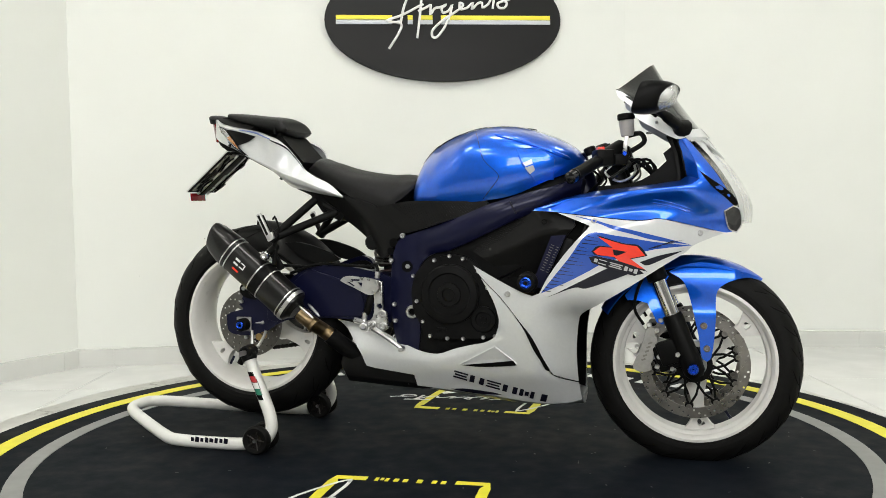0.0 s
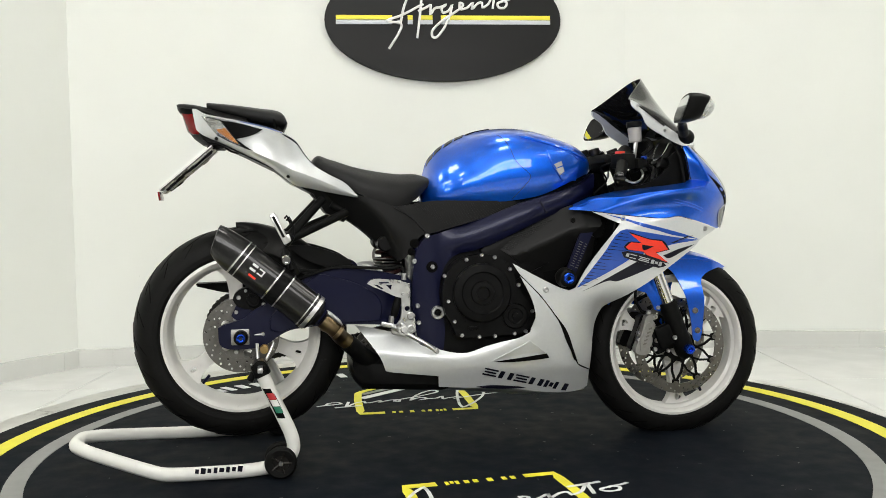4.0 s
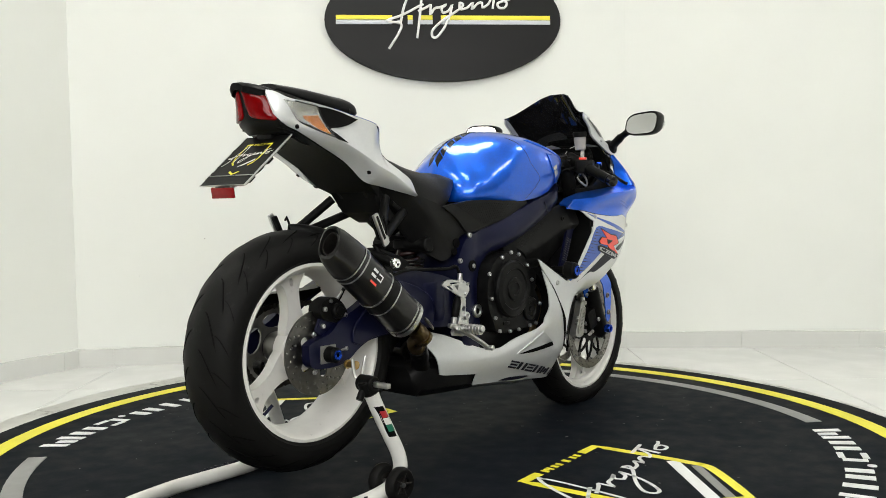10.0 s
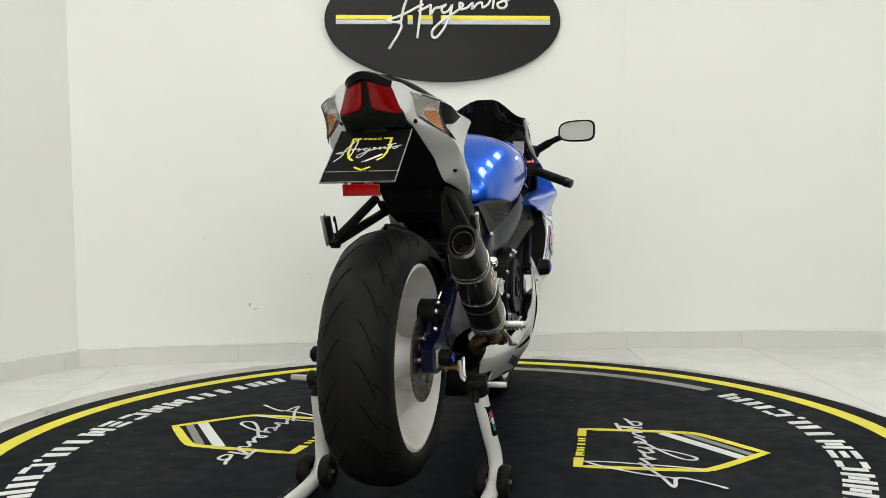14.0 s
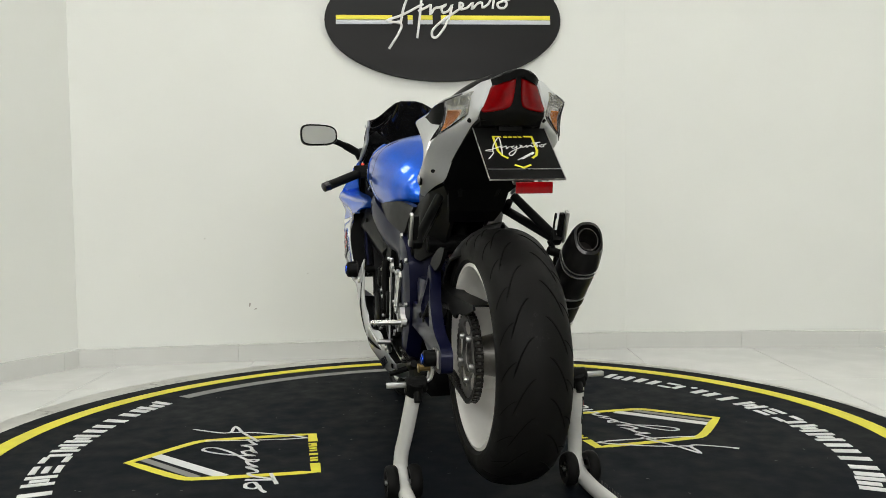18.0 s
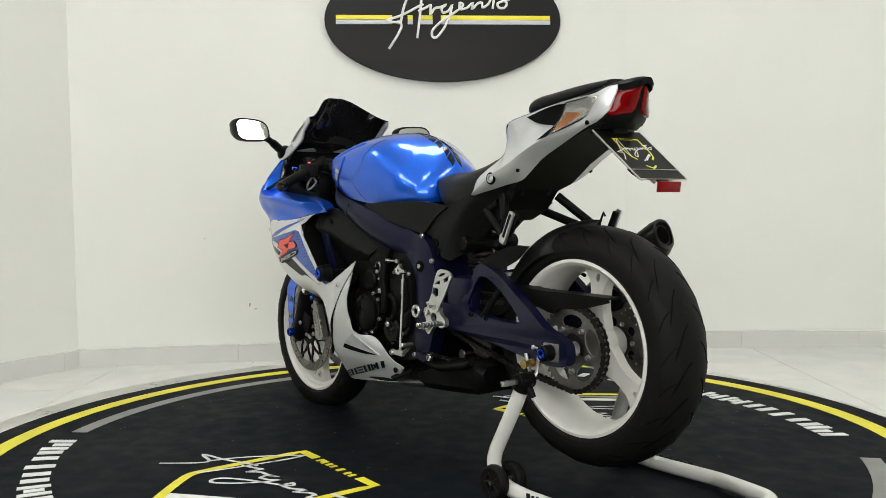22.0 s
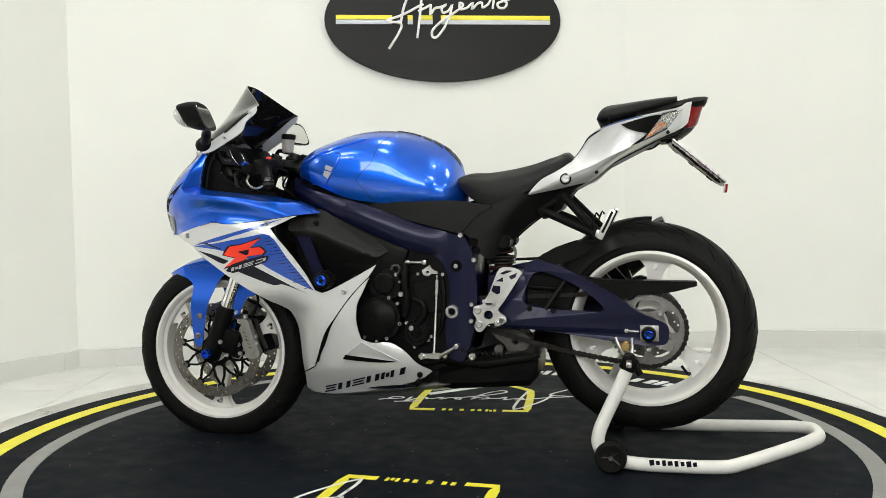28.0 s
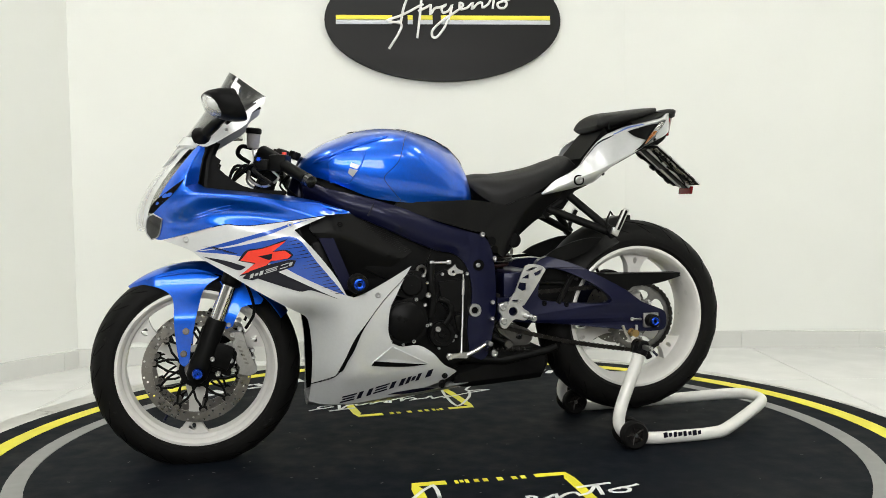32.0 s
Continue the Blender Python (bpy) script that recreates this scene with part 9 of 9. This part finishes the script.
    part("pipe_clamps", bm, "titan", ex)
    bm = bmesh.new()
    for s2 in (1, -1):
        p0 = A - d * 0.030 + w * (0.030 * s2) + v * 0.028
        p1 = A - d * 0.085 + w * (0.022 * s2) + v * 0.026
        tube(bm, [tuple(p0), tuple(p0 + (p1 - p0) * 0.2), tuple(p0 + (p1 - p0) * 0.8), tuple(p1)], [0.002, 0.0045, 0.0045, 0.002], 8)
    part("springs", bm, "bolt", ex)
    # plain bar marks on the sleeve
    bm = bmesh.new()
    c = A + d * (L * 0.80) - Vector((0, 0.0, 0))
    for i, (da, dv, la, lv) in enumerate(((0.0, 0.012, 0.018, 0.007), (0.0, -0.002, 0.018, 0.007), (-0.021, 0.012, 0.014, 0.004), (-0.021, -0.002, 0.014, 0.004), (-0.030, 0.005, 0.004, 0.018))):
        p = c - d * da * -1 + v * dv
        vs = []
        for sa, sv in ((-1, -1), (1, -1), (1, 1), (-1, 1)):
            q = p + d * (sa * la / 2) + v * (sv * lv / 2)
            vs.append(bm.verts.new((q.x, q.y - 0.0478, q.z)))
        bm.faces.new(vs)
    part("mark_bars", bm, "deckwhite", ex)
    bm = bmesh.new()
    vs = []
    for sa, sv in ((-1, -1), (1, -1), (1, 1), (-1, 1)):
        q = c - v * 0.018 + d * (sa * 0.012 - 0.01) + v * (sv * 0.003)
        vs.append(bm.verts.new((q.x, q.y - 0.0478, q.z)))
    bm.faces.new(vs)
    part("mark_bars", bm, "red", ex)
    # hanger bracket
    bm = bmesh.new()
    q = A + d * (L * 0.46) + v * 0.060
    box(bm, tuple(q + Vector((0.0, 0.02, 0.012))), (0.022, 0.012, 0.06), (0, -30, 0), 0.004)
    tube(bm, [tuple(q), (-0.495, -0.17, 0.655)], 0.008, 10)
    part("hanger", bm, "black", ex)
    bm = bmesh.new()
    bolt_y(bm, -0.496, -0.236, 0.606, 0.014, 0.014, -1, 18)
    part("hanger_bolt", bm, "chrome", ex, "chrome acorn bolt")
    bm = bmesh.new()
    tube(bm, [(-0.496, -0.165, 0.63), (-0.496, -0.236, 0.606)], 0.012, 12)
    part("hanger_arm", bm, "black", ex)


def build_motorcycle():
    bike = thing("motorcycle", "blue and white sport motorcycle raised on a rear stand", "motorcycle")
    build_wheels(bike)
    build_chain(bike)
    build_front_end(bike)
    build_controls(bike)
    build_fairing(bike)
    build_screen(bike)
    build_tank(bike)
    build_seat_tail(bike)
    build_frame(bike)
    build_engine(bike)
    build_rearsets(bike)
    build_swingarm(bike)
    build_exhaust(bike)
    return bike


def build_stand():
    sd = thing("paddock_stand", "white tubular rear paddock stand with black wheels", "stand")
    bm = bmesh.new()
    half = [(-0.575, 0.215, 0.300), (-0.548, 0.222, 0.235), (-0.515, 0.230, 0.165), (-0.492, 0.238, 0.110), (-0.490, 0.240, 0.070), (-0.520, 0.240, 0.036), (-0.60, 0.240, 0.022), (-0.72, 0.240, 0.021), (-0.80, 0.238, 0.022), (-0.86, 0.225, 0.026), (-1.05, 0.105, 0.060), (-1.095, 0.062, 0.068)]
    path = half + [(-1.108, 0.035, 0.070), (-1.110, 0.0, 0.070), (-1.108, -0.035, 0.070)] + [(x, -y, z) for x, y, z in half[::-1]]
    tube(bm, rounded(path, 4, False, 120), 0.019, 18)
    part("tube_frame", bm, "standwhite", sd, "white enamelled bent tube")
    for s in (1, -1):
        for off in (0.030, -0.030):
            wh = new("wheel")
            wh.parent = sd
            y = s * (0.240) + off
            bm = bmesh.new()
            revolve(bm, [(0.022, -0.013), (0.038, -0.015), (0.043, -0.010), (0.045, 0), (0.043, 0.010), (0.038, 0.015), (0.022, 0.013)], (-0.524, y, 0.0455), 36)
            part("tyre", bm, "rubber", wh)
            bm = bmesh.new()
            revolve(bm, [(0.003, -0.006), (0.024, -0.006), (0.024, 0.006), (0.003, 0.006)], (-0.524, y, 0.0455), 24)
            o = math.copysign(1, off)
            for k in range(5):
                a = 2 * math.pi * k / 5
                tube(bm, [(-0.524 + 0.006 * math.cos(a), y + o * 0.009, 0.0455 + 0.006 * math.sin(a)), (-0.524 + 0.030 * math.cos(a), y + o * 0.012, 0.0455 + 0.030 * math.sin(a))], 0.0032, 6)
            tube(bm, [(-0.524 + 0.033 * math.cos(a), y + o * 0.012, 0.0455 + 0.033 * math.sin(a)) for a in (2 * math.pi * k / 24 for k in range(25))], 0.002, 6)
            part("hub", bm, "chain", wh, "grey five-spoke hub")
            bm = bmesh.new()
            cyl(bm, (-0.524, y - o * 0.03, 0.0455), (-0.524, y + o * 0.017, 0.0455), 0.006, seg=10)
            part("axle", bm, "bolt", wh)
        # hook head: sliding sleeve, fork prongs and peg
        bm = bmesh.new()
        cyl(bm, (-0.582, s * 0.212, 0.317), (-0.566, s * 0.218, 0.280), 0.024, seg=20, bevel=0.004)
        cyl(bm, (-0.574, s * 0.185, 0.306), (-0.574, s * 0.238, 0.306), 0.021, seg=18, bevel=0.004)
        cyl(bm, (-0.592, s * 0.212, 0.290), (-0.604, s * 0.212, 0.268), 0.010, seg=12)
        part("clamp", bm, "black", sd, "black plastic clamp knob")
        bm = bmesh.new()
        box(bm, (-0.574, s * 0.262, 0.307), (0.014, 0.050, 0.014), (0, 0, 0), 0.003)
        part("peg", bm, "alu", sd)
        bm = bmesh.new()
        for k, dx in ((1, 0.020), (-1, -0.018)):
            tube(bm, rounded([(-0.572 + dx * 0.3, s * 0.192, 0.312), (-0.570 + dx * 0.6, s * 0.176, 0.320), (-0.564 + dx, s * 0.170, 0.345), (-0.560 + dx * 1.25, s * 0.168, 0.366)], 4, False, 120), 0.0048, 8)
        part("prongs", bm, "alu", sd)
    # flag sticker and plain marks on the right leg
    def on_leg(z0, z1, material, name, a0=-150, a1=-40):
        bm = bmesh.new()
        loops = []
        for z in (z0, z1):
            t = (z - 0.165) / (0.235 - 0.165)
            c = Vector((-0.515 - 0.033 * t, -0.230 + 0.008 * t, z))
            loops.append([(c.x + 0.0196 * math.cos(radians(a)), c.y + 0.0196 * math.sin(radians(a)), z) for a in [a0 + (a1 - a0) * k / 8 for k in range(9)]])
        rings(bm, loops, False, False)
        part(name, bm, material, sd)
    on_leg(0.164, 0.248, "groove", "sticker_ground", -155, -30)
    for z0, m in ((0.217, "flagred"), (0.198, "standwhite"), (0.179, "green")):
        bm = bmesh.new()
        loops = []
        for z in (z0, z0 + 0.018):
            t = (z - 0.165) / 0.07
            c = Vector((-0.515 - 0.033 * t, -0.230 + 0.008 * t, z))
            loops.append([(c.x + 0.0200 * math.cos(radians(a)), c.y + 0.0200 * math.sin(radians(a)), z) for a in [-125 + 60 * k / 6 for k in range(7)]])
        rings(bm, loops, False, False)
        part("flag_band", bm, m, sd)
    for s in (1, -1):
        bm = bmesh.new()
        for k in range(8):
            x = -0.635 - 0.0165 * k
            box(bm, (x, s * 0.2592, 0.033), (0.010 if k % 3 else 0.013, 0.0012, 0.012 if k % 2 else 0.016), (0, 8, 0))
        part("mark_bars", bm, "decnavy", sd)
    return sd


# ---- assembly ----
build_room()
build_lamps()
build_sign()
build_surround()
turntable = build_turntable()
motorcycle = build_motorcycle()
paddock_stand = build_stand()


def motions():
    rows = [(t, pose(0, 0, 0, 0, 0, TH0 + OMEGA * t)) for t in range(0, 33, 2)]
    walk(turntable, rows)
    # the motorcycle and its stand are parked a little askew on the deck
    askew = pose(0.45, 0, 0, 0, 0, 1.2) @ pose(-0.45, 0, 0)
    for ob in (motorcycle, paddock_stand):
        walk(ob, [(t, m @ askew) for t, m in rows])


motions()
